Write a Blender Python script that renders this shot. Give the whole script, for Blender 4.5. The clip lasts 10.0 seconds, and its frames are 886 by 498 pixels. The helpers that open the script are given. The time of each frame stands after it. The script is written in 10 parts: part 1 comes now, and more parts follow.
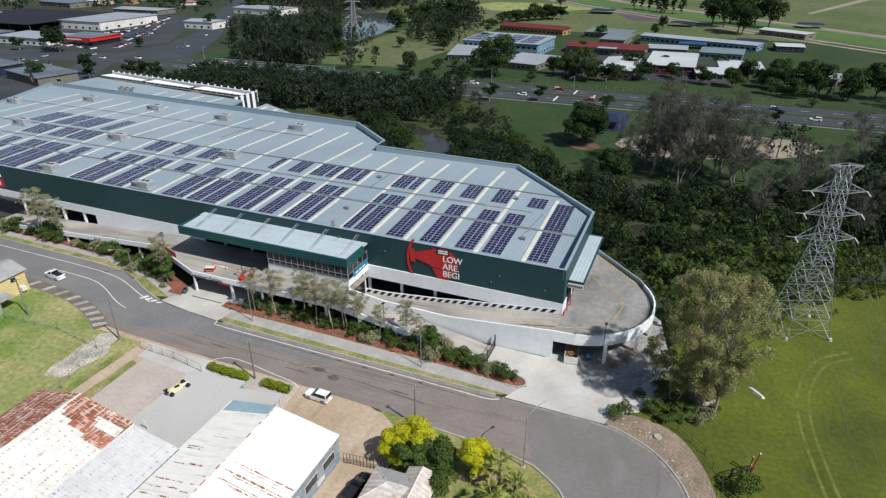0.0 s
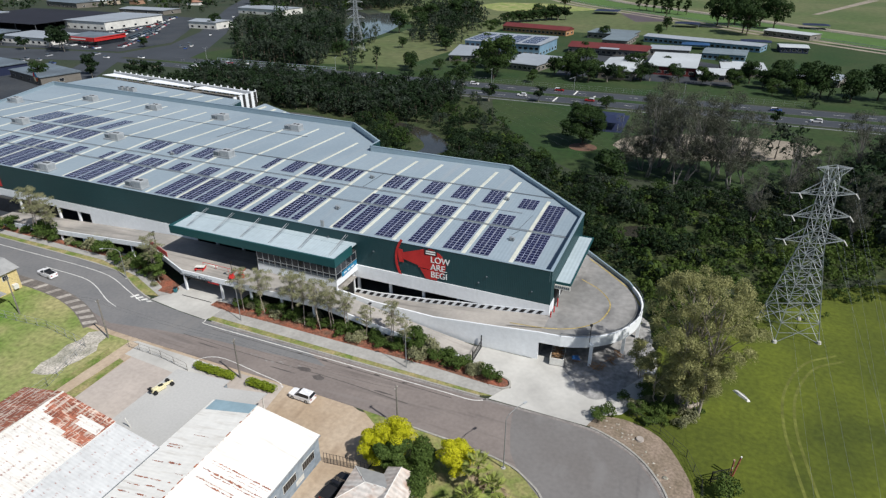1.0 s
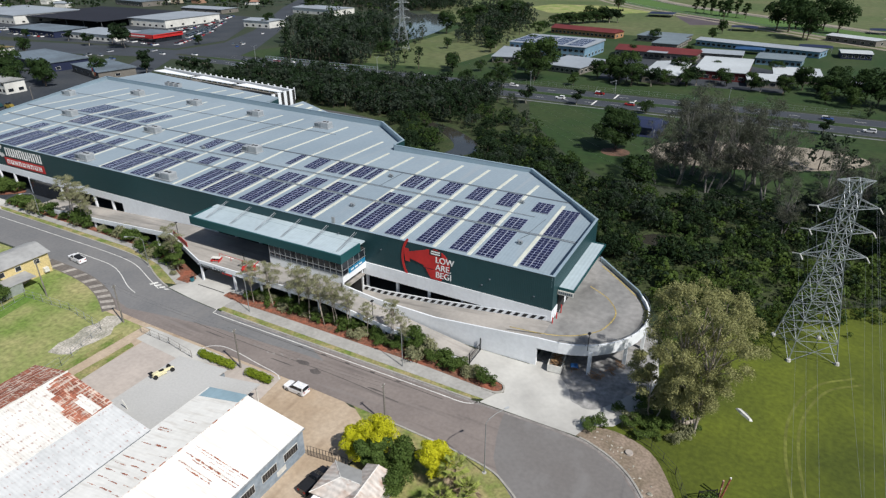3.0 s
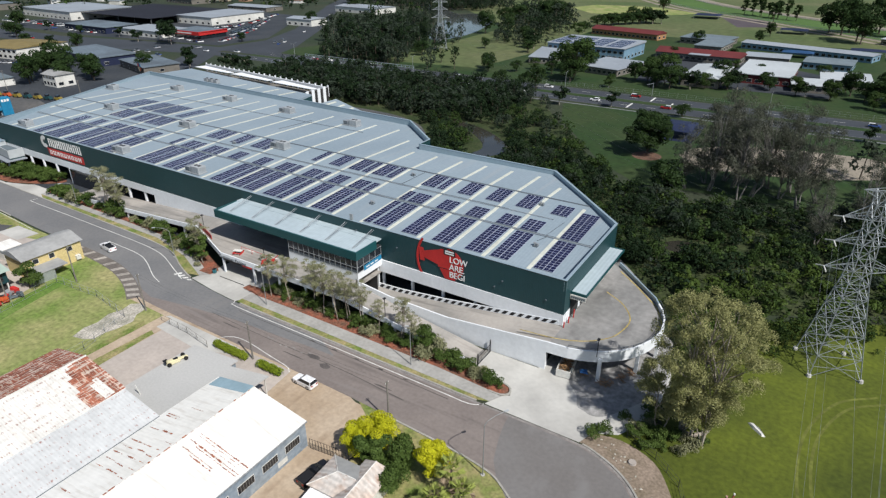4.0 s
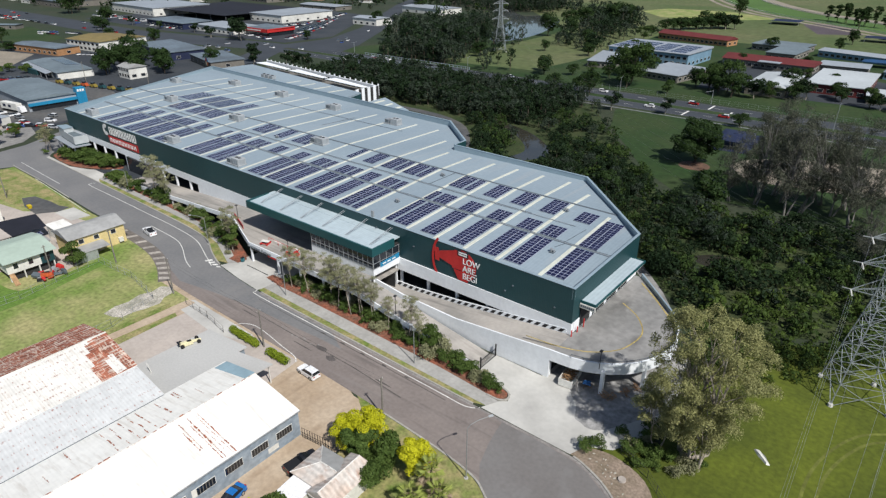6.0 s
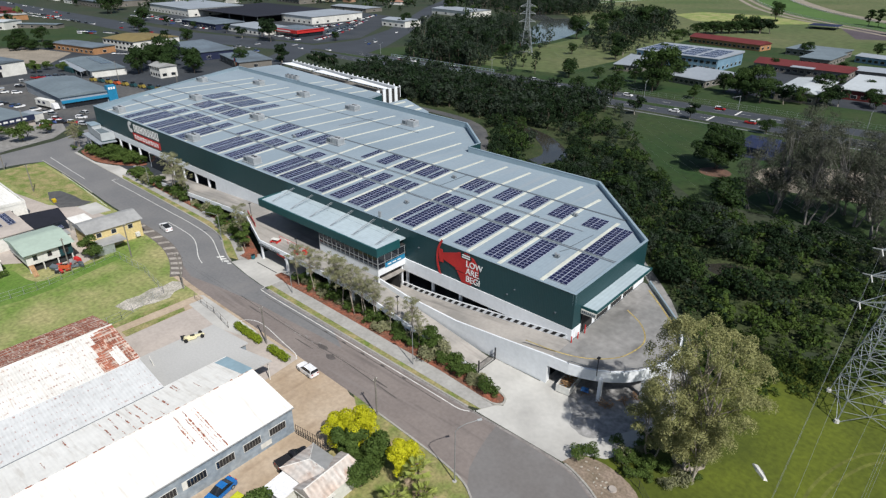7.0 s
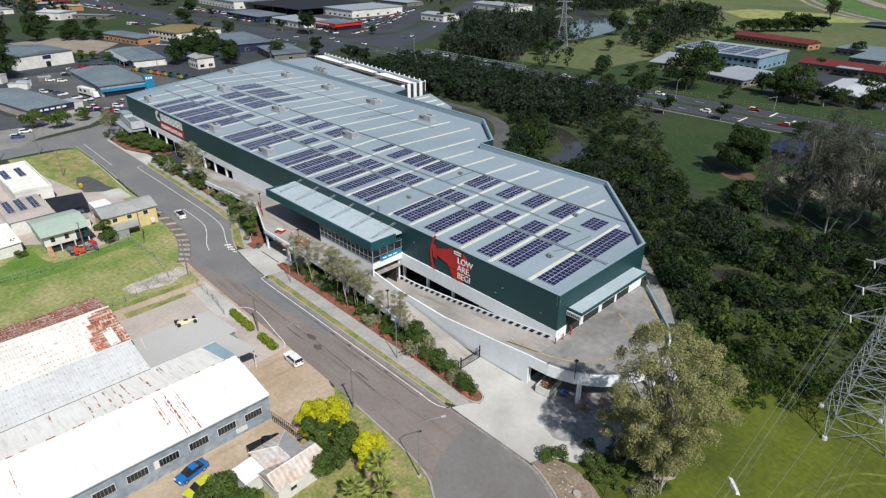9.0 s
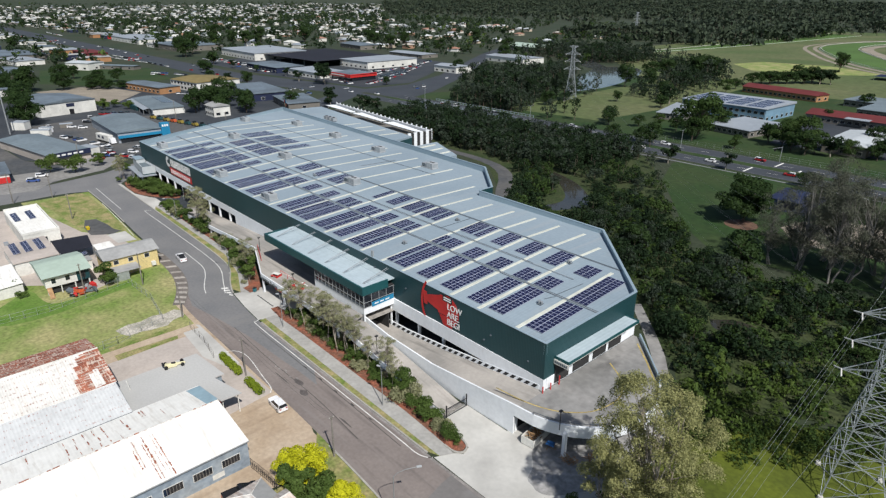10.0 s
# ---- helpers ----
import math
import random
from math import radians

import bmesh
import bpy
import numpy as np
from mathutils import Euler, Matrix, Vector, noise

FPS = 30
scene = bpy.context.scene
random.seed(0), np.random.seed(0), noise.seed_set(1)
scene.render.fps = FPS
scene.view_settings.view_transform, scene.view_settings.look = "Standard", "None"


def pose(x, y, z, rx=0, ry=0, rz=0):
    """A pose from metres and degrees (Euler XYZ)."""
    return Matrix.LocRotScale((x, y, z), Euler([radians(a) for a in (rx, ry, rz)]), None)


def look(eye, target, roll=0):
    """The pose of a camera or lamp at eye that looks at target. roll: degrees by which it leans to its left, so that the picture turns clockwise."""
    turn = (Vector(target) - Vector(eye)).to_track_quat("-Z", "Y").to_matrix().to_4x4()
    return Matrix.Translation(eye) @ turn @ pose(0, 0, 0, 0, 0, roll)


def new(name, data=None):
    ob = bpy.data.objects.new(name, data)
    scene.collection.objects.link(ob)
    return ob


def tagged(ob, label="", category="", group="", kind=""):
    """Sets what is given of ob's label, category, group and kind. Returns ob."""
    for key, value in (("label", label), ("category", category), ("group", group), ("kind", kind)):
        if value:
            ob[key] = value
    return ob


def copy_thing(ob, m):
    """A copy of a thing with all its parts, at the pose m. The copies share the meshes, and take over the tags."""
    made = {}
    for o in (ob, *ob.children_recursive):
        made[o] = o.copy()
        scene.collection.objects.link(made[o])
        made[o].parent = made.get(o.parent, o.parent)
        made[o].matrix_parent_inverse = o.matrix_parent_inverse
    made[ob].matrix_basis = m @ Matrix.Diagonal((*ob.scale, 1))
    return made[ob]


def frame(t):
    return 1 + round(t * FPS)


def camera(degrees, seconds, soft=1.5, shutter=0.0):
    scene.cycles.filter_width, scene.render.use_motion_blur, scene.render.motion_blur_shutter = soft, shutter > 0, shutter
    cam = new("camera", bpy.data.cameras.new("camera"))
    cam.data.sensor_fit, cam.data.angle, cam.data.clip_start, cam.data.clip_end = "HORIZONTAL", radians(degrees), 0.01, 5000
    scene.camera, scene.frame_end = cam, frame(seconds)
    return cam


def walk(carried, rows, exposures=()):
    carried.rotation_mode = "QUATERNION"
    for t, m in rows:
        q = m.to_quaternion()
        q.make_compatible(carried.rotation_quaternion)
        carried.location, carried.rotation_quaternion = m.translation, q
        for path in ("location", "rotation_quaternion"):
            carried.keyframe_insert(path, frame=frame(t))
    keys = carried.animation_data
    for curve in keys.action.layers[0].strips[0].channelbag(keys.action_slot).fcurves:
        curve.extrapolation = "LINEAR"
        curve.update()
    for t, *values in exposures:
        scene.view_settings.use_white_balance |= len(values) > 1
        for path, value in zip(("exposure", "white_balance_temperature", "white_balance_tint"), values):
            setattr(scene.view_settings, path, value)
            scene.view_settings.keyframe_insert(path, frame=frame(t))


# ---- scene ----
cam = camera(71.6, 10.0, soft=1.3)
PATH = [
    (0, (16.54, -97.426, 66.666), (15.853, -95.777, 65.767), -0.2),
    (0.5, (18.087, -96.722, 66.669), (17.393, -95.076, 65.77), -0.2),
    (1, (19.81, -95.987, 66.694), (19.104, -94.346, 65.796), -0.2),
    (1.5, (21.583, -95.195, 66.629), (20.848, -93.565, 65.732), -0.2),
    (2, (23.428, -94.225, 66.586), (22.66, -92.611, 65.688), -0.1),
    (2.5, (25.373, -93.243, 66.516), (24.567, -91.646, 65.62), -0.2),
    (4, (31.229, -89.904, 66.537), (30.273, -88.393, 65.642), -0.2),
    (4.5, (33.149, -88.683, 66.527), (32.141, -87.204, 65.633), -0.2),
    (5, (35.097, -87.346, 66.517), (34.061, -85.887, 65.624), -0.1),
    (5.5, (36.957, -86.021, 66.514), (35.887, -84.586, 65.621), -0.1),
    (6, (38.771, -84.659, 66.53), (37.651, -83.263, 65.638), -0),
    (7.5, (44.155, -79.884, 66.455), (42.94, -78.569, 65.563), -0),
    (8, (45.904, -78.32, 66.415), (44.671, -77.034, 65.506), 0),
    (8.5, (47.652, -76.71, 66.416), (46.398, -75.455, 65.492), 0.1),
    (9, (49.239, -74.954, 66.725), (47.955, -73.714, 65.824), 0.1),
    (9.5, (50.924, -73.218, 66.589), (49.591, -71.966, 65.78), 0.1),
    (10, (52.651, -71.387, 66.647), (51.285, -70.141, 65.883), 0.1),
]
walk(cam, [(t, look(eye, target, roll)) for t, eye, target, roll in PATH])

# ---- light ----
SUN_TO = Vector((5.7, -2.0, 7.0)).normalized()
world = bpy.data.worlds.new("world")
scene.world = world
world.use_nodes = True
wn, wl = world.node_tree.nodes, world.node_tree.links
sky = wn.new("ShaderNodeTexSky")
sky.sky_type = "NISHITA"
sky.sun_disc = False
sky.sun_elevation = math.asin(SUN_TO.z)
sky.sun_rotation = math.atan2(SUN_TO.x, SUN_TO.y)
sky.dust_density = 1.0
sky.ozone_density = 2.0
wn["Background"].inputs["Strength"].default_value = 0.062
wl.new(sky.outputs["Color"], wn["Background"].inputs["Color"])
sun = new("sun", bpy.data.lights.new("sun", "SUN"))
sun.data.energy, sun.data.angle, sun.data.color = 3.9, radians(0.6), (1.0, 0.975, 0.94)
sun.matrix_world = look(SUN_TO * 300, (0, 0, 0))
scene.view_settings.exposure = 0.42


# ---- small tools ----
class Geo:
    """Collects vertices and faces for one mesh."""

    def __init__(self):
        self.v, self.f, self.m, self.slot = [], [], [], 0

    def add(self, verts, faces):
        n = len(self.v)
        self.v += [tuple(p) for p in verts]
        self.f += [tuple(n + i for i in face) for face in faces]
        self.m += [self.slot] * len(faces)
        return self

    def box(self, x0, x1, y0, y1, z0, z1):
        return self.add([(x, y, z) for z in (z0, z1) for x, y in ((x0, y0), (x1, y0), (x1, y1), (x0, y1))],
                        [(3, 2, 1, 0), (4, 5, 6, 7), (0, 1, 5, 4), (1, 2, 6, 5), (2, 3, 7, 6), (3, 0, 4, 7)])

    def hull(self, low, high):
        """A solid between two rings of the same number of points."""
        n = len(low)
        area = sum(low[i][0] * low[(i + 1) % n][1] - low[(i + 1) % n][0] * low[i][1] for i in range(n))
        if area < 0:
            low, high = low[::-1], high[::-1]
        sides = [(i, (i + 1) % n, n + (i + 1) % n, n + i) for i in range(n)]
        return self.add(list(low) + list(high), [tuple(range(n))[::-1], tuple(range(n, 2 * n))] + sides)

    def prism(self, poly, z0, z1):
        return self.hull([(*p[:2], z0) for p in poly], [(*p[:2], z1) for p in poly])

    def sheet(self, poly, z):
        area = sum(poly[i - 1][0] * poly[i][1] - poly[i][0] * poly[i - 1][1] for i in range(len(poly)))
        return self.add([(*p[:2], z) for p in (poly if area > 0 else poly[::-1])], [tuple(range(len(poly)))])

    def tube(self, p, q, r0, r1=None, n=6):
        p, q = Vector(p), Vector(q)
        r1 = r0 if r1 is None else r1
        way = (q - p).normalized()
        a = way.orthogonal().normalized()
        b = way.cross(a)
        ring = [(math.cos(2 * math.pi * i / n), math.sin(2 * math.pi * i / n)) for i in range(n)]
        verts = [p + (a * c + b * s) * r0 for c, s in ring] + [q + (a * c + b * s) * r1 for c, s in ring]
        return self.add(verts, [(i, (i + 1) % n, n + (i + 1) % n, n + i) for i in range(n)] + [tuple(range(n))[::-1], tuple(range(n, 2 * n))])

    def run(self, pts, r, n=5):
        """One unbroken tube through several points."""
        pts = [Vector(p) for p in pts]
        first = len(self.v)
        for i, p in enumerate(pts):
            way = (pts[min(i + 1, len(pts) - 1)] - pts[max(i - 1, 0)]).normalized()
            a = way.cross(Vector((0.31, 0.17, 0.93))).normalized()
            b = way.cross(a)
            self.v += [tuple(p + (a * math.cos(2 * math.pi * k / n) + b * math.sin(2 * math.pi * k / n)) * r) for k in range(n)]
        for i in range(len(pts) - 1):
            for k in range(n):
                self.f.append((first + i * n + k, first + i * n + (k + 1) % n, first + (i + 1) * n + (k + 1) % n, first + (i + 1) * n + k))
                self.m.append(self.slot)
        return self

    def strip(self, line, off0, off1, z0, z1):
        """A solid band along a polyline, between two sideways offsets (left of the way is positive)."""
        a, b = shifted(line, off0), shifted(line, off1)
        for i in range(len(line) - 1):
            self.prism([a[i], a[i + 1], b[i + 1], b[i]], z0, z1)
        return self

    def spin(self, m):
        self.v = [tuple(m @ Vector(p)) for p in self.v]
        return self


def shifted(line, off):
    out = []
    for i, p in enumerate(line):
        q0, q1 = line[max(i - 1, 0)], line[min(i + 1, len(line) - 1)]
        dx, dy = q1[0] - q0[0], q1[1] - q0[1]
        n = math.hypot(dx, dy) or 1
        out.append((p[0] - dy / n * off, p[1] + dx / n * off))
    return out


def rounded(line, steps=5):
    """A smooth run (Catmull-Rom) through the corners of a polyline."""
    pts = [Vector(p) for p in line]
    pts = [2 * pts[0] - pts[1]] + pts + [2 * pts[-1] - pts[-2]]
    out = []
    for i in range(1, len(pts) - 2):
        a, b, c, d = pts[i - 1:i + 3]
        for k in range(steps):
            t = k / steps
            out.append(tuple(0.5 * (2 * b + (c - a) * t + (2 * a - 5 * b + 4 * c - d) * t * t + (3 * b - 3 * c + d - a) * t ** 3)))
    return out + [tuple(pts[-2])]


def part(name, geo, mats, parent=None, label="", smooth=False):
    me = bpy.data.meshes.new(name)
    me.from_pydata(geo.v, [], geo.f)
    mats = mats if isinstance(mats, (list, tuple)) else [mats]
    for m in mats:
        me.materials.append(m)
    if len(mats) > 1:
        me.polygons.foreach_set("material_index", geo.m)
    if smooth:
        me.polygons.foreach_set("use_smooth", [True] * len(me.polygons))
    me.update()
    ob = new(name, me)
    if parent is not None:
        ob.parent = parent
    return tagged(ob, label)


def thing(name, label, category, at=(0, 0, 0), turn=0.0, group=""):
    ob = new(name)
    ob.empty_display_size = 0.5
    ob.matrix_world = pose(*at, 0, 0, turn)
    return tagged(ob, label, category, group)


def structure(name, geo, mats, label, category):
    return tagged(part(name, geo, mats), label, category, kind="structure")


def again(name, source, parent, m):
    """One more piece on the mesh of another piece."""
    ob = new(name, source.data)
    ob.parent = parent
    ob.matrix_basis = m
    return ob


def numpy_mesh(name, verts, faces, mats, parent=None, index=None):
    me = bpy.data.meshes.new(name)
    n, k = faces.shape
    me.vertices.add(len(verts))
    me.vertices.foreach_set("co", verts.astype(np.float32).ravel())
    me.loops.add(n * k)
    me.loops.foreach_set("vertex_index", faces.astype(np.int32).ravel())
    me.polygons.add(n)
    me.polygons.foreach_set("loop_start", np.arange(0, n * k, k, dtype=np.int32))
    for m in mats:
        me.materials.append(m)
    if index is not None:
        me.polygons.foreach_set("material_index", index.astype(np.int32))
    me.update(calc_edges=True)
    ob = new(name, me)
    if parent is not None:
        ob.parent = parent
    return ob


# ---- materials ----
def material(name, base, rough=0.85, metal=0.0, large=(0.05, 0.25), fine=(3.0, 0.15), bump=0.0, tint=None, spec=0.3):
    """Base colour with variation at a large and a fine scale: (frequency per metre, strength)."""
    m = bpy.data.materials.new(name)
    m.use_nodes = True
    nt = m.node_tree
    n, l = nt.nodes, nt.links
    b = n["Principled BSDF"]
    b.inputs["Roughness"].default_value = rough
    b.inputs["Metallic"].default_value = metal
    b.inputs["Specular IOR Level"].default_value = spec
    geo = n.new("ShaderNodeNewGeometry")

    def cloud(freq, detail=4.0):
        t = n.new("ShaderNodeTexNoise")
        t.inputs["Scale"].default_value, t.inputs["Detail"].default_value = freq, detail
        l.new(geo.outputs["Position"], t.inputs["Vector"])
        return t.outputs["Fac"]

    def mixed(fac, a, c, mode="MIX"):
        x = n.new("ShaderNodeMix")
        x.data_type, x.blend_type = "RGBA", mode
        for socket, value in ((x.inputs["Factor"], fac), (x.inputs["A"], a), (x.inputs["B"], c)):
            if isinstance(value, (tuple, list)):
                socket.default_value = (*value[:3], 1)
            elif isinstance(value, (int, float)):
                socket.default_value = value
            else:
                l.new(value, socket)
        return x.outputs["Result"]

    def stretch(fac, lo, hi):
        r = n.new("ShaderNodeMapRange")
        r.inputs["From Min"].default_value, r.inputs["From Max"].default_value = lo, hi
        l.new(fac, r.inputs["Value"])
        return r.outputs["Result"]

    other = tint or tuple(c * (1 - large[1]) for c in base)
    col = mixed(stretch(cloud(large[0]), 0.35, 0.65), base, other)
    f = cloud(fine[0], 6.0)
    dark = mixed(stretch(f, 0.3, 0.7), (1 - fine[1],) * 3, (1 + fine[1],) * 3)
    col = mixed(1.0, col, dark, "MULTIPLY")
    l.new(col, b.inputs["Base Color"])
    if bump:
        k = n.new("ShaderNodeBump")
        k.inputs["Strength"].default_value, k.inputs["Distance"].default_value = bump, 0.05
        l.new(f, k.inputs["Height"])
        l.new(k.outputs["Normal"], b.inputs["Normal"])
    m["kit"] = 1
    KIT[name] = (nt, n, l, b, geo, cloud, mixed, stretch, col)
    return m


KIT = {}


def ribs(name, axis, period, depth=0.35, shade=0.10):
    """Adds the ribs of profiled sheet, that repeat along an axis, to a material."""
    nt, n, l, b, geo, cloud, mixed, stretch, col = KIT[name]
    sep = n.new("ShaderNodeSeparateXYZ")
    l.new(geo.outputs["Position"], sep.inputs[0])
    f = n.new("ShaderNodeMath")
    f.operation = "MULTIPLY"
    f.inputs[1].default_value = 2 * math.pi / period
    l.new(sep.outputs[axis], f.inputs[0])
    s = n.new("ShaderNodeMath")
    s.operation = "SINE"
    l.new(f.outputs[0], s.inputs[0])
    k = n.new("ShaderNodeBump")
    k.inputs["Strength"].default_value, k.inputs["Distance"].default_value = depth, 0.03
    l.new(s.outputs[0], k.inputs["Height"])
    l.new(k.outputs["Normal"], b.inputs["Normal"])
    out = mixed(1.0, col, mixed(stretch(s.outputs[0], -1, 1), (1 - shade,) * 3, (1, 1, 1)), "MULTIPLY")
    l.new(out, b.inputs["Base Color"])
    KIT[name] = (nt, n, l, b, geo, cloud, mixed, stretch, out)


def stained(name, colour, lo, hi, across, along, axis, amount=1.0):
    """Adds streaks of another colour (rust, dirt) that run along one axis: across, along: frequencies."""
    nt, n, l, b, geo, cloud, mixed, stretch, col = KIT[name]
    mp = n.new("ShaderNodeMapping")
    sc = [across] * 3
    sc[axis] = along
    mp.inputs["Scale"].default_value = sc
    l.new(geo.outputs["Position"], mp.inputs["Vector"])
    t = n.new("ShaderNodeTexNoise")
    t.inputs["Scale"].default_value, t.inputs["Detail"].default_value = 1.0, 5.0
    l.new(mp.outputs["Vector"], t.inputs["Vector"])
    fac = stretch(t.outputs["Fac"], lo, hi)
    mul = n.new("ShaderNodeMath")
    mul.operation, mul.use_clamp = "MULTIPLY", True
    mul.inputs[1].default_value = amount
    l.new(fac, mul.inputs[0])
    out = mixed(mul.outputs[0], col, colour)
    l.new(out, b.inputs["Base Color"])
    KIT[name] = (nt, n, l, b, geo, cloud, mixed, stretch, out)


def fixing_rust(name, axis, spacing, colour, lo, hi, amount):
    """Rust that starts at rows of fixings: short marks down the slope in rows a fixed step apart along an axis."""
    nt, n, l, b, geo, cloud, mixed, stretch, col = KIT[name]
    sep = n.new("ShaderNodeSeparateXYZ")
    l.new(geo.outputs["Position"], sep.inputs[0])
    f = n.new("ShaderNodeMath")
    f.operation = "PINGPONG"
    f.inputs[1].default_value = spacing / 2
    l.new(sep.outputs[axis], f.inputs[0])
    near = stretch(f.outputs[0], 0.22 * spacing, 0.02 * spacing)
    mp = n.new("ShaderNodeMapping")
    sc = [4.5] * 3
    sc[axis] = 0.7
    mp.inputs["Scale"].default_value = sc
    l.new(geo.outputs["Position"], mp.inputs["Vector"])
    t = n.new("ShaderNodeTexNoise")
    t.inputs["Scale"].default_value, t.inputs["Detail"].default_value = 1.0, 3.0
    l.new(mp.outputs["Vector"], t.inputs["Vector"])
    mul = n.new("ShaderNodeMath")
    mul.operation = "MULTIPLY"
    l.new(near, mul.inputs[0])
    l.new(stretch(t.outputs["Fac"], lo, hi), mul.inputs[1])
    part_ = n.new("ShaderNodeMath")
    part_.operation, part_.use_clamp = "MULTIPLY", True
    part_.inputs[1].default_value = amount
    l.new(mul.outputs[0], part_.inputs[0])
    out = mixed(part_.outputs[0], col, colour)
    l.new(out, b.inputs["Base Color"])
    KIT[name] = (nt, n, l, b, geo, cloud, mixed, stretch, out)


def by_object(name, colours, rough=0.5, metal=0.0, spec=0.5):
    """One paint that differs from object to object."""
    m = material(name, (1, 1, 1), rough, metal, (0.3, 0.06), (2.0, 0.06), spec=spec)
    nt, n, l, b, geo, cloud, mixed, stretch, col = KIT[name]
    info, ramp = n.new("ShaderNodeObjectInfo"), n.new("ShaderNodeValToRGB")
    ramp.color_ramp.interpolation = "CONSTANT"
    e = ramp.color_ramp.elements
    while len(e) < len(colours):
        e.new(0.5)
    for i, c in enumerate(colours):
        e[i].position, e[i].color = i / len(colours), (*c, 1)
    l.new(info.outputs["Random"], ramp.inputs[0])
    l.new(mixed(1.0, ramp.outputs[0], col, "MULTIPLY"), b.inputs["Base Color"])
    return m


def by_piece(name, lo, hi):
    """Lets a material differ in tone from piece to piece."""
    nt, n, l, b, geo, cloud, mixed, stretch, col = KIT[name]
    info = n.new("ShaderNodeObjectInfo")
    out = mixed(1.0, col, mixed(info.outputs["Random"], (lo,) * 3, (hi,) * 3), "MULTIPLY")
    l.new(out, b.inputs["Base Color"])
    KIT[name] = (nt, n, l, b, geo, cloud, mixed, stretch, out)


def foliage(name, dark, light, rough=0.6, through_light=0.25, patch=0.12):
    m = bpy.data.materials.new(name)
    m.use_nodes = True
    n, l = m.node_tree.nodes, m.node_tree.links
    b = n["Principled BSDF"]
    b.inputs["Roughness"].default_value = rough
    b.inputs["Specular IOR Level"].default_value = 0.08
    geo, info, ramp = n.new("ShaderNodeNewGeometry"), n.new("ShaderNodeObjectInfo"), n.new("ShaderNodeValToRGB")
    ramp.color_ramp.elements[0].color, ramp.color_ramp.elements[1].color = (*dark, 1), (*light, 1)
    ramp.color_ramp.elements[0].position, ramp.color_ramp.elements[1].position = 0.1, 0.95
    noise_t = n.new("ShaderNodeTexNoise")
    noise_t.inputs["Scale"].default_value = patch
    l.new(geo.outputs["Position"], noise_t.inputs["Vector"])
    s1 = n.new("ShaderNodeMath")
    s1.operation = "MULTIPLY_ADD"
    s1.inputs[1].default_value, s1.inputs[2].default_value = 0.30, -0.03
    l.new(geo.outputs["Random Per Island"], s1.inputs[0])
    s2 = n.new("ShaderNodeMath")
    s2.operation = "MULTIPLY_ADD"
    s2.inputs[1].default_value = 0.75
    l.new(noise_t.outputs["Fac"], s2.inputs[0])
    l.new(s1.outputs[0], s2.inputs[2])
    l.new(s2.outputs[0], ramp.inputs[0])
    l.new(ramp.outputs[0], b.inputs["Base Color"])
    tr, mix = n.new("ShaderNodeBsdfTranslucent"), n.new("ShaderNodeMixShader")
    mix.inputs[0].default_value = through_light
    l.new(ramp.outputs[0], tr.inputs["Color"])
    l.new(b.outputs[0], mix.inputs[1])
    l.new(tr.outputs[0], mix.inputs[2])
    l.new(mix.outputs[0], n["Material Output"].inputs["Surface"])
    return m


def glass(name, colour, rough=0.08):
    m = material(name, colour, rough, 0.0, (0.2, 0.3), (1.0, 0.1), spec=0.6)
    return m


# these two grasses are darkened in colour for cloud shade over the far ground
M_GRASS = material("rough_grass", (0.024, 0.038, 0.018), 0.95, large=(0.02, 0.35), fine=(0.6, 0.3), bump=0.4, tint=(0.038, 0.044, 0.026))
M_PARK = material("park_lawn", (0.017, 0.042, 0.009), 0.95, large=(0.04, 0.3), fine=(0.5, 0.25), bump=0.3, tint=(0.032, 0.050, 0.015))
M_FIELD = material("bright_grass", (0.098, 0.120, 0.011), 0.95, large=(0.06, 0.5), fine=(1.3, 0.22), bump=0.6, tint=(0.052, 0.068, 0.008))
M_LAWN = material("dry_lawn", (0.135, 0.200, 0.042), 0.95, large=(0.10, 0.45), fine=(1.2, 0.30), bump=0.3, tint=(0.30, 0.28, 0.125))
M_LUSHGRASS = material("long_green_grass", (0.085, 0.165, 0.022), 0.95, large=(0.2, 0.4), fine=(1.5, 0.25), bump=0.5, tint=(0.135, 0.205, 0.045))
M_VERGE = material("verge_grass", (0.12, 0.17, 0.035), 0.95, large=(0.3, 0.3), fine=(2.0, 0.3), bump=0.5, tint=(0.30, 0.25, 0.12))
M_ROAD = material("worn_asphalt", (0.180, 0.154, 0.141), 0.9, large=(0.12, 0.25), fine=(1.6, 0.10), bump=0.05, tint=(0.212, 0.182, 0.165))
M_ROADG = material("grey_asphalt", (0.150, 0.151, 0.153), 0.9, large=(0.09, 0.25), fine=(1.6, 0.09), bump=0.05, tint=(0.180, 0.178, 0.176))
M_BULB = material("warm_grey_asphalt", (0.172, 0.164, 0.158), 0.9, large=(0.09, 0.2), fine=(1.6, 0.07), bump=0.05, tint=(0.152, 0.142, 0.135))
stained("warm_grey_asphalt", (0.21, 0.205, 0.20), 0.56, 0.76, 0.25, 0.12, 1, 0.6)
# highway and lot asphalt: colour lowered and blued for distant cloud shade and haze
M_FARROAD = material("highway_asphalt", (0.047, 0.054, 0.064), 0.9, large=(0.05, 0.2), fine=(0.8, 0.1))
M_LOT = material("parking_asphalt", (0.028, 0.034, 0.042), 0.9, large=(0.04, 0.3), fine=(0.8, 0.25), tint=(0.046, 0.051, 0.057))
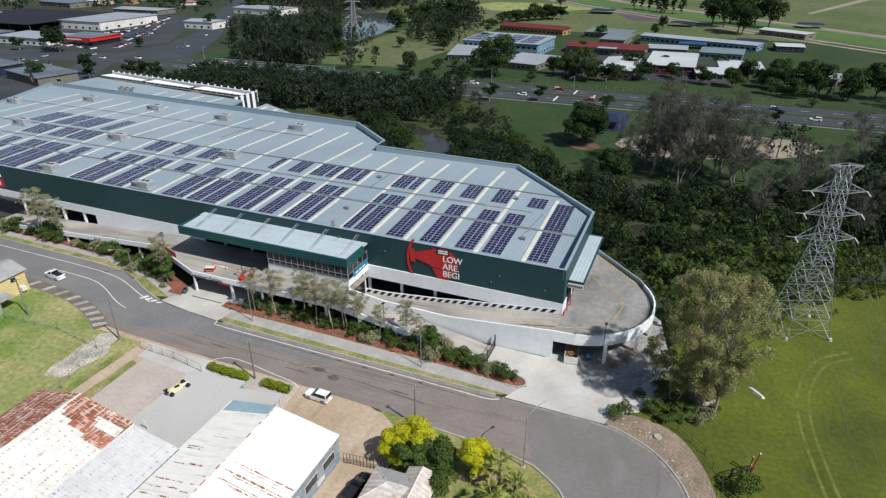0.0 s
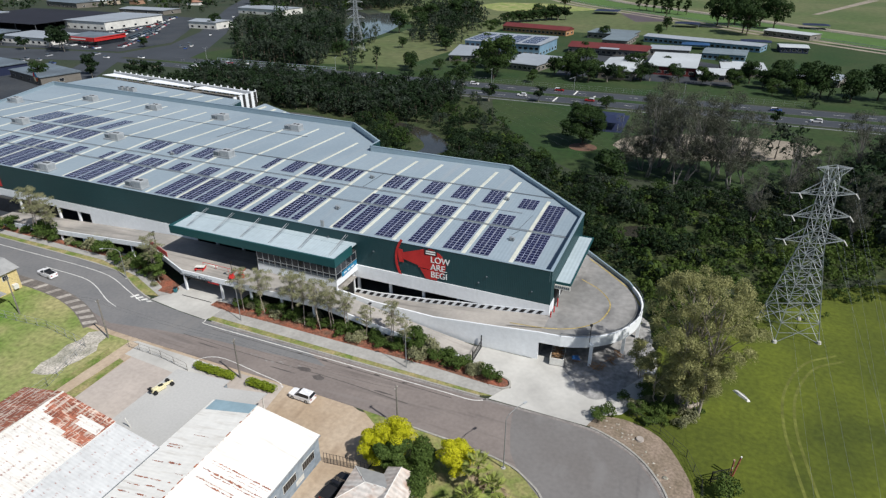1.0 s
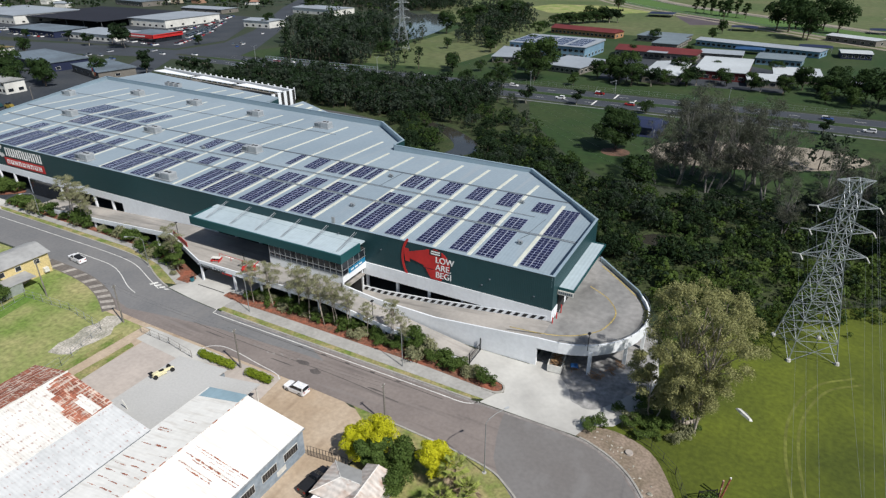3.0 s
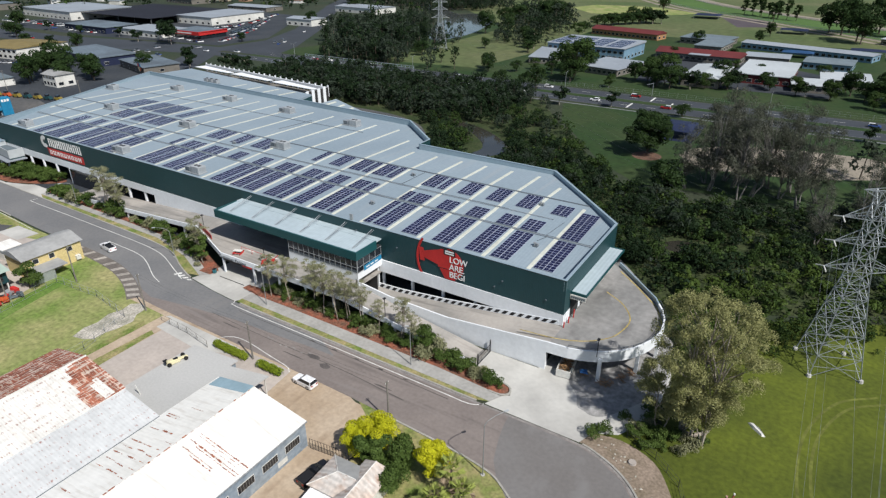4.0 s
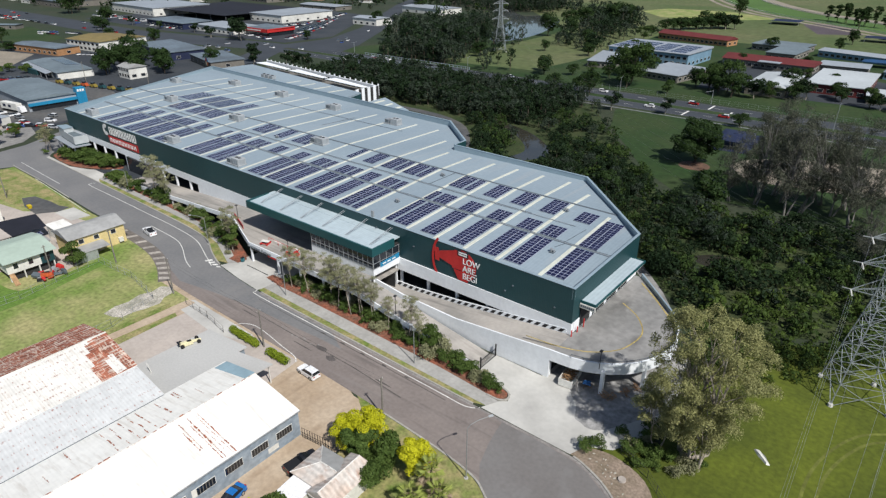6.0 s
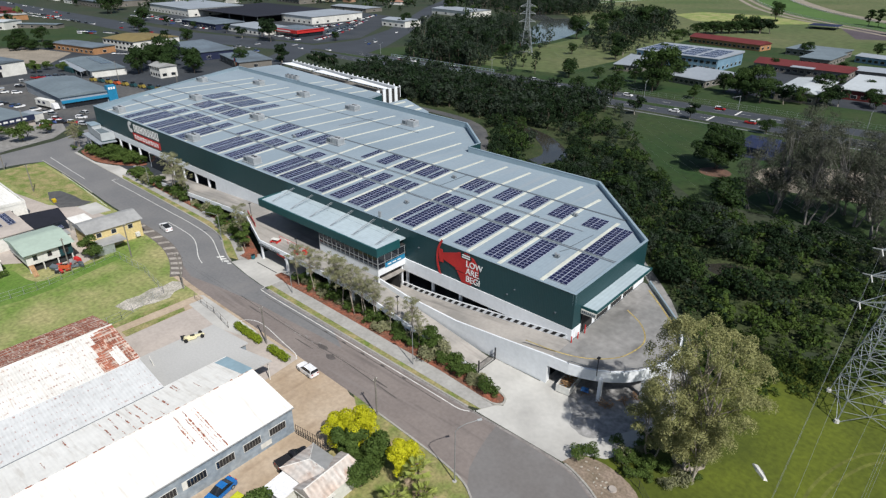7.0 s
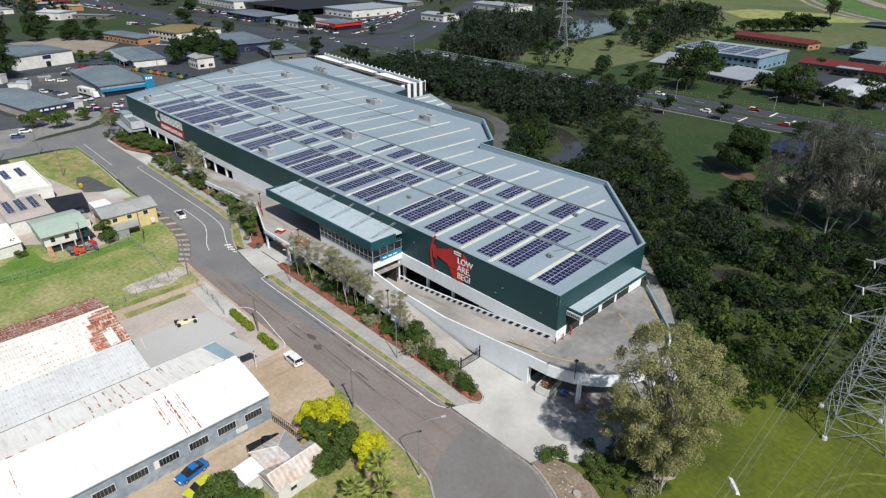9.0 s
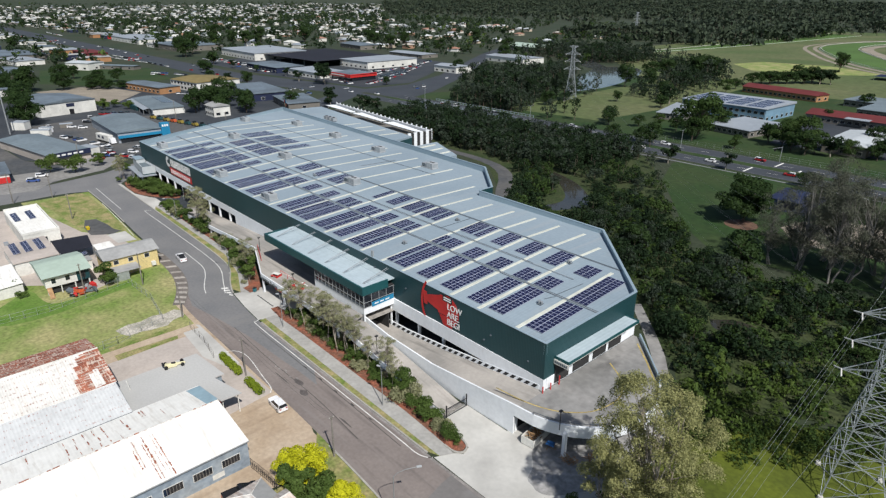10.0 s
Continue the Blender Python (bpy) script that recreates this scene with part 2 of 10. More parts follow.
stained("worn_asphalt", (0.095, 0.083, 0.078), 0.56, 0.72, 0.6, 0.04, 0, 0.7)
stained("worn_asphalt", (0.22, 0.195, 0.18), 0.56, 0.70, 0.9, 0.05, 0, 0.6)
stained("grey_asphalt", (0.195, 0.188, 0.18), 0.55, 0.75, 0.35, 0.06, 1, 0.6)
M_PATCH = material("patched_asphalt", (0.115, 0.102, 0.096), 0.9, large=(0.5, 0.3), fine=(3.0, 0.2))
M_WORN = material("worn_pale_asphalt", (0.26, 0.24, 0.225), 0.9, large=(0.5, 0.3), fine=(3.0, 0.25))
M_CRACK = material("bitumen_seal", (0.075, 0.068, 0.064), 0.6, fine=(4.0, 0.3))
M_CONC = material("pale_concrete", (0.49, 0.48, 0.445), 0.85, large=(0.12, 0.22), fine=(1.2, 0.05), bump=0.05, tint=(0.37, 0.36, 0.335))
M_PATH = material("footpath_concrete", (0.37, 0.36, 0.335), 0.88, large=(0.25, 0.3), fine=(1.6, 0.10), bump=0.05, tint=(0.29, 0.282, 0.262))
M_YARD = material("tan_concrete", (0.45, 0.395, 0.35), 0.9, large=(0.12, 0.25), fine=(1.4, 0.08), bump=0.1, tint=(0.35, 0.31, 0.275))
M_TRACKS = material("pressed_grass", (0.130, 0.145, 0.028), 0.95, large=(0.3, 0.3), fine=(1.0, 0.3))
M_DECK = material("deck_concrete", (0.40, 0.37, 0.335), 0.85, large=(0.10, 0.2), fine=(1.5, 0.07), bump=0.1, tint=(0.26, 0.248, 0.228))
stained("deck_concrete", (0.14, 0.132, 0.122), 0.52, 0.74, 0.7, 0.04, 0, 0.7)
M_APRON = material("stained_apron", (0.31, 0.304, 0.293), 0.9, large=(0.25, 0.4), fine=(1.2, 0.3), bump=0.1, tint=(0.225, 0.221, 0.214))
# tyre-marked concrete, its base also lowered for cloud shade on the ramp
M_LOOP = material("tyre_marked_concrete", (0.27, 0.262, 0.25), 0.85, large=(0.12, 0.3), fine=(0.8, 0.16), bump=0.05, tint=(0.19, 0.188, 0.18))
stained("tyre_marked_concrete", (0.085, 0.083, 0.08), 0.54, 0.70, 0.22, 0.10, 1, 0.75)
M_KERB = material("kerb_concrete", (0.35, 0.335, 0.30), 0.85, fine=(3.0, 0.2))
M_DIRT = material("bare_dirt", (0.36, 0.275, 0.190), 0.95, large=(0.15, 0.4), fine=(1.6, 0.12), bump=0.2, tint=(0.43, 0.345, 0.255))
stained("bare_dirt", (0.23, 0.165, 0.11), 0.54, 0.72, 0.5, 0.12, 1, 0.5)
M_BROWN = material("litter_earth", (0.17, 0.135, 0.095), 0.95, large=(0.35, 0.4), fine=(2.5, 0.3), bump=0.5, tint=(0.25, 0.195, 0.15))
M_RACE = material("racecourse_grass", (0.066, 0.096, 0.031), 0.95, large=(0.012, 0.3), fine=(0.2, 0.25), tint=(0.112, 0.120, 0.054))
M_TURF = material("racing_turf", (0.070, 0.132, 0.031), 0.95, large=(0.02, 0.2), fine=(0.3, 0.15))
# undergrowth colour kept low to hold the cloud shade over the bush
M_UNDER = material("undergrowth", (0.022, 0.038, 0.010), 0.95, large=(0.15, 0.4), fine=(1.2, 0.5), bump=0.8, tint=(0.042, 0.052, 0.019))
M_GRAVEL = material("gravel", (0.48, 0.44, 0.38), 0.95, large=(0.4, 0.3), fine=(3.0, 0.4), bump=1.0, tint=(0.26, 0.25, 0.20))
M_PALEGRAVEL = material("forecourt_gravel", (0.25, 0.242, 0.228), 0.95, large=(0.08, 0.4), fine=(0.8, 0.2), bump=0.2, tint=(0.18, 0.176, 0.168))
M_SAND = material("sand", (0.27, 0.235, 0.185), 0.95, large=(0.06, 0.25), fine=(0.8, 0.2), bump=0.3)
M_MULCH = material("red_bark_mulch", (0.25, 0.085, 0.05), 0.95, large=(0.5, 0.4), fine=(3.0, 0.5), bump=1.0, tint=(0.135, 0.075, 0.05))
M_LINE = material("road_paint", (0.72, 0.71, 0.67), 0.8, large=(0.5, 0.25), fine=(3.0, 0.25))
M_FADED = material("faded_line_paint", (0.20, 0.205, 0.21), 0.85, large=(0.3, 0.3), fine=(1.0, 0.2))
M_YELLOWLINE = material("yellow_paint", (0.46, 0.355, 0.12), 0.8, large=(0.8, 0.5), fine=(3.0, 0.3))
# base colour raised to paint in the sky mirrored on the pond
M_WATER = material("pond_water", (0.085, 0.095, 0.095), 0.06, 0.0, (0.02, 0.3), (0.3, 0.1), bump=0.03, spec=0.6)
M_CREEK = material("creek_water", (0.04, 0.038, 0.03), 0.1, 0.0, (0.05, 0.3), (0.5, 0.1), bump=0.03, spec=0.5)
M_ROOF = material("zinc_roof_sheet", (0.262, 0.320, 0.360), 0.65, 0.0, (0.035, 0.10), (1.2, 0.05), tint=(0.225, 0.280, 0.320), spec=0.08)
ribs("zinc_roof_sheet", 0, 0.7, 0.22, 0.045)
stained("zinc_roof_sheet", (0.33, 0.34, 0.34), 0.55, 0.85, 0.6, 0.03, 1, 0.5)
M_SKYLIGHT = material("translucent_sheet", (0.56, 0.57, 0.49), 0.5, large=(0.1, 0.12), fine=(1.0, 0.1))
M_CANOPY = material("canopy_sheet", (0.40, 0.475, 0.505), 0.6, 0.0, (0.08, 0.1), (1.0, 0.06), tint=(0.36, 0.43, 0.46), spec=0.15)
ribs("canopy_sheet", 0, 0.7, 0.3, 0.06)
M_CAP = material("capping_metal", (0.33, 0.42, 0.47), 0.4, 0.3, (0.1, 0.1), (2.0, 0.05))
M_GREEN = material("green_cladding", (0.013, 0.053, 0.060), 0.5, 0.0, (0.06, 0.15), (1.5, 0.06), spec=0.4)
ribs("green_cladding", 0, 0.35, 0.25, 0.05)
M_GREENE = material("green_side_cladding", (0.013, 0.053, 0.060), 0.5, 0.0, (0.06, 0.15), (1.5, 0.06), spec=0.4)
ribs("green_side_cladding", 1, 0.35, 0.25, 0.05)
M_TEAL = material("teal_fascia", (0.012, 0.070, 0.076), 0.45, 0.0, (0.1, 0.1), (2.0, 0.05))
M_WHITE = material("white_render", (0.76, 0.785, 0.80), 0.7, large=(0.12, 0.10), fine=(1.5, 0.05))
stained("white_render", (0.46, 0.46, 0.45), 0.62, 0.88, 1.2, 0.2, 2, 0.4)
M_OFFWHITE = material("old_white_paint", (0.66, 0.65, 0.60), 0.7, large=(0.2, 0.2), fine=(2.0, 0.1))
M_PALEUNIT = material("pale_grey_enamel", (0.38, 0.40, 0.41), 0.6, large=(0.4, 0.15), fine=(2.0, 0.08))
# near-black fill; in openings and undercrofts it paints the shade inside
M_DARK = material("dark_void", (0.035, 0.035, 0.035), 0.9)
M_BLACK = material("black_paint", (0.018, 0.018, 0.02), 0.5)
M_STEEL = material("galvanised_steel", (0.44, 0.46, 0.47), 0.45, 0.5, (0.5, 0.2), (4.0, 0.15))
M_WEATHERED = material("weathered_galvanised", (0.26, 0.27, 0.27), 0.6, 0.2, (0.5, 0.2), (4.0, 0.15))
M_TOWER = material("lattice_steel", (0.36, 0.39, 0.41), 0.5, 0.35, (0.4, 0.2), (4.0, 0.15))
M_WOODPOLE = material("weathered_pole", (0.21, 0.195, 0.17), 0.9, large=(0.5, 0.3), fine=(5.0, 0.3))
M_CABLE = material("aluminium_cable", (0.20, 0.205, 0.20), 0.4, 0.4)
M_WIRE = material("wire", (0.10, 0.10, 0.10), 0.5, 0.5)
M_GLASS = glass("dark_window_glass", (0.018, 0.022, 0.028))
M_PANELF = material("panel_frame", (0.46, 0.48, 0.58), 0.5, 0.2)
M_PANEL = material("solar_cells", (0.014, 0.016, 0.055), 0.16, 0.0, (0.15, 0.3), (2.0, 0.15), spec=0.5)
M_RED = material("red_paint", (0.50, 0.030, 0.028), 0.5, large=(0.5, 0.15), fine=(2.0, 0.08))
M_BLUE = material("bright_blue_panel", (0.018, 0.20, 0.36), 0.5, large=(0.5, 0.1))
M_SHEDWHITE = material("white_shed_roof", (0.76, 0.75, 0.705), 0.7, 0.0, (0.10, 0.10), (1.0, 0.05), tint=(0.70, 0.685, 0.635), spec=0.15)
ribs("white_shed_roof", 1, 0.55, 0.10, 0.03)
stained("white_shed_roof", (0.46, 0.42, 0.36), 0.52, 0.74, 0.25, 2.0, 1, 0.5)
M_SHEDBLUE = material("pale_blue_shed_roof", (0.56, 0.568, 0.56), 0.6, 0.0, (0.2, 0.1), (1.0, 0.08))
ribs("pale_blue_shed_roof", 1, 0.5, 0.2, 0.06)
fixing_rust("pale_blue_shed_roof", 0, 1.3, (0.26, 0.09, 0.06), 0.55, 0.68, 0.85)
M_RUST = material("rusted_roof", (0.34, 0.125, 0.075), 0.9, 0.0, (0.35, 0.5), (3.0, 0.35), bump=0.2, tint=(0.29, 0.105, 0.066))
stained("rusted_roof", (0.13, 0.042, 0.028), 0.50, 0.62, 2.2, 0.25, 1, 0.7)
stained("rusted_roof", (0.60, 0.52, 0.45), 0.53, 0.60, 2.6, 0.35, 1, 0.75)
stained("rusted_roof", (0.58, 0.47, 0.38), 0.55, 0.61, 3.2, 0.45, 0, 0.7)
ribs("rusted_roof", 1, 0.4, 0.3, 0.12)
by_piece("rusted_roof", 0.85, 1.15)
M_STREAK = material("rust_streak", (0.20, 0.055, 0.037), 0.9, 0.0, (1.5, 0.5), (6.0, 0.4), tint=(0.38, 0.155, 0.085))
M_OLDROOF = material("streaked_white_roof", (0.72, 0.70, 0.65), 0.75, 0.0, (0.2, 0.15), (1.0, 0.1))
ribs("streaked_white_roof", 1, 0.4, 0.22, 0.08)
stained("streaked_white_roof", (0.46, 0.36, 0.28), 0.56, 0.74, 0.3, 2.4, 1, 0.5)
fixing_rust("streaked_white_roof", 0, 1.2, (0.24, 0.10, 0.07), 0.53, 0.64, 0.85)
M_FLATROOF = material("grey_flat_roof", (0.43, 0.425, 0.405), 0.8, 0.0, (0.08, 0.12), (3.0, 0.06))
M_NEWSHEET = material("blue_replacement_sheet", (0.27, 0.38, 0.43), 0.6, 0.0, (0.2, 0.1), (1.0, 0.08))
M_HATCH = material("faded_hatching", (0.40, 0.365, 0.32), 0.9, large=(0.3, 0.3), fine=(2.0, 0.25))
M_HATCHBASE = material("worn_hatch_ground", (0.165, 0.145, 0.128), 0.9, large=(0.3, 0.25), fine=(2.0, 0.2))
M_BLUEWALL = material("blue_grey_wall", (0.20, 0.245, 0.29), 0.85, large=(0.3, 0.25), fine=(1.2, 0.2), tint=(0.27, 0.30, 0.32))
M_HOUSERUST = material("faded_rust_roof", (0.50, 0.40, 0.33), 0.9, 0.0, (0.3, 0.3), (1.5, 0.2), tint=(0.56, 0.53, 0.49))
ribs("faded_rust_roof", 1, 0.75, 0.5, 0.18)
stained("faded_rust_roof", (0.30, 0.16, 0.10), 0.54, 0.72, 0.5, 1.2, 1, 0.7)
M_YELLOW = material("cream_yellow_wall", (0.60, 0.48, 0.23), 0.8, large=(0.4, 0.1))
M_GREYROOF = material("grey_house_roof", (0.34, 0.34, 0.33), 0.7, 0.1, (0.2, 0.15), (1.0, 0.1))
M_PALEGREEN = material("pale_green_roof", (0.36, 0.44, 0.37), 0.65, 0.0, (0.2, 0.1), (1.0, 0.06))
M_BRICK = material("orange_brick_wall", (0.36, 0.19, 0.09), 0.85, large=(0.3, 0.15), fine=(2.0, 0.2))
M_OCHRE = material("ochre_roof", (0.20, 0.155, 0.062), 0.8, large=(0.2, 0.2), fine=(1.0, 0.1))
M_REDROOF = material("red_tile_roof", (0.13, 0.026, 0.026), 0.8, large=(0.1, 0.2), fine=(1.0, 0.12))
# white roof dimmed in its colour, as under a cloud
M_SCHOOLROOF = material("white_school_roof", (0.29, 0.32, 0.35), 0.6, 0.05, (0.05, 0.12), (0.6, 0.08))
M_HALLROOF = material("bright_white_roof", (0.44, 0.47, 0.48), 0.6, 0.0, (0.05, 0.12), (0.6, 0.08))
M_SCHOOLBLUE = material("blue_school_wall", (0.16, 0.27, 0.36), 0.8, large=(0.2, 0.2))
M_TEALBIN = material("teal_plastic", (0.03, 0.16, 0.19), 0.5)
M_BIN = material("yellow_plastic", (0.62, 0.45, 0.02), 0.5)
# tan cooled and lowered to carry the shade of the far town
M_TAN = material("tan_wall", (0.165, 0.152, 0.132), 0.8, large=(0.2, 0.15))
M_SHADEBLUE = material("blue_shade_cloth", (0.02, 0.07, 0.17), 0.8)
M_NAVY = material("navy_wall", (0.018, 0.025, 0.06), 0.6)
M_SHADECLOTH = material("black_shade_cloth", (0.015, 0.016, 0.024), 0.9, large=(0.02, 0.3), fine=(0.3, 0.2))
# shop roof, yard and grey roof: bluish cloud shade is part of these colours
M_SHOPROOF = material("shop_roof_sheet", (0.135, 0.17, 0.20), 0.7, 0.0, (0.05, 0.3), (0.5, 0.16), tint=(0.095, 0.116, 0.135))
M_YARDGREY = material("worn_grey_yard", (0.062, 0.066, 0.070), 0.95, large=(0.05, 0.35), fine=(0.6, 0.2), tint=(0.108, 0.104, 0.098))
M_WAREROOF = material("far_grey_roof", (0.105, 0.127, 0.145), 0.6, 0.1, (0.05, 0.2), (0.5, 0.1))
M_CARS = by_object("car_paint", [(0.75, 0.75, 0.75), (0.75, 0.75, 0.74), (0.35, 0.36, 0.38), (0.02, 0.02, 0.022), (0.7, 0.7, 0.7), (0.05, 0.09, 0.25), (0.35, 0.02, 0.02), (0.16, 0.17, 0.18)], 0.25)
M_CARWHITE = material("white_car_paint", (0.80, 0.80, 0.80), 0.2, spec=0.6)
M_CARBLUE = material("blue_car_paint", (0.012, 0.14, 0.42), 0.2, spec=0.6)
M_CARLIME = material("lime_car_paint", (0.50, 0.52, 0.03), 0.25, spec=0.6)
M_CARBLACK = material("black_car_paint", (0.015, 0.015, 0.017), 0.25, spec=0.6)
M_RINGBARK = material("brown_bark_mulch", (0.135, 0.075, 0.050), 0.95, large=(0.5, 0.4), fine=(2.0, 0.4), tint=(0.095, 0.060, 0.042))
M_COURT = material("mauve_court_surface", (0.088, 0.072, 0.080), 0.9, large=(0.05, 0.2), fine=(0.6, 0.15))
# a light zinc, painted darker for the cloud shade on the shops
M_ZINC = material("weathered_zinc_roof", (0.155, 0.192, 0.212), 0.7, 0.0, (0.06, 0.25), (0.6, 0.12), tint=(0.120, 0.150, 0.168))
M_RACER = material("cream_yellow_paint", (0.72, 0.66, 0.42), 0.4)
M_HIRE = material("dull_yellow_paint", (0.24, 0.18, 0.035), 0.6, large=(0.5, 0.3))
M_TYRE = material("tyre_rubber", (0.02, 0.02, 0.02), 0.85)
M_LAMPRED = material("tail_lamp", (0.35, 0.01, 0.01), 0.3)
M_LAMPWHITE = material("lamp_glass", (0.75, 0.75, 0.72), 0.2)
M_HOUSEROOF = by_object("house_roof_paint", [(0.55, 0.56, 0.56), (0.60, 0.60, 0.57), (0.30, 0.16, 0.11), (0.62, 0.61, 0.56), (0.42, 0.38, 0.33), (0.50, 0.53, 0.55), (0.30, 0.32, 0.34)], 0.7)
M_HOUSEWALL = by_object("house_wall_paint", [(0.62, 0.6, 0.54), (0.5, 0.42, 0.32), (0.34, 0.2, 0.13), (0.66, 0.65, 0.62), (0.45, 0.48, 0.48)], 0.85)
M_BARK = material("pale_bark", (0.38, 0.34, 0.28), 0.9, large=(1.0, 0.4), fine=(5.0, 0.3), tint=(0.20, 0.165, 0.13))
M_OAKBARK = material("grey_bark", (0.205, 0.195, 0.175), 0.9, large=(1.0, 0.3), fine=(5.0, 0.3))
M_BARKDARK = material("brown_bark", (0.10, 0.08, 0.06), 0.9, large=(1.0, 0.3), fine=(5.0, 0.3))
M_DRYFROND = material("dry_fronds", (0.34, 0.26, 0.18), 0.9, large=(1.0, 0.3), fine=(4.0, 0.2))
M_TIMBER = material("sawn_timber", (0.36, 0.22, 0.11), 0.85, large=(1.0, 0.4), fine=(4.0, 0.3), tint=(0.22, 0.13, 0.07))
M_TARP = material("blue_tarp", (0.03, 0.12, 0.32), 0.5, large=(1.0, 0.3))
M_MACHINE = material("orange_machine_paint", (0.45, 0.09, 0.03), 0.5)
F_GUM = foliage("gum_leaves", (0.086, 0.098, 0.036), (0.46, 0.448, 0.200), patch=0.45)
F_STREET = foliage("street_gum_leaves", (0.115, 0.128, 0.062), (0.40, 0.392, 0.232), patch=0.4)
# bush and town leaves: below natural tone, with cloud shade painted in
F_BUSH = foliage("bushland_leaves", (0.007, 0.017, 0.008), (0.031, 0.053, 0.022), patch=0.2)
F_TOWN = foliage("town_tree_leaves", (0.013, 0.028, 0.014), (0.055, 0.082, 0.038))
# paler and bluer than nearer woods: distance haze put into the leaf colour
F_HILL = foliage("hill_wood_leaves", (0.030, 0.044, 0.028), (0.074, 0.094, 0.058))
F_SUBURB = foliage("suburb_leaves", (0.016, 0.036, 0.010), (0.066, 0.105, 0.028), patch=0.2)
F_GREY = foliage("casuarina_needles", (0.018, 0.028, 0.019), (0.058, 0.078, 0.052))
F_OAK = foliage("she_oak_needles", (0.046, 0.053, 0.038), (0.140, 0.148, 0.108))
# far tree leaves, likewise dimmed and blued for shade
F_DARK = foliage("dark_tree_leaves", (0.011, 0.026, 0.009), (0.044, 0.075, 0.022))
F_GREEN = foliage("garden_leaves", (0.030, 0.060, 0.014), (0.125, 0.178, 0.045))
F_LUSH = foliage("lush_scrub_leaves", (0.030, 0.056, 0.012), (0.105, 0.150, 0.034), patch=0.2)
F_GOLD = foliage("golden_leaves", (0.34, 0.36, 0.012), (0.74, 0.70, 0.04))
F_HEDGE = foliage("hedge_leaves", (0.08, 0.14, 0.012), (0.36, 0.42, 0.04))
F_PALM = foliage("palm_fronds", (0.12, 0.175, 0.03), (0.42, 0.45, 0.13))
M_LETTER = material("white_letter", (0.80, 0.80, 0.78), 0.6, fine=(2.0, 0.04))


# ---- ground, roads, pavements ----
def rise(x, y):
    """The low hills at the far edge of the plain."""
    d = max(0.0, (y + 0.2 * max(0.0, -x - 900) - 1900) / 2000, (-x - 2700) / 1900)
    return 60.0 * min(1.0, d) ** 1.3


def hilly(poly, z):
    x0, y0, x1, y1 = poly[0][0], poly[0][1], poly[2][0], poly[2][1]
    g, n = Geo(), 36
    for j in range(n + 1):
        for i in range(n + 1):
            x, y = x0 + (x1 - x0) * i / n, y0 + (y1 - y0) * j / n
            g.v.append((x, y, z + rise(x, y)))
    for j in range(n):
        for i in range(n):
            a = j * (n + 1) + i
            g.f.append((a, a + 1, a + n + 2, a + n + 1))
            g.m.append(0)
    return g


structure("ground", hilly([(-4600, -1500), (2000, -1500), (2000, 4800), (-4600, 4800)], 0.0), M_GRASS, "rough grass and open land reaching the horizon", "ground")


def flat(name, poly, z, mat, label, category):
    return structure(name, Geo().sheet(poly, z), mat, label, category)


# building-side kerb of the front street, from the west to the turning bulb
KERB_N = rounded([(-194, -11.2), (-163, -11.3), (-141, -11.6), (-119, -11.9), (-103, -12.4), (-94, -13.7), (-87, -16.8), (-80, -19.2), (-71, -20.4), (-62, -21.0), (-40, -21.2),
                  (-6, -21.3), (10, -21.3), (15, -22.3), (19, -24.4), (22, -27.4), (24.3, -31.5), (25.6, -38), (26, -48), (26, -90)], 4)
KERB_S = rounded([(-196, -21.5), (-168, -21.8), (-135, -23.2), (-117, -23.2), (-98, -25.0), (-88, -27.6), (-82, -30.4), (-60, -30.9), (-30, -31.2), (-8, -32.0),
                  (2, -33.0), (6, -34.8), (9, -37.5), (10.3, -43), (10.5, -52), (10.5, -90)], 4)
flat("road", KERB_N + KERB_S[::-1], 0.02, M_ROAD, "worn brownish asphalt street with patches and seams", "road")
flat("road_west", [p for p in KERB_N if p[0] < -33.5] + [(-33.5, -24.3), (-40, -24.5), (-46, -25.0), (-58, -25.6), (-70, -27.2), (-80, -29.0), (-86, -27.6)] + [p for p in KERB_S if p[0] < -88][::-1], 0.026, M_ROADG, "newer grey asphalt along the street", "road")
flat("road_bulb", [(0.1, -21.75), (7.5, -21.75), (12, -22.0), (15, -22.8), (19, -25), (21.7, -28), (24, -32), (25.2, -38), (25.6, -48), (25.6, -90), (11, -90), (11, -52), (10.6, -43), (9.2, -38), (6, -35.2), (4.6, -34.2), (2.4, -31), (1.1, -27), (0.4, -24)], 0.026, M_BULB, "grey asphalt of the turning bulb", "road")
flat("cross_street", rounded([(-196, -90), (-196.5, -48), (-197, -30), (-194, -21.5)], 4) + rounded([(-194, -11.2), (-199, -8.5), (-204, -3), (-212, 6), (-222, 40), (-236, 90)], 4)
     + [(-252, 90), (-240, 40), (-226, 4), (-218, -10), (-214, -27), (-210, -48), (-208, -90)], 0.024, M_ROADG, "grey asphalt cross street", "road")

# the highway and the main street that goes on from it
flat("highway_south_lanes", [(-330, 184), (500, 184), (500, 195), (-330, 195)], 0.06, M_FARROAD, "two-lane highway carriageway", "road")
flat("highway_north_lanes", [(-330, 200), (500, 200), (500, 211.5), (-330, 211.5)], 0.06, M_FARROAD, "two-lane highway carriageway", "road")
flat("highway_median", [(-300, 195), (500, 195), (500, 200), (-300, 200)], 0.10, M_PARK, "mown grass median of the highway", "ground")
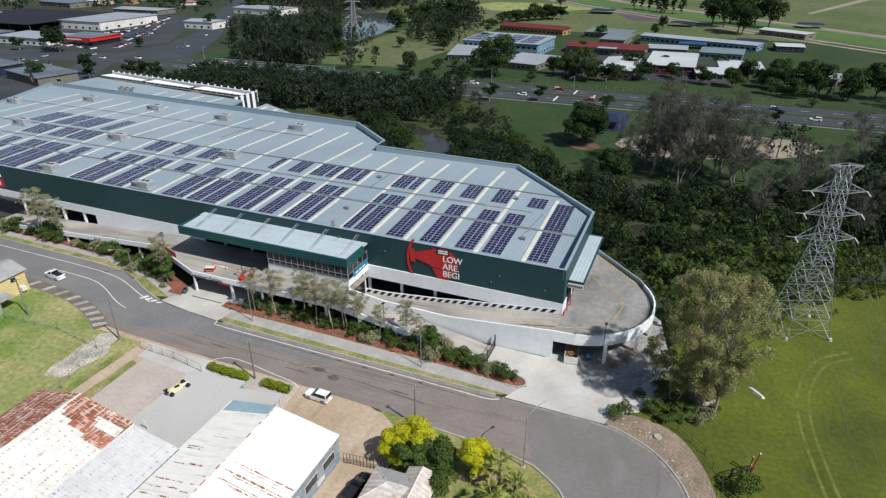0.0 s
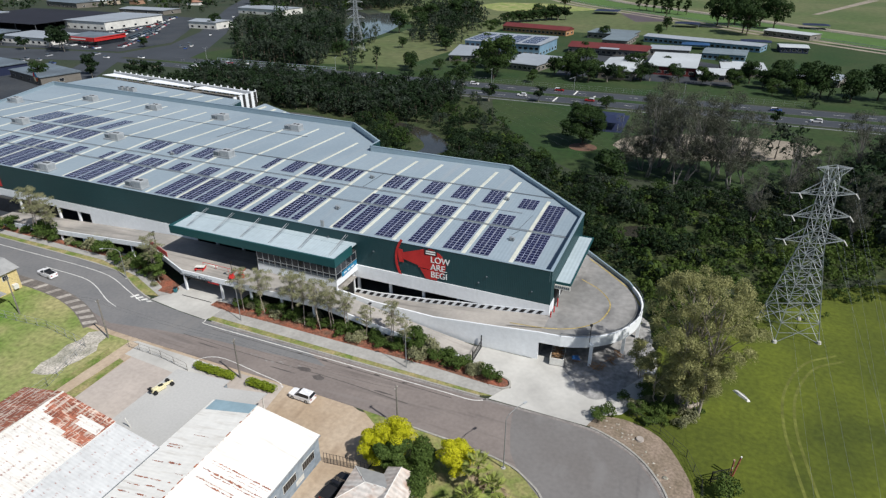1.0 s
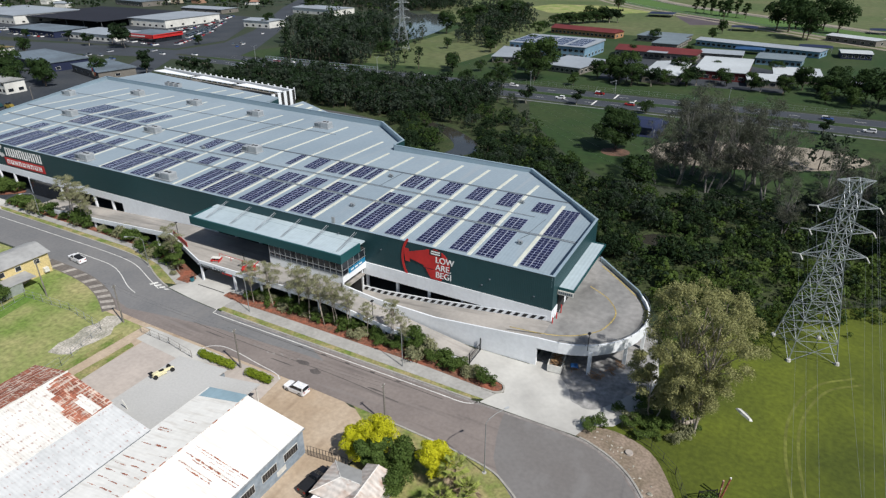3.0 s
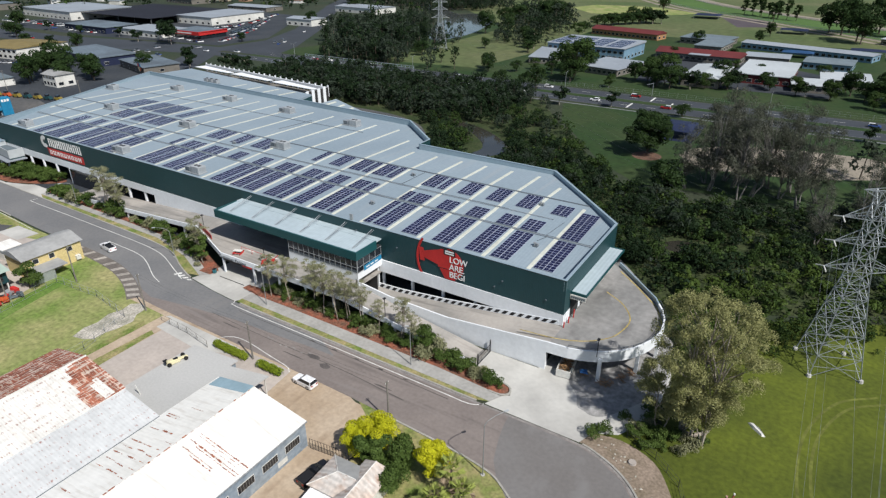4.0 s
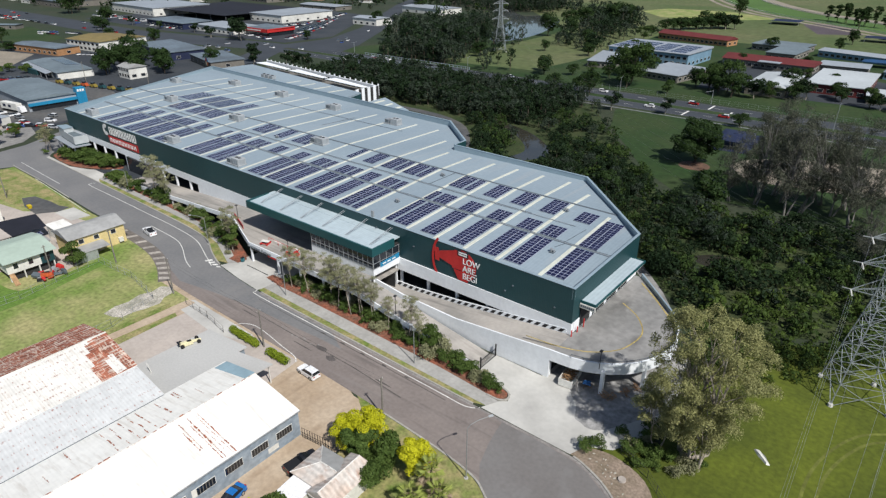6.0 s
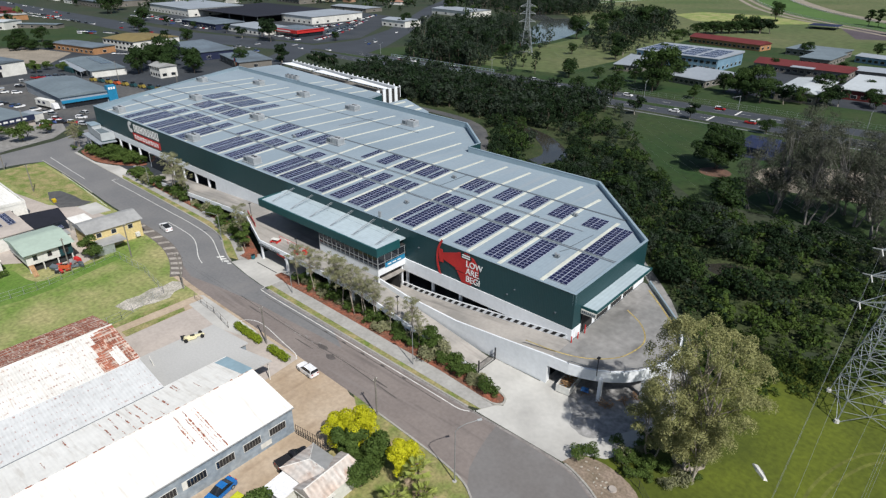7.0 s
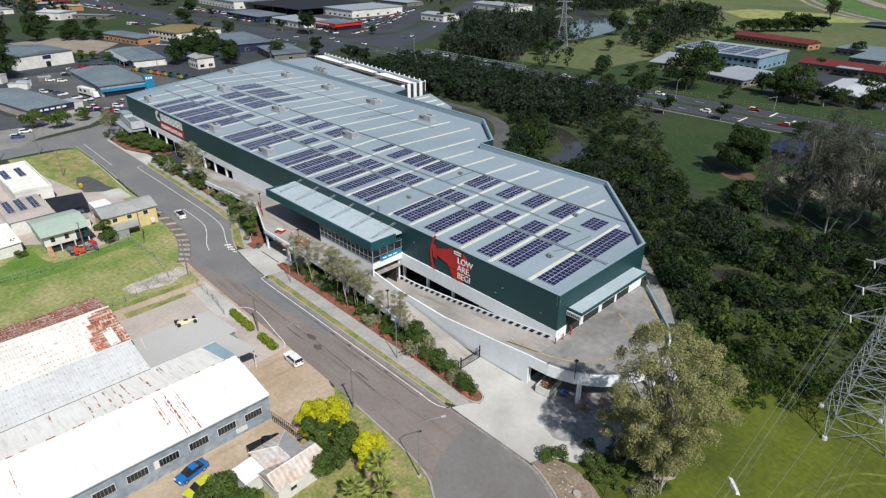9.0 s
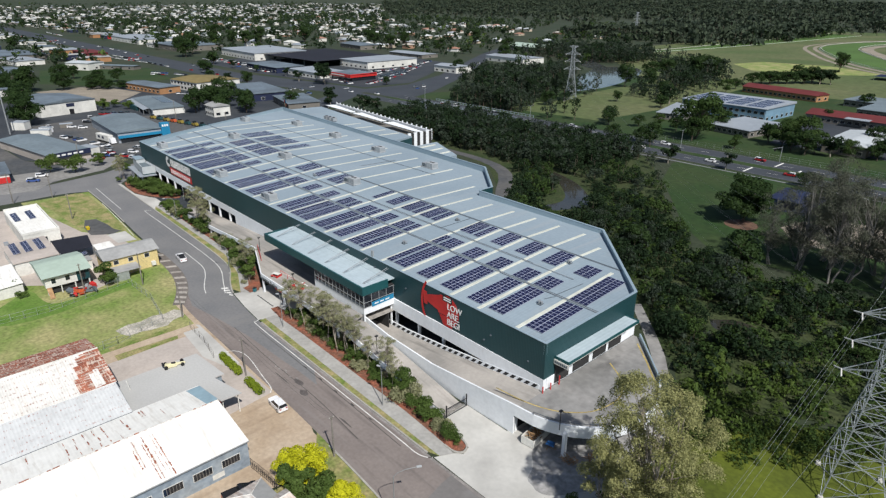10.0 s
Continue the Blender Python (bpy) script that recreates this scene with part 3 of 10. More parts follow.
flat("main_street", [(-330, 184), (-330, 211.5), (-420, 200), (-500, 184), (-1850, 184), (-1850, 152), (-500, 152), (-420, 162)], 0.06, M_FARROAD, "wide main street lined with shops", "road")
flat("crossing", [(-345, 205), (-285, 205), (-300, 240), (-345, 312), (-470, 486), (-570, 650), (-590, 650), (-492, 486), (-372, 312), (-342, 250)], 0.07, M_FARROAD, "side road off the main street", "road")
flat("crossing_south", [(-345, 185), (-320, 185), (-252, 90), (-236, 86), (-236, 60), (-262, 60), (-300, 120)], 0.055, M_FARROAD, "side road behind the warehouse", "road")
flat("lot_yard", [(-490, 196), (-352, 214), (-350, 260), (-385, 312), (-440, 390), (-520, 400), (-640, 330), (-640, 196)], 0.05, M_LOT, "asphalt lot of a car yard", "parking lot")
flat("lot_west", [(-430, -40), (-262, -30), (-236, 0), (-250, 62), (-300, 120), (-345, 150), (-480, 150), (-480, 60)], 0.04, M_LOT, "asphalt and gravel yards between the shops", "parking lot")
flat("lot_corner", [(-330, -95), (-212, -95), (-215, -30), (-226, -12), (-262, -30), (-330, -36)], 0.045, M_YARDGREY, "worn grey-brown forecourt beside the cross street", "parking lot")
flat("forecourt_gravel", [(-208, -36), (-217, -28.4), (-222.6, -9), (-232, -1.0), (-246, 2.0), (-258, -8), (-243, -13), (-237, -28), (-240, -60), (-213, -60)], 0.052, M_PALEGRAVEL, "pale grey gravel forecourt beside the cross street", "ground")
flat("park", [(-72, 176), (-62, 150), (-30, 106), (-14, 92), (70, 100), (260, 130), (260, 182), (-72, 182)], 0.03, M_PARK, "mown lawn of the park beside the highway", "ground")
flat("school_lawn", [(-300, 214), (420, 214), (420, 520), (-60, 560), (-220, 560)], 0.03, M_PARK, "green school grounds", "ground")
flat("pond_paddock", [(-214, 226), (-150, 234), (-142, 330), (-152, 440), (-206, 470), (-222, 440), (-218, 330)], 0.045, M_RACE, "pale olive paddock between the pond and the school", "ground")
flat("school_paving", [(-60, 248), (30, 250), (40, 300), (-20, 345), (-70, 330)], 0.05, M_LOT, "grey paving between school buildings", "pavement")
flat("playground_sand", rounded([(-9, 127), (0, 117), (13, 119), (30, 123), (51, 135), (60, 148), (50, 156), (30, 155), (8, 149), (-6, 138), (-9, 127)], 4)[:-1], 0.06, M_SAND, "pale sandy play area in the park", "ground")
flat("tree_ring", [(-18.4 + 5.0 * math.cos(a * 0.4), 120.4 + 5.0 * math.sin(a * 0.4)) for a in range(16)], 0.055, M_RINGBARK, "brown mulch ring under a park tree", "ground")
flat("shade_court", [(-21, 143), (-8.5, 144), (-9, 172), (-22, 172)], 0.06, M_NAVY, "dark blue surfaced play court", "ground")
flat("grazing_land", [(-230, 420), (120, 430), (420, 300), (900, 300), (900, 1400), (-420, 1400), (-430, 640)], 0.08, M_RACE, "pale green open racecourse land", "ground")

LANE = -40
TRACK = rounded([(520, 160), (330, 270), (131, 440), (-17, 590), (-114, 690), (-188, 815), (-240, 960), (-200, 1120), (-60, 1190)], 6)
for w, z, mat, nm, lb in (((-22, 22), 0.12, M_TURF, "race_track", "bright green turf race track"), ((LANE, LANE + 14), 0.13, M_SAND, "training_track", "sandy training track beside the turf"), ((26, 31), 0.13, M_SAND, "training_track_outer", "narrow sandy track beside the turf"), ((38, 43), 0.13, M_SAND, "service_track", "narrow sandy service track of the racecourse"), ((22.6, 23.6), 0.14, M_FADED, "rail_strip", "pale strip under the running rail"), ((-24, -23), 0.14, M_FADED, "rail_strip_inner", "pale strip under the running rail")):
    a, b = shifted(TRACK, w[0]), shifted(TRACK, w[1])
    flat(nm, a + b[::-1], z, mat, lb, "track")
CHUTE_A = rounded([(-405, 645), (-378, 720), (-372, 900), (-364, 1300)], 6)
CHUTE_B = rounded([(-372, 645), (-340, 821), (-306, 1174), (-300, 1260)], 6)
flat("race_chute", CHUTE_A + CHUTE_B[::-1], 0.11, M_TURF, "green turf chute of the race track", "track")
rail = thing("track_rail", "white running rail along the turf track", "rail", (131, 440, 0))
for line in (shifted(TRACK, -22)[::2], shifted(TRACK, 22)[::2], CHUTE_A, CHUTE_B):
    g = Geo()
    for p, q in zip(line, line[1:]):
        g.tube((p[0] - 131, p[1] - 440, 1.2), (q[0] - 131, q[1] - 440, 1.2), 0.22, n=4)
        g.box(p[0] - 131.1, p[0] - 130.9, p[1] - 440.1, p[1] - 439.9, 0.1, 1.2)
    part("rail_bar", g, M_OFFWHITE, rail)

flat("infield", [(p[0], p[1]) for p in shifted(TRACK, -44)[6:]] + [(300, 1190), (560, 700), (560, 240)], 0.115, M_RACE, "mown green infield of the racecourse", "ground")
flat("infield_path", [(100, 640), (106, 640), (190, 842), (178, 842)], 0.125, M_SAND, "pale path across the infield", "track")
flat("dry_paddock", [(-227, 655), (-162, 660), (-100, 612), (-150, 560), (-200, 562), (-240, 610)], 0.10, M_LAWN, "pale mown paddock beside the track", "ground")
flat("pond", rounded([(-315, 470), (-296, 500), (-268, 478), (-246, 430), (-230, 375), (-226, 335), (-236, 318), (-262, 352), (-292, 420), (-315, 470)], 4)[:-1], 0.10, M_WATER, "still grey pond among trees", "water")
flat("pond_arm", rounded([(-425, 575), (-400, 580), (-350, 520), (-300, 470), (-318, 462), (-372, 510), (-425, 575)], 3)[:-1], 0.09, M_WATER, "narrow arm of the grey pond", "water")
flat("creek", rounded([(-66, 88), (-62, 100), (-72, 113), (-90, 124), (-130, 136), (-130, 131), (-92, 118), (-78, 108), (-71, 98), (-72, 88), (-66, 88)], 4)[:-1], 0.05, M_CREEK, "brown creek between bushes", "water")
flat("creek_path", rounded([(-165, 118), (-130, 116.5), (-110, 107), (-92, 86), (-88, 88), (-106, 111), (-129, 121), (-165, 122)], 3), 0.05, M_YARDGREY, "grey path behind the warehouse", "pavement")

BUSH = [(-238, 178), (-205, 180), (-82, 178), (-70, 158), (-40, 116), (-18, 88), (4, 84), (40, 92), (110, 108), (170, 112), (170, 72), (100, 71), (62, 50), (44, 39.5), (29, 30.5), (20, 19), (20, 4), (17.5, 16), (8, 30), (-20, 56), (-62, 58), (-84, 82), (-120, 112), (-165, 126), (-238, 128)]
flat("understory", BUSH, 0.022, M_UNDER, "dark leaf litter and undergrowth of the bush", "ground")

# the slope of rough grass beside the bulb, and the bright field under the pylon
FIELD = rounded([(30, -20), (22.5, -14), (19.5, -4), (20.5, 12), (28.5, 27), (44, 36), (62, 47), (100, 68)], 4) + [(170, 60), (170, -90), (45, -90), (31, -50), (27.6, -33)]
flat("field", FIELD, 0.012, M_FIELD, "bright green mown field under the pylon", "ground")
for off in (0.0, 1.7):
    wheel = shifted(rounded([(49, 14), (43.5, 9), (40, 0), (39.3, -9), (40.6, -20), (44, -40)], 6), off)
    structure("wheel_track", Geo().sheet(shifted(wheel, -0.22) + shifted(wheel, 0.22)[::-1], 0.018), M_TRACKS, "pale wheel track pressed into the grass", "track")
flat("bank", rounded([(11, -20.9), (12.0, -18.8), (16.5, -17.5), (22, -19.3), (25.5, -24), (27.5, -29), (29.5, -40), (30, -90)], 4) + [(26.4, -90), (26.4, -48), (26, -38), (24.7, -31.4), (22.4, -27.2), (19.2, -24.1), (15.2, -22.0)], 0.016, M_BROWN, "brown earth bank with leaf litter and stones", "ground")

flat("bank_grass", [(11.5, -18.5), (20, -12.5), (24, -14), (31, -20), (29, -33), (33, -50), (46, -90), (29.8, -90), (29.3, -40), (27.3, -29), (25.3, -24), (21.8, -19.4), (16.5, -17.7), (12.6, -18.7)], 0.0125, M_FIELD, "rough green grass between the bank and the fence", "ground")
# kerbs and pavements
g = Geo()
g.strip([p for p in KERB_N if p[0] < -79], 0.0, 0.3, 0, 0.15)
g.strip([p for p in KERB_N if -64 < p[0] < -5], 0.0, 0.3, 0, 0.15)
g.strip([p for p in KERB_N if p[0] > 11 and p[1] > -60], 0.0, 0.3, 0, 0.15)
structure("kerb_north", g, M_KERB, "pale concrete kerb and gutter", "kerb")
structure("kerb_south", Geo().strip([p for p in KERB_S if p[0] > -19 and p[1] > -60], -0.3, 0.0, 0, 0.15).strip([p for p in KERB_S if p[0] < -150], -0.3, 0.0, 0, 0.15), M_KERB, "pale concrete kerb and gutter", "kerb")
structure("gutter_north", Geo().strip([p for p in KERB_N if -64 < p[0] < 25 and p[1] > -60], -0.45, 0.0, 0, 0.034), M_WORN, "stained concrete gutter", "kerb")
flat("verge", [(-63, -20.7), (-40, -20.9), (-6, -21.0), (-4, -20.3), (-40, -19.7), (-63, -19.4)], 0.13, M_VERGE, "narrow dry grass verge along the footpath", "ground")
flat("footpath", [(-63, -19.4), (-40, -19.7), (-4, -20.3), (-3, -18.3), (-6, -17.8), (-16, -17.2), (-40, -16.9), (-52, -16.8), (-63, -16.9)], 0.14, M_PATH, "grey concrete footpath", "pavement")
flat("garden_mulch", [(-62, -16.9), (-52, -16.8), (-16, -17.2), (-6, -17.8), (-3.4, -17.9), (-2.3, -17.0), (-3.0, -15.6), (-5.5, -14.9), (-10, -14.2), (-20, -13.0), (-62, -12.4)], 0.16, M_MULCH, "red bark mulch of the front garden bed", "ground")
flat("mulch_patch", [(-80.7, -16.2), (-77.2, -16.1), (-77.0, -13.8), (-79.0, -12.6), (-81.4, -12.5)], 0.16, M_MULCH, "small red mulch patch beside the crossover", "ground")
flat("mulch_corner", [(-66.3, -16.3), (-62.0, -16.7), (-62.0, -14.4), (-66.2, -14.6)], 0.16, M_MULCH, "red mulch corner of the garden bed", "ground")
flat("drain_grate", [(-74.8, -15.45), (-67.0, -15.45), (-67.0, -15.2), (-74.8, -15.2)], 0.058, M_DARK, "dark drain grate across the driveway", "drain")
structure("bed_edging", Geo().strip(rounded([(-5.5, -18.0), (-3.4, -17.95), (-2.2, -17.0), (-2.9, -15.5), (-5.5, -14.8), (-9, -14.2)], 4), -0.15, 0.15, 0, 0.26), M_KERB, "concrete edging of the garden bed", "kerb")
flat("verge_west", [p for p in shifted(KERB_N, 0.3) if -160 < p[0] < -80] + [(-79, -17.6), (-90, -13.2), (-104, -10.4), (-120, -10.2), (-160, -9.8)], 0.12, M_VERGE, "narrow dry grass verge along the kerb", "ground")
flat("footpath_west", [(-160, -9.8), (-120, -10.2), (-104, -10.4), (-90, -13.2), (-79, -17.6), (-77, -15.9), (-88, -11.5), (-103, -8.7), (-120, -8.4), (-160, -8)], 0.14, M_PATH, "grey concrete footpath", "pavement")
flat("garden_west", [(-160, -8), (-120, -8.4), (-103, -8.7), (-88, -11.5), (-79, -15.5), (-78, -12.5), (-92, -7.5), (-110, -7), (-160, -6)], 0.15, M_MULCH, "red bark mulch and shrubs below the ramp", "ground")
flat("garden_entry", rounded([(-197, -8.6), (-190, -9.8), (-179, -9.6), (-172, -6.8), (-166.5, -3.6), (-165, 0.6), (-184, 1.2), (-199, 0.5), (-199, -5), (-197, -8.6)], 4)[:-1], 0.15, M_MULCH, "red bark mulch bed at the entrance", "ground")
flat("drive_entry", [(-197, -11.0), (-163, -11.1), (-157, -11.3), (-157, -8), (-160, 0), (-165, 0), (-166, -4), (-172, -7.6), (-180, -10.2), (-197, -9.9)], 0.06, M_CONC, "pale concrete crossover at the entrance", "pavement")
flat("drive_west", [(-79.5, -19.2), (-71, -20.3), (-63.5, -20.85), (-62, -17), (-62, -8), (-78, -8), (-78.5, -16)], 0.05, M_CONC, "pale concrete crossover to the car park", "pavement")
flat("drive_east", [(-4.5, -21.1), (11.5, -21.2), (12.5, -18.4), (16, -16.6), (18.5, -12), (20, -2), (17, 12), (4, 26), (0, 26), (-1, -8), (-11, -8), (-11.5, -13), (-5, -14.5), (-2.5, -15.5), (-1.9, -17.2), (-3.2, -18.2)], 0.045, M_CONC, "pale concrete loading apron", "pavement")
flat("apron_asphalt", rounded([(4.6, -7.0), (4.9, -8.8), (7.2, -11.2), (8.3, -13.8), (9.6, -14.3), (11.2, -14.7), (13.4, -13.2), (17.2, -6.8), (19.3, -2.0), (16.5, 12)], 3) + [(4, 25), (0, 25), (0, -6.4)], 0.052, M_APRON, "stained grey asphalt under and beside the ramp", "pavement")
structure("expansion_joint", Geo().sheet([(-11.3, -8.2), (-10.9, -8.2), (-10.6, -13.6), (-11.0, -13.6)], 0.056), M_KERB, "pale joint strip in the driveway", "pavement")

# lots on the far side of the street
flat("lot_base", [(-122, -25), (-98, -26.4), (-88, -29.2), (-82, -31.6), (-40, -31.8), (-19, -32.2), (-14, -60), (-30, -90), (-130, -90), (-126, -60)], 0.006, M_DIRT, "bare earth between the lots", "ground")
flat("grass_strip", [(-66.8, -49), (-67.4, -37.0), (-68.8, -36.6), (-69.2, -49)], 0.019, M_VERGE, "strip of green grass along the yard", "ground")
flat("grass_strip_west", [(-71.4, -49), (-71.4, -36), (-73.2, -35.2), (-73.0, -49)], 0.019, M_VERGE, "strip of green grass along the fence", "ground")
flat("dirt_lane", [(-69.2, -52), (-69, -32), (-71.4, -32), (-71.4, -52)], 0.017, M_DIRT, "worn dirt lane between grass strips", "ground")
flat("south_edge", [p for p in KERB_S if -120 < p[0] < -18] + [(-18, -33.5), (-50, -34), (-82, -33.5), (-90, -31), (-100, -28.5), (-120, -26)], 0.011, M_DIRT, "worn earth and gravel edge of the street", "ground")
flat("concrete_apron", [(-71, -32.2), (-70.2, -31.4), (-50, -31.6), (-50, -34), (-57, -36.0), (-67.4, -35.4), (-71, -35.2)], 0.016, M_CONC, "worn pale concrete apron beside the yard", "pavement")
flat("dirt_lot", [(-37, -31.6), (-19, -31.9), (-15, -34), (-15, -40), (-19, -62), (-24, -62), (-22, -43), (-36, -39)], 0.015, M_DIRT, "bare brown dirt yard with tyre marks", "ground")
flat("verge_south", [(-22, -31.4), (-8, -32.1), (2, -33.1), (6, -34.9), (8.9, -37.7), (10.2, -43), (10.4, -60), (-15, -60), (-15, -36)], 0.017, M_VERGE, "dry lawn round the rusty house", "ground")
flat("concrete_yard", [(-67.2, -35), (-60, -32), (-37, -31.4), (-36, -40), (-48, -53.5), (-66.8, -53.5)], 0.012, M_YARD, "pale stained concrete yard", "pavement")
flat("grass_lot", [(-112, -24.6), (-99, -26), (-90, -28.8), (-83, -31.8), (-70.5, -32.0), (-70.5, -52), (-77, -66), (-110, -90), (-125, -64), (-112, -48), (-104, -44)], 0.012, M_LAWN, "patchy dry lawn of the empty lot", "ground")
flat("lush_strip", rounded([(-108.5, -62.3), (-114.0, -55.4), (-106.1, -54.0), (-102.2, -51.6), (-103.2, -42.9), (-103.6, -36.6), (-101.1, -35.4), (-98.6, -44.8), (-96.6, -54.3), (-98.5, -64.0), (-108.5, -62.3)], 3)[:-1], 0.0165, M_LUSHGRASS, "long bright green grass along the fence", "ground")
flat("gravel_patch", [(-79.6, -45.8), (-80.6, -43.0), (-80.2, -40.5), (-81.2, -37.6), (-80.4, -35.2), (-81.0, -32.9), (-79.2, -31.6), (-76.6, -32.2), (-76.2, -34.8), (-74.6, -36.6), (-74.9, -40.0), (-75.6, -42.0), (-75.3, -44.2), (-77.2, -45.3)], 0.02, M_GRAVEL, "grey gravel patch on the lot", "ground")
flat("corner_base", [(-194, -22), (-168, -22.4), (-135, -23.8), (-117, -23.8), (-112, -30), (-143, -34), (-190, -43), (-195, -43)], 0.008, M_LAWN, "patchy grass beside the street", "ground")
flat("shop_lawn", [(-650, 52), (-540, 30), (-502, 58), (-492, 100), (-505, 122), (-605, 136)], 0.06, M_PARK, "green lawn between the shops", "ground")
flat("hire_yard", rounded([(-345, -14), (-318, -12), (-262, -12), (-242, 6), (-256, 44), (-300, 56), (-335, 50), (-352, 20), (-345, -14)], 3)[:-1], 0.056, M_YARDGREY, "worn grey-brown gravel yard round the blue shop", "ground")
flat("service_path", [(-12, 47.2), (-4, 38.6), (2, 31.6), (6.6, 25.4), (8.6, 27.0), (4.8, 32.4), (-1.0, 39.0), (-10.6, 49)], 0.03, M_LOOP, "grey concrete path along the foot of the bush", "pavement")
flat("creek_bed", rounded([(3.6, 53.6), (7.9, 57.4), (13.0, 57.2), (15.4, 53.4), (10.1, 50.6), (6.0, 50.8), (3.6, 53.6)], 4)[:-1], 0.04, M_CREEK, "small grey pool in the bush", "water")
flat("shop_dirt", [(-492, 18), (-424, 28), (-404, 50), (-440, 76), (-500, 60)], 0.06, M_SAND, "bare brown ground between the shops", "ground")
flat("corner_lawn", rounded([(-190, -39), (-194, -31), (-193, -24.2), (-176, -23.2), (-158, -23.6), (-143, -24.3), (-144.5, -26.6), (-160, -28.2), (-161.4, -31.4), (-153, -34), (-166, -35.8), (-180, -37), (-190, -39)], 3)[:-1], 0.014, M_VERGE, "patchy dry lawn on the street corner", "ground")
flat("west_yards", [(-189, -42), (-150, -35), (-143, -30), (-118, -24.5), (-105, -26.5), (-104, -52), (-126, -66), (-190, -90)], 0.010, M_YARD, "paved and gravelled house yards", "ground")
flat("corner_asphalt", [(-161.3, -31.4), (-159.8, -28.4), (-152, -27.2), (-146.7, -27.0), (-143.3, -25.6), (-142, -28.8), (-145.3, -33.7), (-153.3, -33.5)], 0.018, M_YARDGREY, "worn asphalt patch beside the lawn", "ground")
flat("corner_slab", [(-142.3, -30), (-142.1, -25), (-132.5, -24.7), (-133.1, -29.6)], 0.02, M_CONC, "pale concrete slab beside the street", "pavement")


# ---- markings, patches and seams on the street ----
def marking(name, line, width, mat=M_LINE, label="white painted line on the road", z=0.034):
    return structure(name, Geo().sheet(shifted(line, -width / 2) + shifted(line, width / 2)[::-1], z), mat, label, "road marking")


marking("edge_line", rounded([(-63.6, -19.6), (-63.2, -21.4), (-61, -22.1), (-40, -22.2), (-13, -22.4), (-7.5, -22.5), (-5.5, -22.0), (-4.6, -21.2)], 4), 0.16)
marking("edge_line_west", rounded([(-157.2, -12.2), (-157.8, -13.6), (-156, -14.2), (-140, -14.2), (-123, -14.3), (-107, -14.4), (-96, -15.3), (-87, -18.4), (-81, -20.6)], 4), 0.16)
marking("centre_line", rounded([(-113, -17.9), (-101, -18.2), (-95, -19.7), (-88, -22.9), (-84, -24.1)], 4), 0.16)
marking("centre_line_west", [(-197, -18.6), (-165, -19.4)], 0.16)
marking("parking_line", rounded([(-56, -32.2), (-54.5, -30.2), (-51, -29.4), (-43, -30.4), (-38.5, -31), (-37, -31.9)], 4), 0.14)
marking("lot_line", rounded([(-176, -22.2), (-150, -23.4), (-136, -24.3)], 4), 0.12)

chev = rounded([(-117, -24.2), (-107, -24.4), (-98.5, -25.2), (-92, -26.8), (-87, -28.8), (-82.5, -31.2)], 4)
for i, (a, b) in enumerate(zip(chev, chev[1:])):
    d = Vector((b[0] - a[0], b[1] - a[1])).normalized()
    s = Vector((-d.y, d.x))
    for k in ((0.2,) if i % 2 == 0 else ()):
        c = Vector(a) + (Vector(b) - Vector(a)) * k
        q = [c - s * 1.2 - d * 0.3, c + s * 1.2 + d * 0.6, c + s * 1.2 + d * 1.8, c - s * 1.2 + d * 0.9]
        structure("hatch_bar", Geo().sheet([tuple(p) for p in q], 0.036), M_HATCH, "faded white hatching on the widened kerb", "road marking")
structure("hatched_kerb", Geo().sheet(shifted(chev, -1.4) + shifted(chev, 1.4)[::-1], 0.030), M_HATCHBASE, "worn brown hatched area along the street", "road marking")
for k in range(4):
    x = -84.5 + 1.5 * k
    structure("island_bar", Geo().sheet([(x, -20.1), (x + 0.7, -20.3), (x + 1.5, -18.9 - 0.3 * k), (x + 0.8, -18.7 - 0.3 * k)], 0.038), M_LINE, "white hatching bar", "road marking")
for y in (184.6, 194.4, 200.6, 211.0):
    structure("highway_edge_line", Geo().sheet([(-300, y - 0.1), (480, y - 0.1), (480, y + 0.1), (-300, y + 0.1)], 0.074), M_FADED, "faded edge line of the highway", "road marking")
flat("highway_path", [(-120, 179.6), (480, 179.6), (480, 180.8), (-120, 180.8)], 0.05, M_FADED, "pale footpath beside the highway", "pavement")
rr = random.Random(5)
for k, (x, y, w, h) in enumerate([(-36.5, -26.4, 3.2, 1.4), (-33, -27.3, 2.6, 1.6), (-21, -26.5, 4.5, 0.5), (-40, -28, 7, 0.35), (-57, -27.4, 6, 0.4)]):
    poly = [(x + w / 2 * math.cos(a) * rr.uniform(0.6, 1), y + h / 2 * math.sin(a) * rr.uniform(0.6, 1)) for a in [j * math.pi / 5 for j in range(10)]]
    structure("asphalt_patch", Geo().sheet(poly, 0.031), M_PATCH, "darker repaired patch in the asphalt", "road marking")
for k in range(9):
    x, y = -48.5 + 1.25 * k + rr.uniform(-0.3, 0.3), -26.6 + rr.uniform(-0.5, 0.7)
    w = rr.uniform(0.3, 0.8)
    structure("worn_mark", Geo().sheet([(x, y), (x + w, y - 0.05), (x + w + 0.1, y + 0.25), (x + 0.1, y + 0.3)], 0.0335), M_WORN, "pale worn mark on the asphalt", "road marking")
for line in ([(-64, -26.2), (-48, -26.7), (-30, -26.6), (-16, -27.4)], [(-60, -22.9), (-30, -23.0), (-10, -23.3)]):
    structure("seam", Geo().sheet(shifted(rounded(line), -0.06) + shifted(rounded(line), 0.06)[::-1], 0.0325), M_CRACK, "dark sealed seam in the asphalt", "road marking")
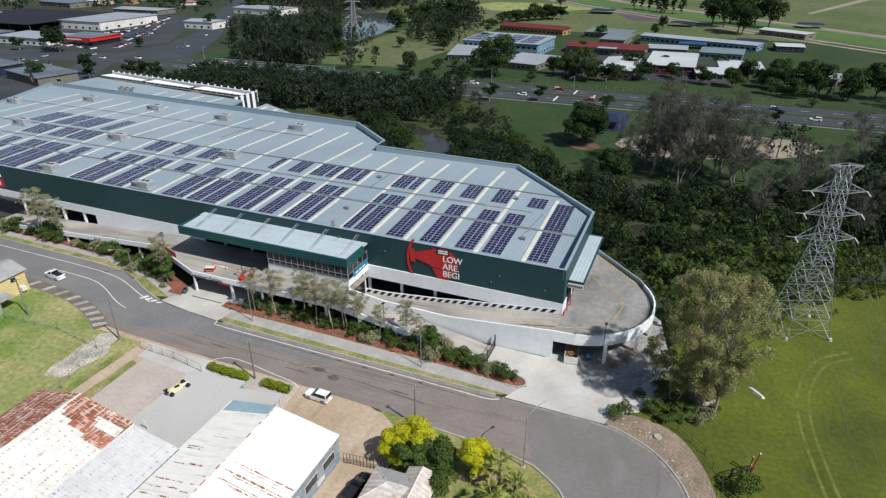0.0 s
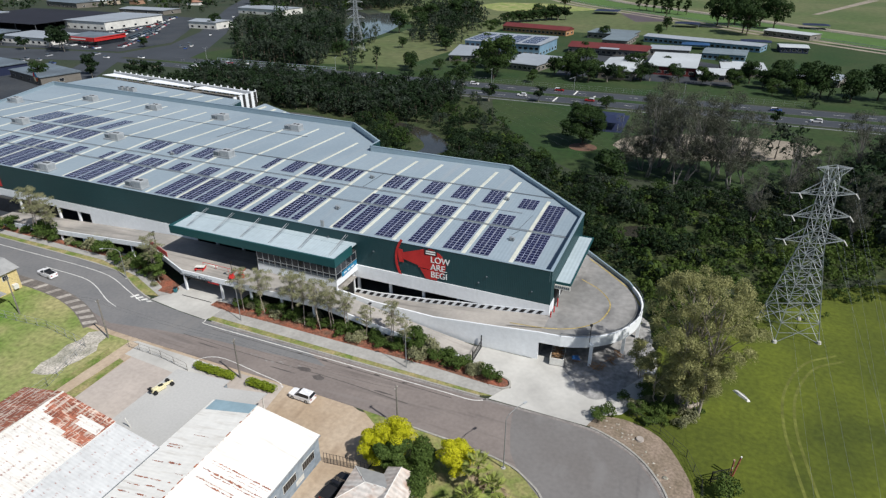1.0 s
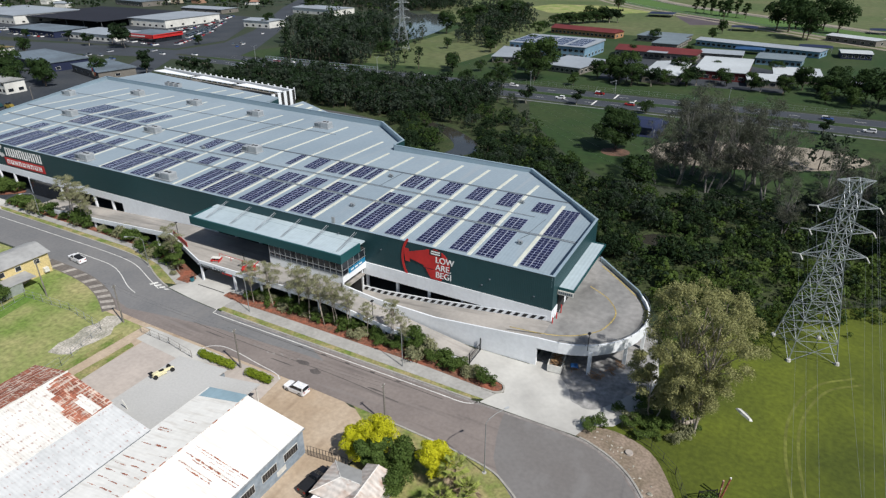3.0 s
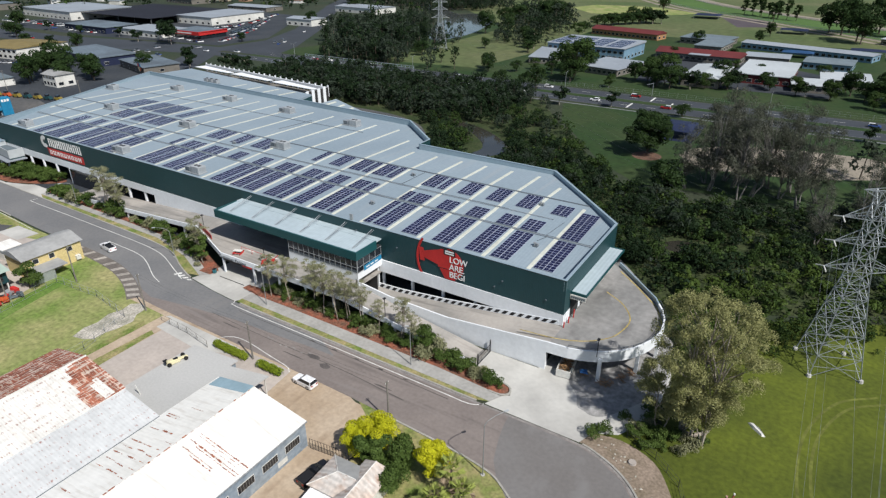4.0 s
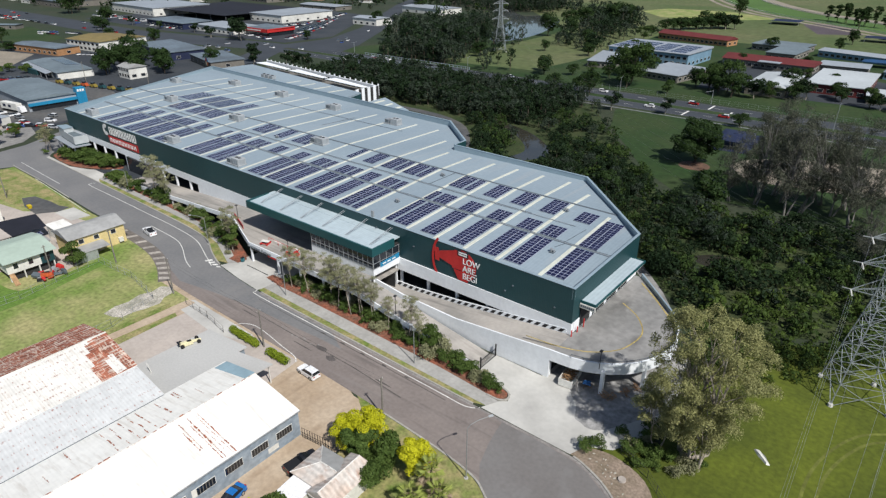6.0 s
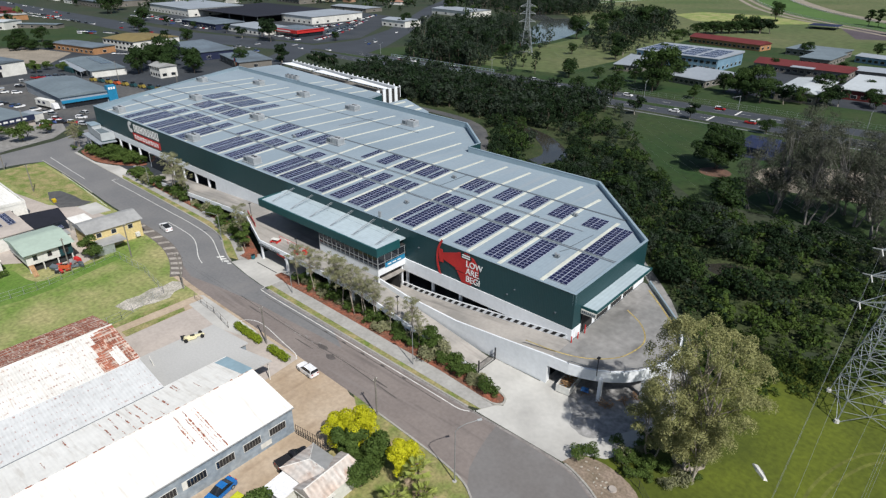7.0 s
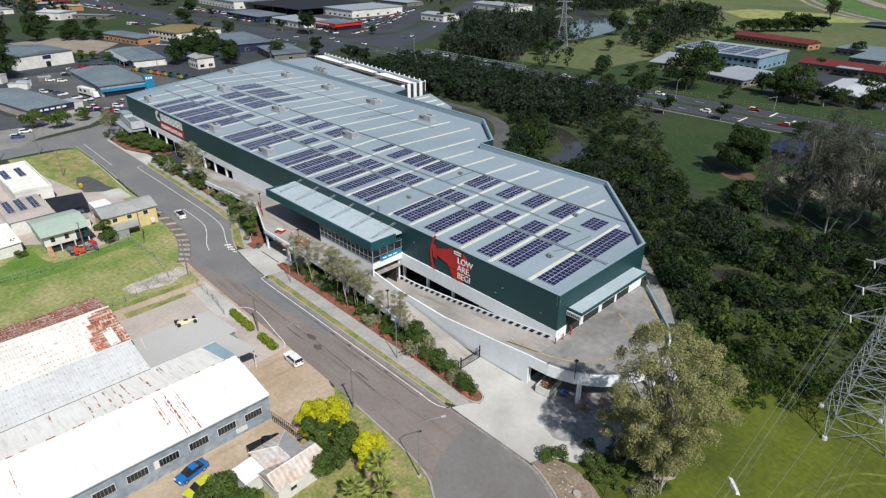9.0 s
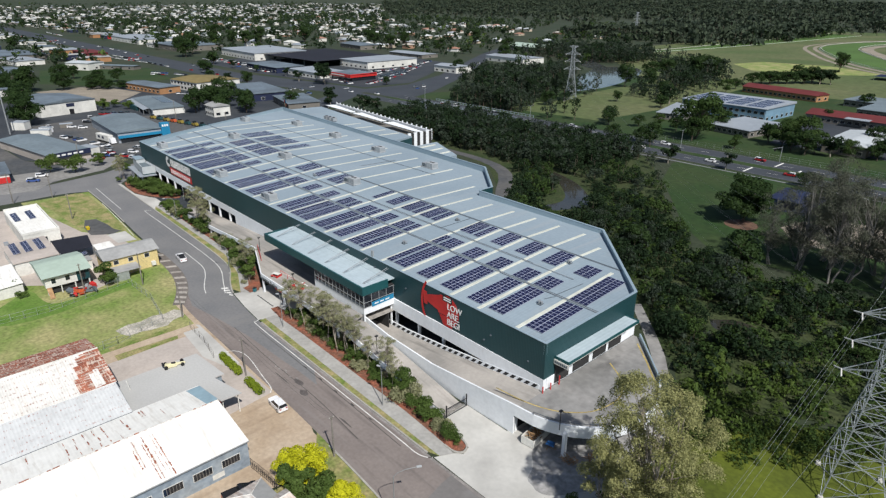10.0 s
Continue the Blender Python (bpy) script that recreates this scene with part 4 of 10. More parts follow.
for k in range(5):
    x = -40 + 5.3 * k
    poly = [(x + 0.7 * math.cos(a) * rr.uniform(0.5, 1), -22.85 + 0.22 * math.sin(a) * rr.uniform(0.5, 1)) for a in [j * math.pi / 4 for j in range(8)]]
    structure("tar_patch", Geo().sheet(poly, 0.033), M_CRACK, "black tar patch along the gutter", "road marking")
for y in (189.5, 205.7):
    g = Geo()
    for x in range(-290, 420, 12):
        g.sheet([(x, y - 0.12), (x + 4, y - 0.12), (x + 4, y + 0.12), (x, y + 0.12)], 0.075)
    structure("lane_line", g, M_LINE, "broken white lane line of the highway", "road marking")



# ---- the warehouse ----
OUT = [(-0.1, -0.4), (0.0, 26.7), (-23.7, 50.8), (-65.3, 50.6), (-65.4, 56.0), (-82.8, 71.0), (-234, 80.5), (-202, 0.8)]
TOPS = [14.0, 14.5, 14.42, 14.9, 14.8, 14.7, 14.25, 13.95]  # the parapet's height at each corner
EAVE, RIDGE_Y, RIDGE_Z, BAND, BASE = 11.83, 34.6, 13.62, 7.0, 4.95


def roof_z(y):
    return EAVE + (RIDGE_Z - EAVE) * y / RIDGE_Y if y < RIDGE_Y else RIDGE_Z - (y - RIDGE_Y) * 0.018


ware = thing("warehouse", "large dark green hardware warehouse with a pale zinc roof", "warehouse")
# roof in two planes, cut at the ridge
south = [(-0.2, -0.2), (-0.1, 26.7), (-7.9, RIDGE_Y), (-215.4, RIDGE_Y), (-201.9, 1.0)]
north = [(-7.9, RIDGE_Y), (-23.8, 50.6), (-65.4, 50.4), (-65.5, 56.0), (-82.9, 70.8), (-233.8, 80.3), (-215.4, RIDGE_Y)]
for nm, poly in (("roof_south_slope", south), ("roof_north_slope", north)):
    g = Geo().hull([(x, y, roof_z(y) - 0.3) for x, y in poly], [(x, y, roof_z(y)) for x, y in poly])
    part(nm, g, M_ROOF, ware, "pale zinc ribbed roof sheeting")
part("ridge_capping", Geo().hull([(-215, RIDGE_Y - 0.35, RIDGE_Z), (-8.4, RIDGE_Y - 0.35, RIDGE_Z), (-8.4, RIDGE_Y + 0.35, RIDGE_Z), (-215, RIDGE_Y + 0.35, RIDGE_Z)],
                                 [(-215, RIDGE_Y - 0.1, RIDGE_Z + 0.12), (-8.4, RIDGE_Y - 0.1, RIDGE_Z + 0.12), (-8.4, RIDGE_Y + 0.1, RIDGE_Z + 0.12), (-215, RIDGE_Y + 0.1, RIDGE_Z + 0.12)]), M_WAREROOF, ware)
STRIPS = [-9.2, -18.9, -26.6, -34.2, -41.9, -49.3, -57.3, -65.1] + [-73.0 - 9.72 * k for k in range(15)]


def north_limit(x):
    if x > -23.7:
        return 26.7 - x
    if x > -65.3:
        return 50.6
    if x > -82.8:
        return 56.0 + (-65.4 - x) * 0.86
    return 71.0 + (-82.8 - x) * 0.063


for x in STRIPS:
    top = north_limit(x) - (3.4 if x > -66 else 6.5)
    low = 0.5 - 0.006 * x if x > -200 else (-202 - x) * 2.46 + 5
    ends = [(low, RIDGE_Y - 0.4), (RIDGE_Y + 0.4, top)] if top > RIDGE_Y + 2 else [(low, min(top, RIDGE_Y - 0.4))]
    for y0, y1 in ends:
        if y1 - y0 > 1:
            part("skylight", Geo().hull([(x - 0.42, y0, roof_z(y0)), (x + 0.42, y0, roof_z(y0)), (x + 0.42, y1, roof_z(y1)), (x - 0.42, y1, roof_z(y1))],
                                        [(x - 0.36, y0, roof_z(y0) + 0.05), (x + 0.36, y0, roof_z(y0) + 0.05), (x + 0.36, y1, roof_z(y1) + 0.05), (x - 0.36, y1, roof_z(y1) + 0.05)]), M_SKYLIGHT, ware, "translucent white skylight strip")
for y, x0, x1, r in ((16.75, -207, -1, 0.09), (17.1, -207, -1, 0.05), (24.5, -210, -13, 0.07), (24.8, -210, -24, 0.05), (55.4, -222, -90, 0.06)):
    part("roof_pipe", Geo().tube((x0, y, roof_z(y) + 0.18), (x1, y, roof_z(y) + 0.18), r, n=5), M_STEEL if r > 0.06 else M_WAREROOF, ware, "grey service pipe laid along the roof")
for x, y0, y1 in ((-12.2, 14.2, 16.6), (-53.5, 24.5, 34), (-115, 44, 58), (-11.6, 17.2, 24.4)):
    part("roof_conduit", Geo().tube((x, y0, roof_z(y0) + 0.12), (x + 1.0, y1, roof_z(y1) + 0.12), 0.05, n=5), M_WAREROOF, ware)
# parapets with their cappings
wall_mat = {0: M_GREENE, 1: M_GREENE, 2: M_GREEN, 3: M_GREENE, 4: M_GREENE, 5: M_GREEN, 6: M_GREENE, 7: M_GREEN}
for i, a in enumerate(OUT):
    b = OUT[(i + 1) % len(OUT)]
    d = Vector((b[0] - a[0], b[1] - a[1])).normalized()
    inn = Vector((-d.y, d.x))
    edge = i == 7
    w = 0.25 if edge else 0.35
    za, zb = TOPS[i], TOPS[(i + 1) % len(OUT)]
    low = BAND if i in (0, 7) else 0.2
    ring = [a, b, (b[0] + inn.x * w, b[1] + inn.y * w), (a[0] + inn.x * w, a[1] + inn.y * w)]
    part("wall", Geo().hull([(*p[:2], low) for p in ring], [(*ring[0], za), (*ring[1], zb), (*ring[2], zb), (*ring[3], za)]), wall_mat[i], ware, "dark green metal cladding")
    o = -0.08
    cap = [(a[0] + inn.x * o, a[1] + inn.y * o), (b[0] + inn.x * o, b[1] + inn.y * o), (b[0] + inn.x * (w + 0.12), b[1] + inn.y * (w + 0.12)), (a[0] + inn.x * (w + 0.12), a[1] + inn.y * (w + 0.12))]
    part("capping", Geo().hull([(*cap[0], za), (*cap[1], zb), (*cap[2], zb), (*cap[3], za)], [(*cap[0], za + 0.06), (*cap[1], zb + 0.06), (*cap[2], zb + 0.06), (*cap[3], za + 0.06)]), M_CAP, ware, "pale blue-grey metal capping")
for i in range(8):
    a, b = OUT[i], OUT[(i + 1) % 8]
    d = Vector((b[0] - a[0], b[1] - a[1])).normalized()
    inn = Vector((-d.y, d.x))
    ring = [(p[0] + inn.x * w, p[1] + inn.y * w) for p, w in ((a, 0.36), (b, 0.36), (b, 0.40), (a, 0.40))]
    za, zb, ta, tb = roof_z(a[1]), roof_z(b[1]), TOPS[i] - 0.02, TOPS[(i + 1) % 8] - 0.02
    part("parapet_lining", Geo().hull([(*ring[0], za), (*ring[1], zb), (*ring[2], zb), (*ring[3], za)], [(*ring[0], ta), (*ring[1], tb), (*ring[2], tb), (*ring[3], ta)]), M_CAP, ware, "pale blue-grey parapet lining")
# white band, undercroft and columns
part("band", Geo().box(-41.2, -0.1, -0.44, 0.30, 4.15, BAND), M_WHITE, ware, "white rendered band below the cladding")
part("band", Geo().hull([(-201.5, 0.72, BASE), (-84, 0.03, BASE), (-84, 0.30, BASE), (-201.5, 1.45, BASE)], [(-201.5, 0.72, BAND), (-84, 0.03, BAND), (-84, 0.30, BAND), (-201.5, 1.45, BAND)]), M_WHITE, ware, "white rendered band below the cladding")
part("band_base", Geo().hull([(-119, 0.24, 0.1), (-84, 0.04, 0.1), (-84, 0.28, 0.1), (-119, 0.55, 0.1)], [(-119, 0.24, BASE), (-84, 0.04, BASE), (-84, 0.28, BASE), (-119, 0.55, BASE)]), M_WHITE, ware, "white rendered wall above the ramp")
part("band_base", Geo().box(-160, -146, -0.0, 0.3, 0.1, BASE), M_GLASS, ware, "dark shopfront glass")
part("band_east", Geo().box(-0.28, 0.04, 0.30, 27.5, BASE, BAND), M_WHITE, ware, "white rendered band below the cladding")
part("floor_slab", Geo().prism([(-0.4, 0.4), (-0.2, 27.5), (-24, 50.5), (-66, 50.5), (-84, 72), (-233, 80), (-201, 1.6)], BASE - 0.35, BASE - 0.02), M_CONC, ware)
part("undercroft_wall", Geo().box(-205, -0.5, 21.0, 21.4, 0.05, BASE - 0.35), M_OFFWHITE, ware)
# dark wall and floor colours deepen the shade under the building
part("undercroft_wall", Geo().box(-0.6, -0.2, 0.4, 27.0, 0.05, BASE - 0.35), M_WAREROOF, ware)
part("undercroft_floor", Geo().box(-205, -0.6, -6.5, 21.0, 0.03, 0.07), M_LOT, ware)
for k in range(27):
    x = -3.5 - 7.5 * k
    part("column", Geo().box(x - 0.25, x + 0.25, 0.35, 0.85, 0.05, BASE), M_WHITE, ware, "white concrete column")
    part("column", Geo().box(x - 0.25, x + 0.25, 9.6, 10.1, 0.05, BASE - 0.35), M_WHITE, ware, "white concrete column")

for x, z in ((-3.6, 9.0), (-12.4, 10.2), (-14.0, 8.6), (-47.0, 12.2), (-36.5, 10.8)):
    part("wall_light", Geo().box(x - 0.12, x + 0.12, -0.60, -0.3, z, z + 0.2), M_WAREROOF, ware, "small grey wall light")

# lower annex and striped screens behind the north parapet
annex = thing("rear_annex", "lower grey-roofed annex behind the warehouse with striped screens", "building annex", (-160, 90, 0))
part("roof", Geo().hull([(-76, -9.5, 11.2), (18, -13.8, 11.2), (14, 2, 11.2), (-76, 14, 11.2)], [(-76, -9.5, 12.4), (18, -13.8, 12.4), (14, 2, 11.7), (-76, 14, 11.7)]), M_ROOF, annex)
part("wall", Geo().hull([(-76, -9.5, 0), (18, -13.8, 0), (14, 2, 0), (-76, 14, 0)], [(-76, -9.5, 11.2), (18, -13.8, 11.2), (14, 2, 11.2), (-76, 14, 11.2)]), M_GREEN, annex)
part("low_roof", Geo().hull([(15, 2, 5.2), (31, 0, 4.0), (31, 12, 4.0), (15, 15, 5.2)], [(15, 2, 7.6), (31, 0, 5.2), (31, 12, 5.2), (15, 15, 7.6)]), M_ROOF, annex)
part("low_wall", Geo().box(15.5, 30, 2.5, 11.5, 0, 4.4), M_GREEN, annex)
for k in range(3):
    x = 17 + 4.6 * k
    part("annex_skylight", Geo().hull([(x, 2.4, 7.3 - 0.69 * k), (x + 1, 2.2, 7.15 - 0.69 * k), (x + 1, 12, 7.15 - 0.69 * k), (x, 12, 7.3 - 0.69 * k)], [(x, 2.4, 7.42 - 0.69 * k), (x + 1, 2.2, 7.27 - 0.69 * k), (x + 1, 12, 7.27 - 0.69 * k), (x, 12, 7.42 - 0.69 * k)]), M_SKYLIGHT, annex)
for k in range(4):
    x = -24 + 9.5 * k
    part("annex_skylight", Geo().hull([(x, -10, 12.2), (x + 1, -10, 12.2), (x + 1, 2, 11.7), (x, 2, 11.7)], [(x, -10, 12.42), (x + 1, -10, 12.42), (x + 1, 2, 11.85), (x, 2, 11.85)]), M_SKYLIGHT, annex)


def screen(u):
    """A point along the leaning screen behind the annex."""
    return -82 + 90 * u, 27 - 9.5 * u


for k in range(3):
    a, b = screen(k / 3 + 0.01), screen(k / 3 + 0.32)
    part("screen_sail", Geo().hull([(a[0], a[1] - 7, 11.0), (b[0] - 3, b[1] - 5, 10.6), (b[0] - 2, b[1] - 2, 10.4), (a[0] + 3, a[1] - 3, 11.2)], [(a[0], a[1] - 7, 11.2), (b[0] - 3, b[1] - 5, 10.8), (b[0] - 2, b[1] - 2, 10.6), (a[0] + 3, a[1] - 3, 11.4)]), M_WHITE, annex, "white shade sail")
a, b = screen(0), screen(1)
part("screen_band", Geo().hull([(a[0], a[1], 10.3), (b[0], b[1], 10.0), (b[0], b[1] + 0.5, 10.0), (a[0], a[1] + 0.5, 10.3)], [(a[0], a[1], 11.4), (b[0], b[1], 11.2), (b[0], b[1] + 0.5, 11.2), (a[0], a[1] + 0.5, 11.4)]), M_WHITE, annex, "white perforated screen")
for k in range(24):
    x, y = screen(k / 23)
    part("screen_post", Geo().box(x - 0.28, x + 0.28, y + 0.5, y + 0.9, 7.0, 11.9), M_WHITE, annex)
for k in range(4):
    y = 4.4 + 3.4 * k
    part("screen_slat", Geo().box(8.0, 8.5, y, y + 1.7, 5.0, 11.6), M_WHITE, annex, "upright white slat of the screen")
    # dark infill paints the shade between the slats
    part("screen_gap", Geo().box(8.1, 8.4, y + 1.7, y + 3.4, 5.0, 11.2), M_DARK, annex)
part("screen_base", Geo().hull([(-80, 14.2, 0), (7.5, 4, 0), (7.5, 17, 0), (-80, 26, 0)], [(-80, 14.2, 8.5), (7.5, 4, 8.5), (7.5, 17, 8.5), (-80, 26, 8.5)]), M_TAN, annex)

# entrance canopy over the deck
canopy = thing("entrance_canopy", "long teal-edged metal canopy over the entrance deck", "canopy", (-61.5, -5, 10))
part("canopy_roof", Geo().hull([(-20.6, -3.0, 1.35), (20.6, -3.0, 1.35), (20.6, 3.2, 1.6), (-20.6, 3.2, 1.6)], [(-20.6, -3.0, 1.55), (20.6, -3.0, 1.55), (20.6, 3.2, 1.8), (-20.6, 3.2, 1.8)]), M_CANOPY, canopy)
part("fascia", Geo().box(-20.9, 20.9, -3.35, -3.0, 0.15, 1.95), M_TEAL, canopy, "dark teal fascia")
part("fascia_end", Geo().box(20.6, 20.9, -3.0, 3.2, 0.15, 1.95), M_TEAL, canopy, "dark teal fascia")
part("fascia_end", Geo().box(-20.9, -20.6, -3.0, 3.2, 0.15, 1.95), M_TEAL, canopy, "dark teal fascia")
part("soffit", Geo().box(-20.6, 20.6, -3.0, 4.9, 0.2, 0.3), M_DARK, canopy)
part("upstand", Geo().box(-20.9, 20.9, 3.2, 4.96, 1.6, 1.86), M_CANOPY, canopy)
for k in range(6):
    x = -17.5 + 7.2 * k
    part("tie_rod", Geo().tube((x, -1.6, 1.7), (x + 0.2, 4.7, 3.4), 0.07, n=5), M_STEEL, canopy, "steel tie rod")
    part("tie_rod", Geo().tube((x + 0.4, -1.6, 1.7), (x + 0.7, 4.7, 3.4), 0.04, n=5), M_STEEL, canopy)
part("roof_ladder", Geo().box(12.6, 13.3, 5.0, 5.3, 2.4, 5.4), M_STEEL, canopy)

cafe = thing("glazed_box", "dark glazed bay on a white base under the canopy", "glazed bay", (-50.2, -8.1, 4.3))
part("base", Geo().box(-9.5, 9.5, 0.0, 0.3, -0.1, 2.9).box(9.2, 9.5, 0.3, 8.0, 1.45, 2.9).box(-9.5, -9.2, 0.3, 8.0, 0, 2.9), M_WHITE, cafe, "white rendered base")
part("floor", Geo().box(-9.2, 9.2, 0.3, 8.0, 1.5, 1.8), M_CONC, cafe)
part("back_wall", Geo().box(-9.2, 9.2, 7.6, 8.0, 1.8, 5.9), M_DARK, cafe)
part("sill", Geo().box(-9.5, 9.55, -0.06, 0.2, 2.9, 3.0).box(9.35, 9.55, 0.2, 8.0, 2.9, 3.0), M_STEEL, cafe, "grey metal sill")
part("glazing", Geo().box(-9.4, 9.4, 0.08, 0.14, 3.0, 5.9), M_GLASS, cafe, "dark tinted glass")
part("glazing_end", Geo().box(9.38, 9.44, 0.14, 8.0, 3.0, 5.9), M_GLASS, cafe, "dark tinted glass")
part("glazing_end", Geo().box(-9.44, -9.38, 0.14, 8.0, 3.0, 5.9), M_GLASS, cafe, "dark tinted glass")
for k in range(14):
    x = -9.4 + 18.8 * k / 13
    part("mullion", Geo().box(x - 0.035, x + 0.035, 0.0, 0.1, 3.0, 5.9), M_STEEL, cafe)
for k in range(5):
    y = 0.1 + 1.9 * k
    part("mullion", Geo().box(9.4, 9.5, y - 0.05, y + 0.05, 3.0, 5.9), M_STEEL, cafe)
    part("mullion", Geo().box(-9.5, -9.4, y - 0.05, y + 0.05, 3.0, 5.9), M_STEEL, cafe)
for z in (4.05, 5.75):
    part("transom", Geo().box(-9.4, 9.42, 0.02, 0.1, z, z + 0.1), M_STEEL, cafe)
    part("transom", Geo().box(9.42, 9.48, 0.1, 8.0, z, z + 0.1), M_STEEL, cafe)
for k in range(13):
    x = -9.3 + 18.8 * k / 13
    part("lower_panel", Geo().box(x, x + 1.25, 0.03, 0.07, 3.02, 3.5), M_WAREROOF, cafe, "grey lower pane")
part("blue_sign", Geo().hull([(9.5, 2.0, 2.75), (9.62, 2.0, 2.75), (9.62, 7.6, 2.95), (9.5, 7.6, 2.95)], [(9.5, 2.0, 3.75), (9.62, 2.0, 3.75), (9.62, 7.6, 3.95), (9.5, 7.6, 3.95)]), M_BLUE, cafe, "bright blue sign panel")
for k in range(3):
    part("sign_bar", Geo().box(9.62, 9.66, 2.6 + 1.4 * k, 3.6 + 1.4 * k, 3.2, 3.45), M_LETTER, cafe)
for x, y in ((8.6, 7.6), (9.0, 0.15), (3, 7.6), (-4, 7.6)):
    part("post", Geo().box(x - 0.2, x + 0.2, y - 0.15, y + 0.15, -4.2, 1.5), M_WHITE, cafe, "white steel post")

# signs on the south wall: plain shapes for the brands, letters for the slogan
sign = thing("red_sign", "round red tool sign with a white slogan on green cladding", "sign", (-24.6, -0.31, 10.4))


def disc(cx, cz, r0, r1, a0, a1, n, y):
    g = Geo()
    for i in range(n):
        b0, b1 = a0 + (a1 - a0) * i / n, a0 + (a1 - a0) * (i + 1) / n
        g.add([(cx + r * math.cos(b), yy, cz + r * math.sin(b)) for yy in (y, y + 0.05) for r, b in ((r0, b0), (r1, b0), (r1, b1), (r0, b1))],
              [(0, 1, 2, 3), (7, 6, 5, 4), (1, 5, 6, 2), (0, 3, 7, 4)])
    return g


g = Geo()
for k in range(19):
    a = radians(144 + 68 * k / 18)
    g.v += [(0.4 + r * math.cos(a), y, r * math.sin(a)) for y in (-0.08, -0.03) for r in (7.0, 7.5)]
for k in range(18):
    i = 4 * k
    g.f += [(i, i + 1, i + 5, i + 4), (i + 3, i + 2, i + 6, i + 7), (i + 1, i + 3, i + 7, i + 5), (i + 2, i, i + 4, i + 6)]
g.m = [0] * len(g.f)
part("ring", g, M_RED, sign, "red ring")
part("tool_head", Geo().hull([(-6.2, -0.10, -0.6), (-5.2, -0.10, -0.6), (-5.2, -0.03, -0.6), (-6.2, -0.03, -0.6)], [(-6.5, -0.10, 2.2), (-5.4, -0.10, 2.2), (-5.4, -0.03, 2.2), (-6.5, -0.03, 2.2)])
     .hull([(-5.3, -0.10, 0.2), (-2.0, -0.10, -0.6), (-2.0, -0.03, -0.6), (-5.3, -0.03, 0.2)], [(-5.3, -0.10, 1.6), (-1.0, -0.10, 3.0), (-1.0, -0.03, 3.0), (-5.3, -0.03, 1.6)]), M_RED, sign, "red hammer head shape")
part("tool_neck", Geo().hull([(-2.0, -0.11, -1.0), (1.0, -0.11, -1.0), (1.0, -0.03, -1.0), (-2.0, -0.03, -1.0)], [(-1.4, -0.11, 3.0), (1.0, -0.11, 3.2), (1.0, -0.03, 3.2), (-1.4, -0.03, 3.0)]), M_RED, sign, "red hammer neck shape")
part("tool_handle", Geo().hull([(-0.4, -0.10, -3.2), (2.0, -0.10, -3.2), (2.0, -0.03, -3.2), (-0.4, -0.03, -3.2)], [(-1.6, -0.10, -1.2), (1.2, -0.10, -1.2), (1.2, -0.03, -1.2), (-1.6, -0.03, -1.2)]), M_RED, sign, "red hammer handle shape")
arc = [(0.5 + 3.3 * math.cos(radians(a)), 0.05 + 3.3 * math.sin(radians(a))) for a in range(-96, 97, 12)]
part("red_field", Geo().hull([(x, -0.07, z) for x, z in arc], [(x, -0.02, z) for x, z in arc]), M_RED, sign, "red half disc behind the slogan")


def lettering(name, text, x, z, size, parent, mat, y=-0.13, stretch=1.0):
    cu = bpy.data.curves.new(name, "FONT")
    cu.body, cu.size, cu.extrude = text, size, 0.02
    tmp = new(name, cu)
    bpy.context.view_layer.update()
    me = bpy.data.meshes.new_from_object(tmp.evaluated_get(bpy.context.evaluated_depsgraph_get()))
    bpy.data.objects.remove(tmp)
    me.materials.append(mat)
    ob = new(name, me)
    ob.parent = parent
    ob.matrix_basis = pose(x, y, z, 90, 0, 0) @ Matrix.Diagonal((stretch, 1, 1, 1))
    return ob


for k, word in enumerate(("LOW", "ARE.", "BEGI")):
    for j in (0.0, 0.06):
        tagged(lettering("letters", word, 0.6 + j, 0.62 - 1.62 * k, 1.85, sign, M_LETTER, -0.13 - 0.003 * (j > 0), 0.94), "bold white slogan letters")
part("small_sign", Geo().box(-0.6, 2.0, -0.16, -0.10, 2.1, 3.2), M_BLACK, sign, "small dark name plate")
for k in range(2):
    part("small_bar", Geo().box(-0.3, 1.7, -0.18, -0.16, 2.28 + 0.46 * k, 2.56 + 0.46 * k), M_LETTER, sign)

brand = thing("brand_sign", "white and red brand sign on the green wall", "sign", (-162, 0.52, 10.3))
part("red_panel", Geo().hull([(-8.2, -0.1, -2.7), (10.6, -0.1, -2.7), (10.6, 0.0, -2.7), (-8.2, 0.0, -2.7)], [(-8.8, -0.1, -0.4), (10.6, -0.1, -0.4), (10.6, 0.0, -0.4), (-8.8, 0.0, -0.4)]), M_RED, brand, "red sign panel")
part("mark", disc(-9.6, 1.4, 0.7, 1.9, 0.9, 5.6, 12, -0.1), M_LETTER, brand, "white emblem shape")
for k in range(8):
    x = -7.2 + 2.25 * k
    g = Geo().box(x, x + 0.42, -0.1, 0.0, 0.2, 2.75).box(x + 1.2, x + 1.62, -0.1, 0.0, 0.2, 2.75)
    g.box(x + 0.42, x + 1.2, -0.1, 0.0, (2.35, 0.2, 1.3)[k % 3], (2.75, 0.6, 1.7)[k % 3])
    part("white_shape", g, M_LETTER, brand, "white sign letter shape")
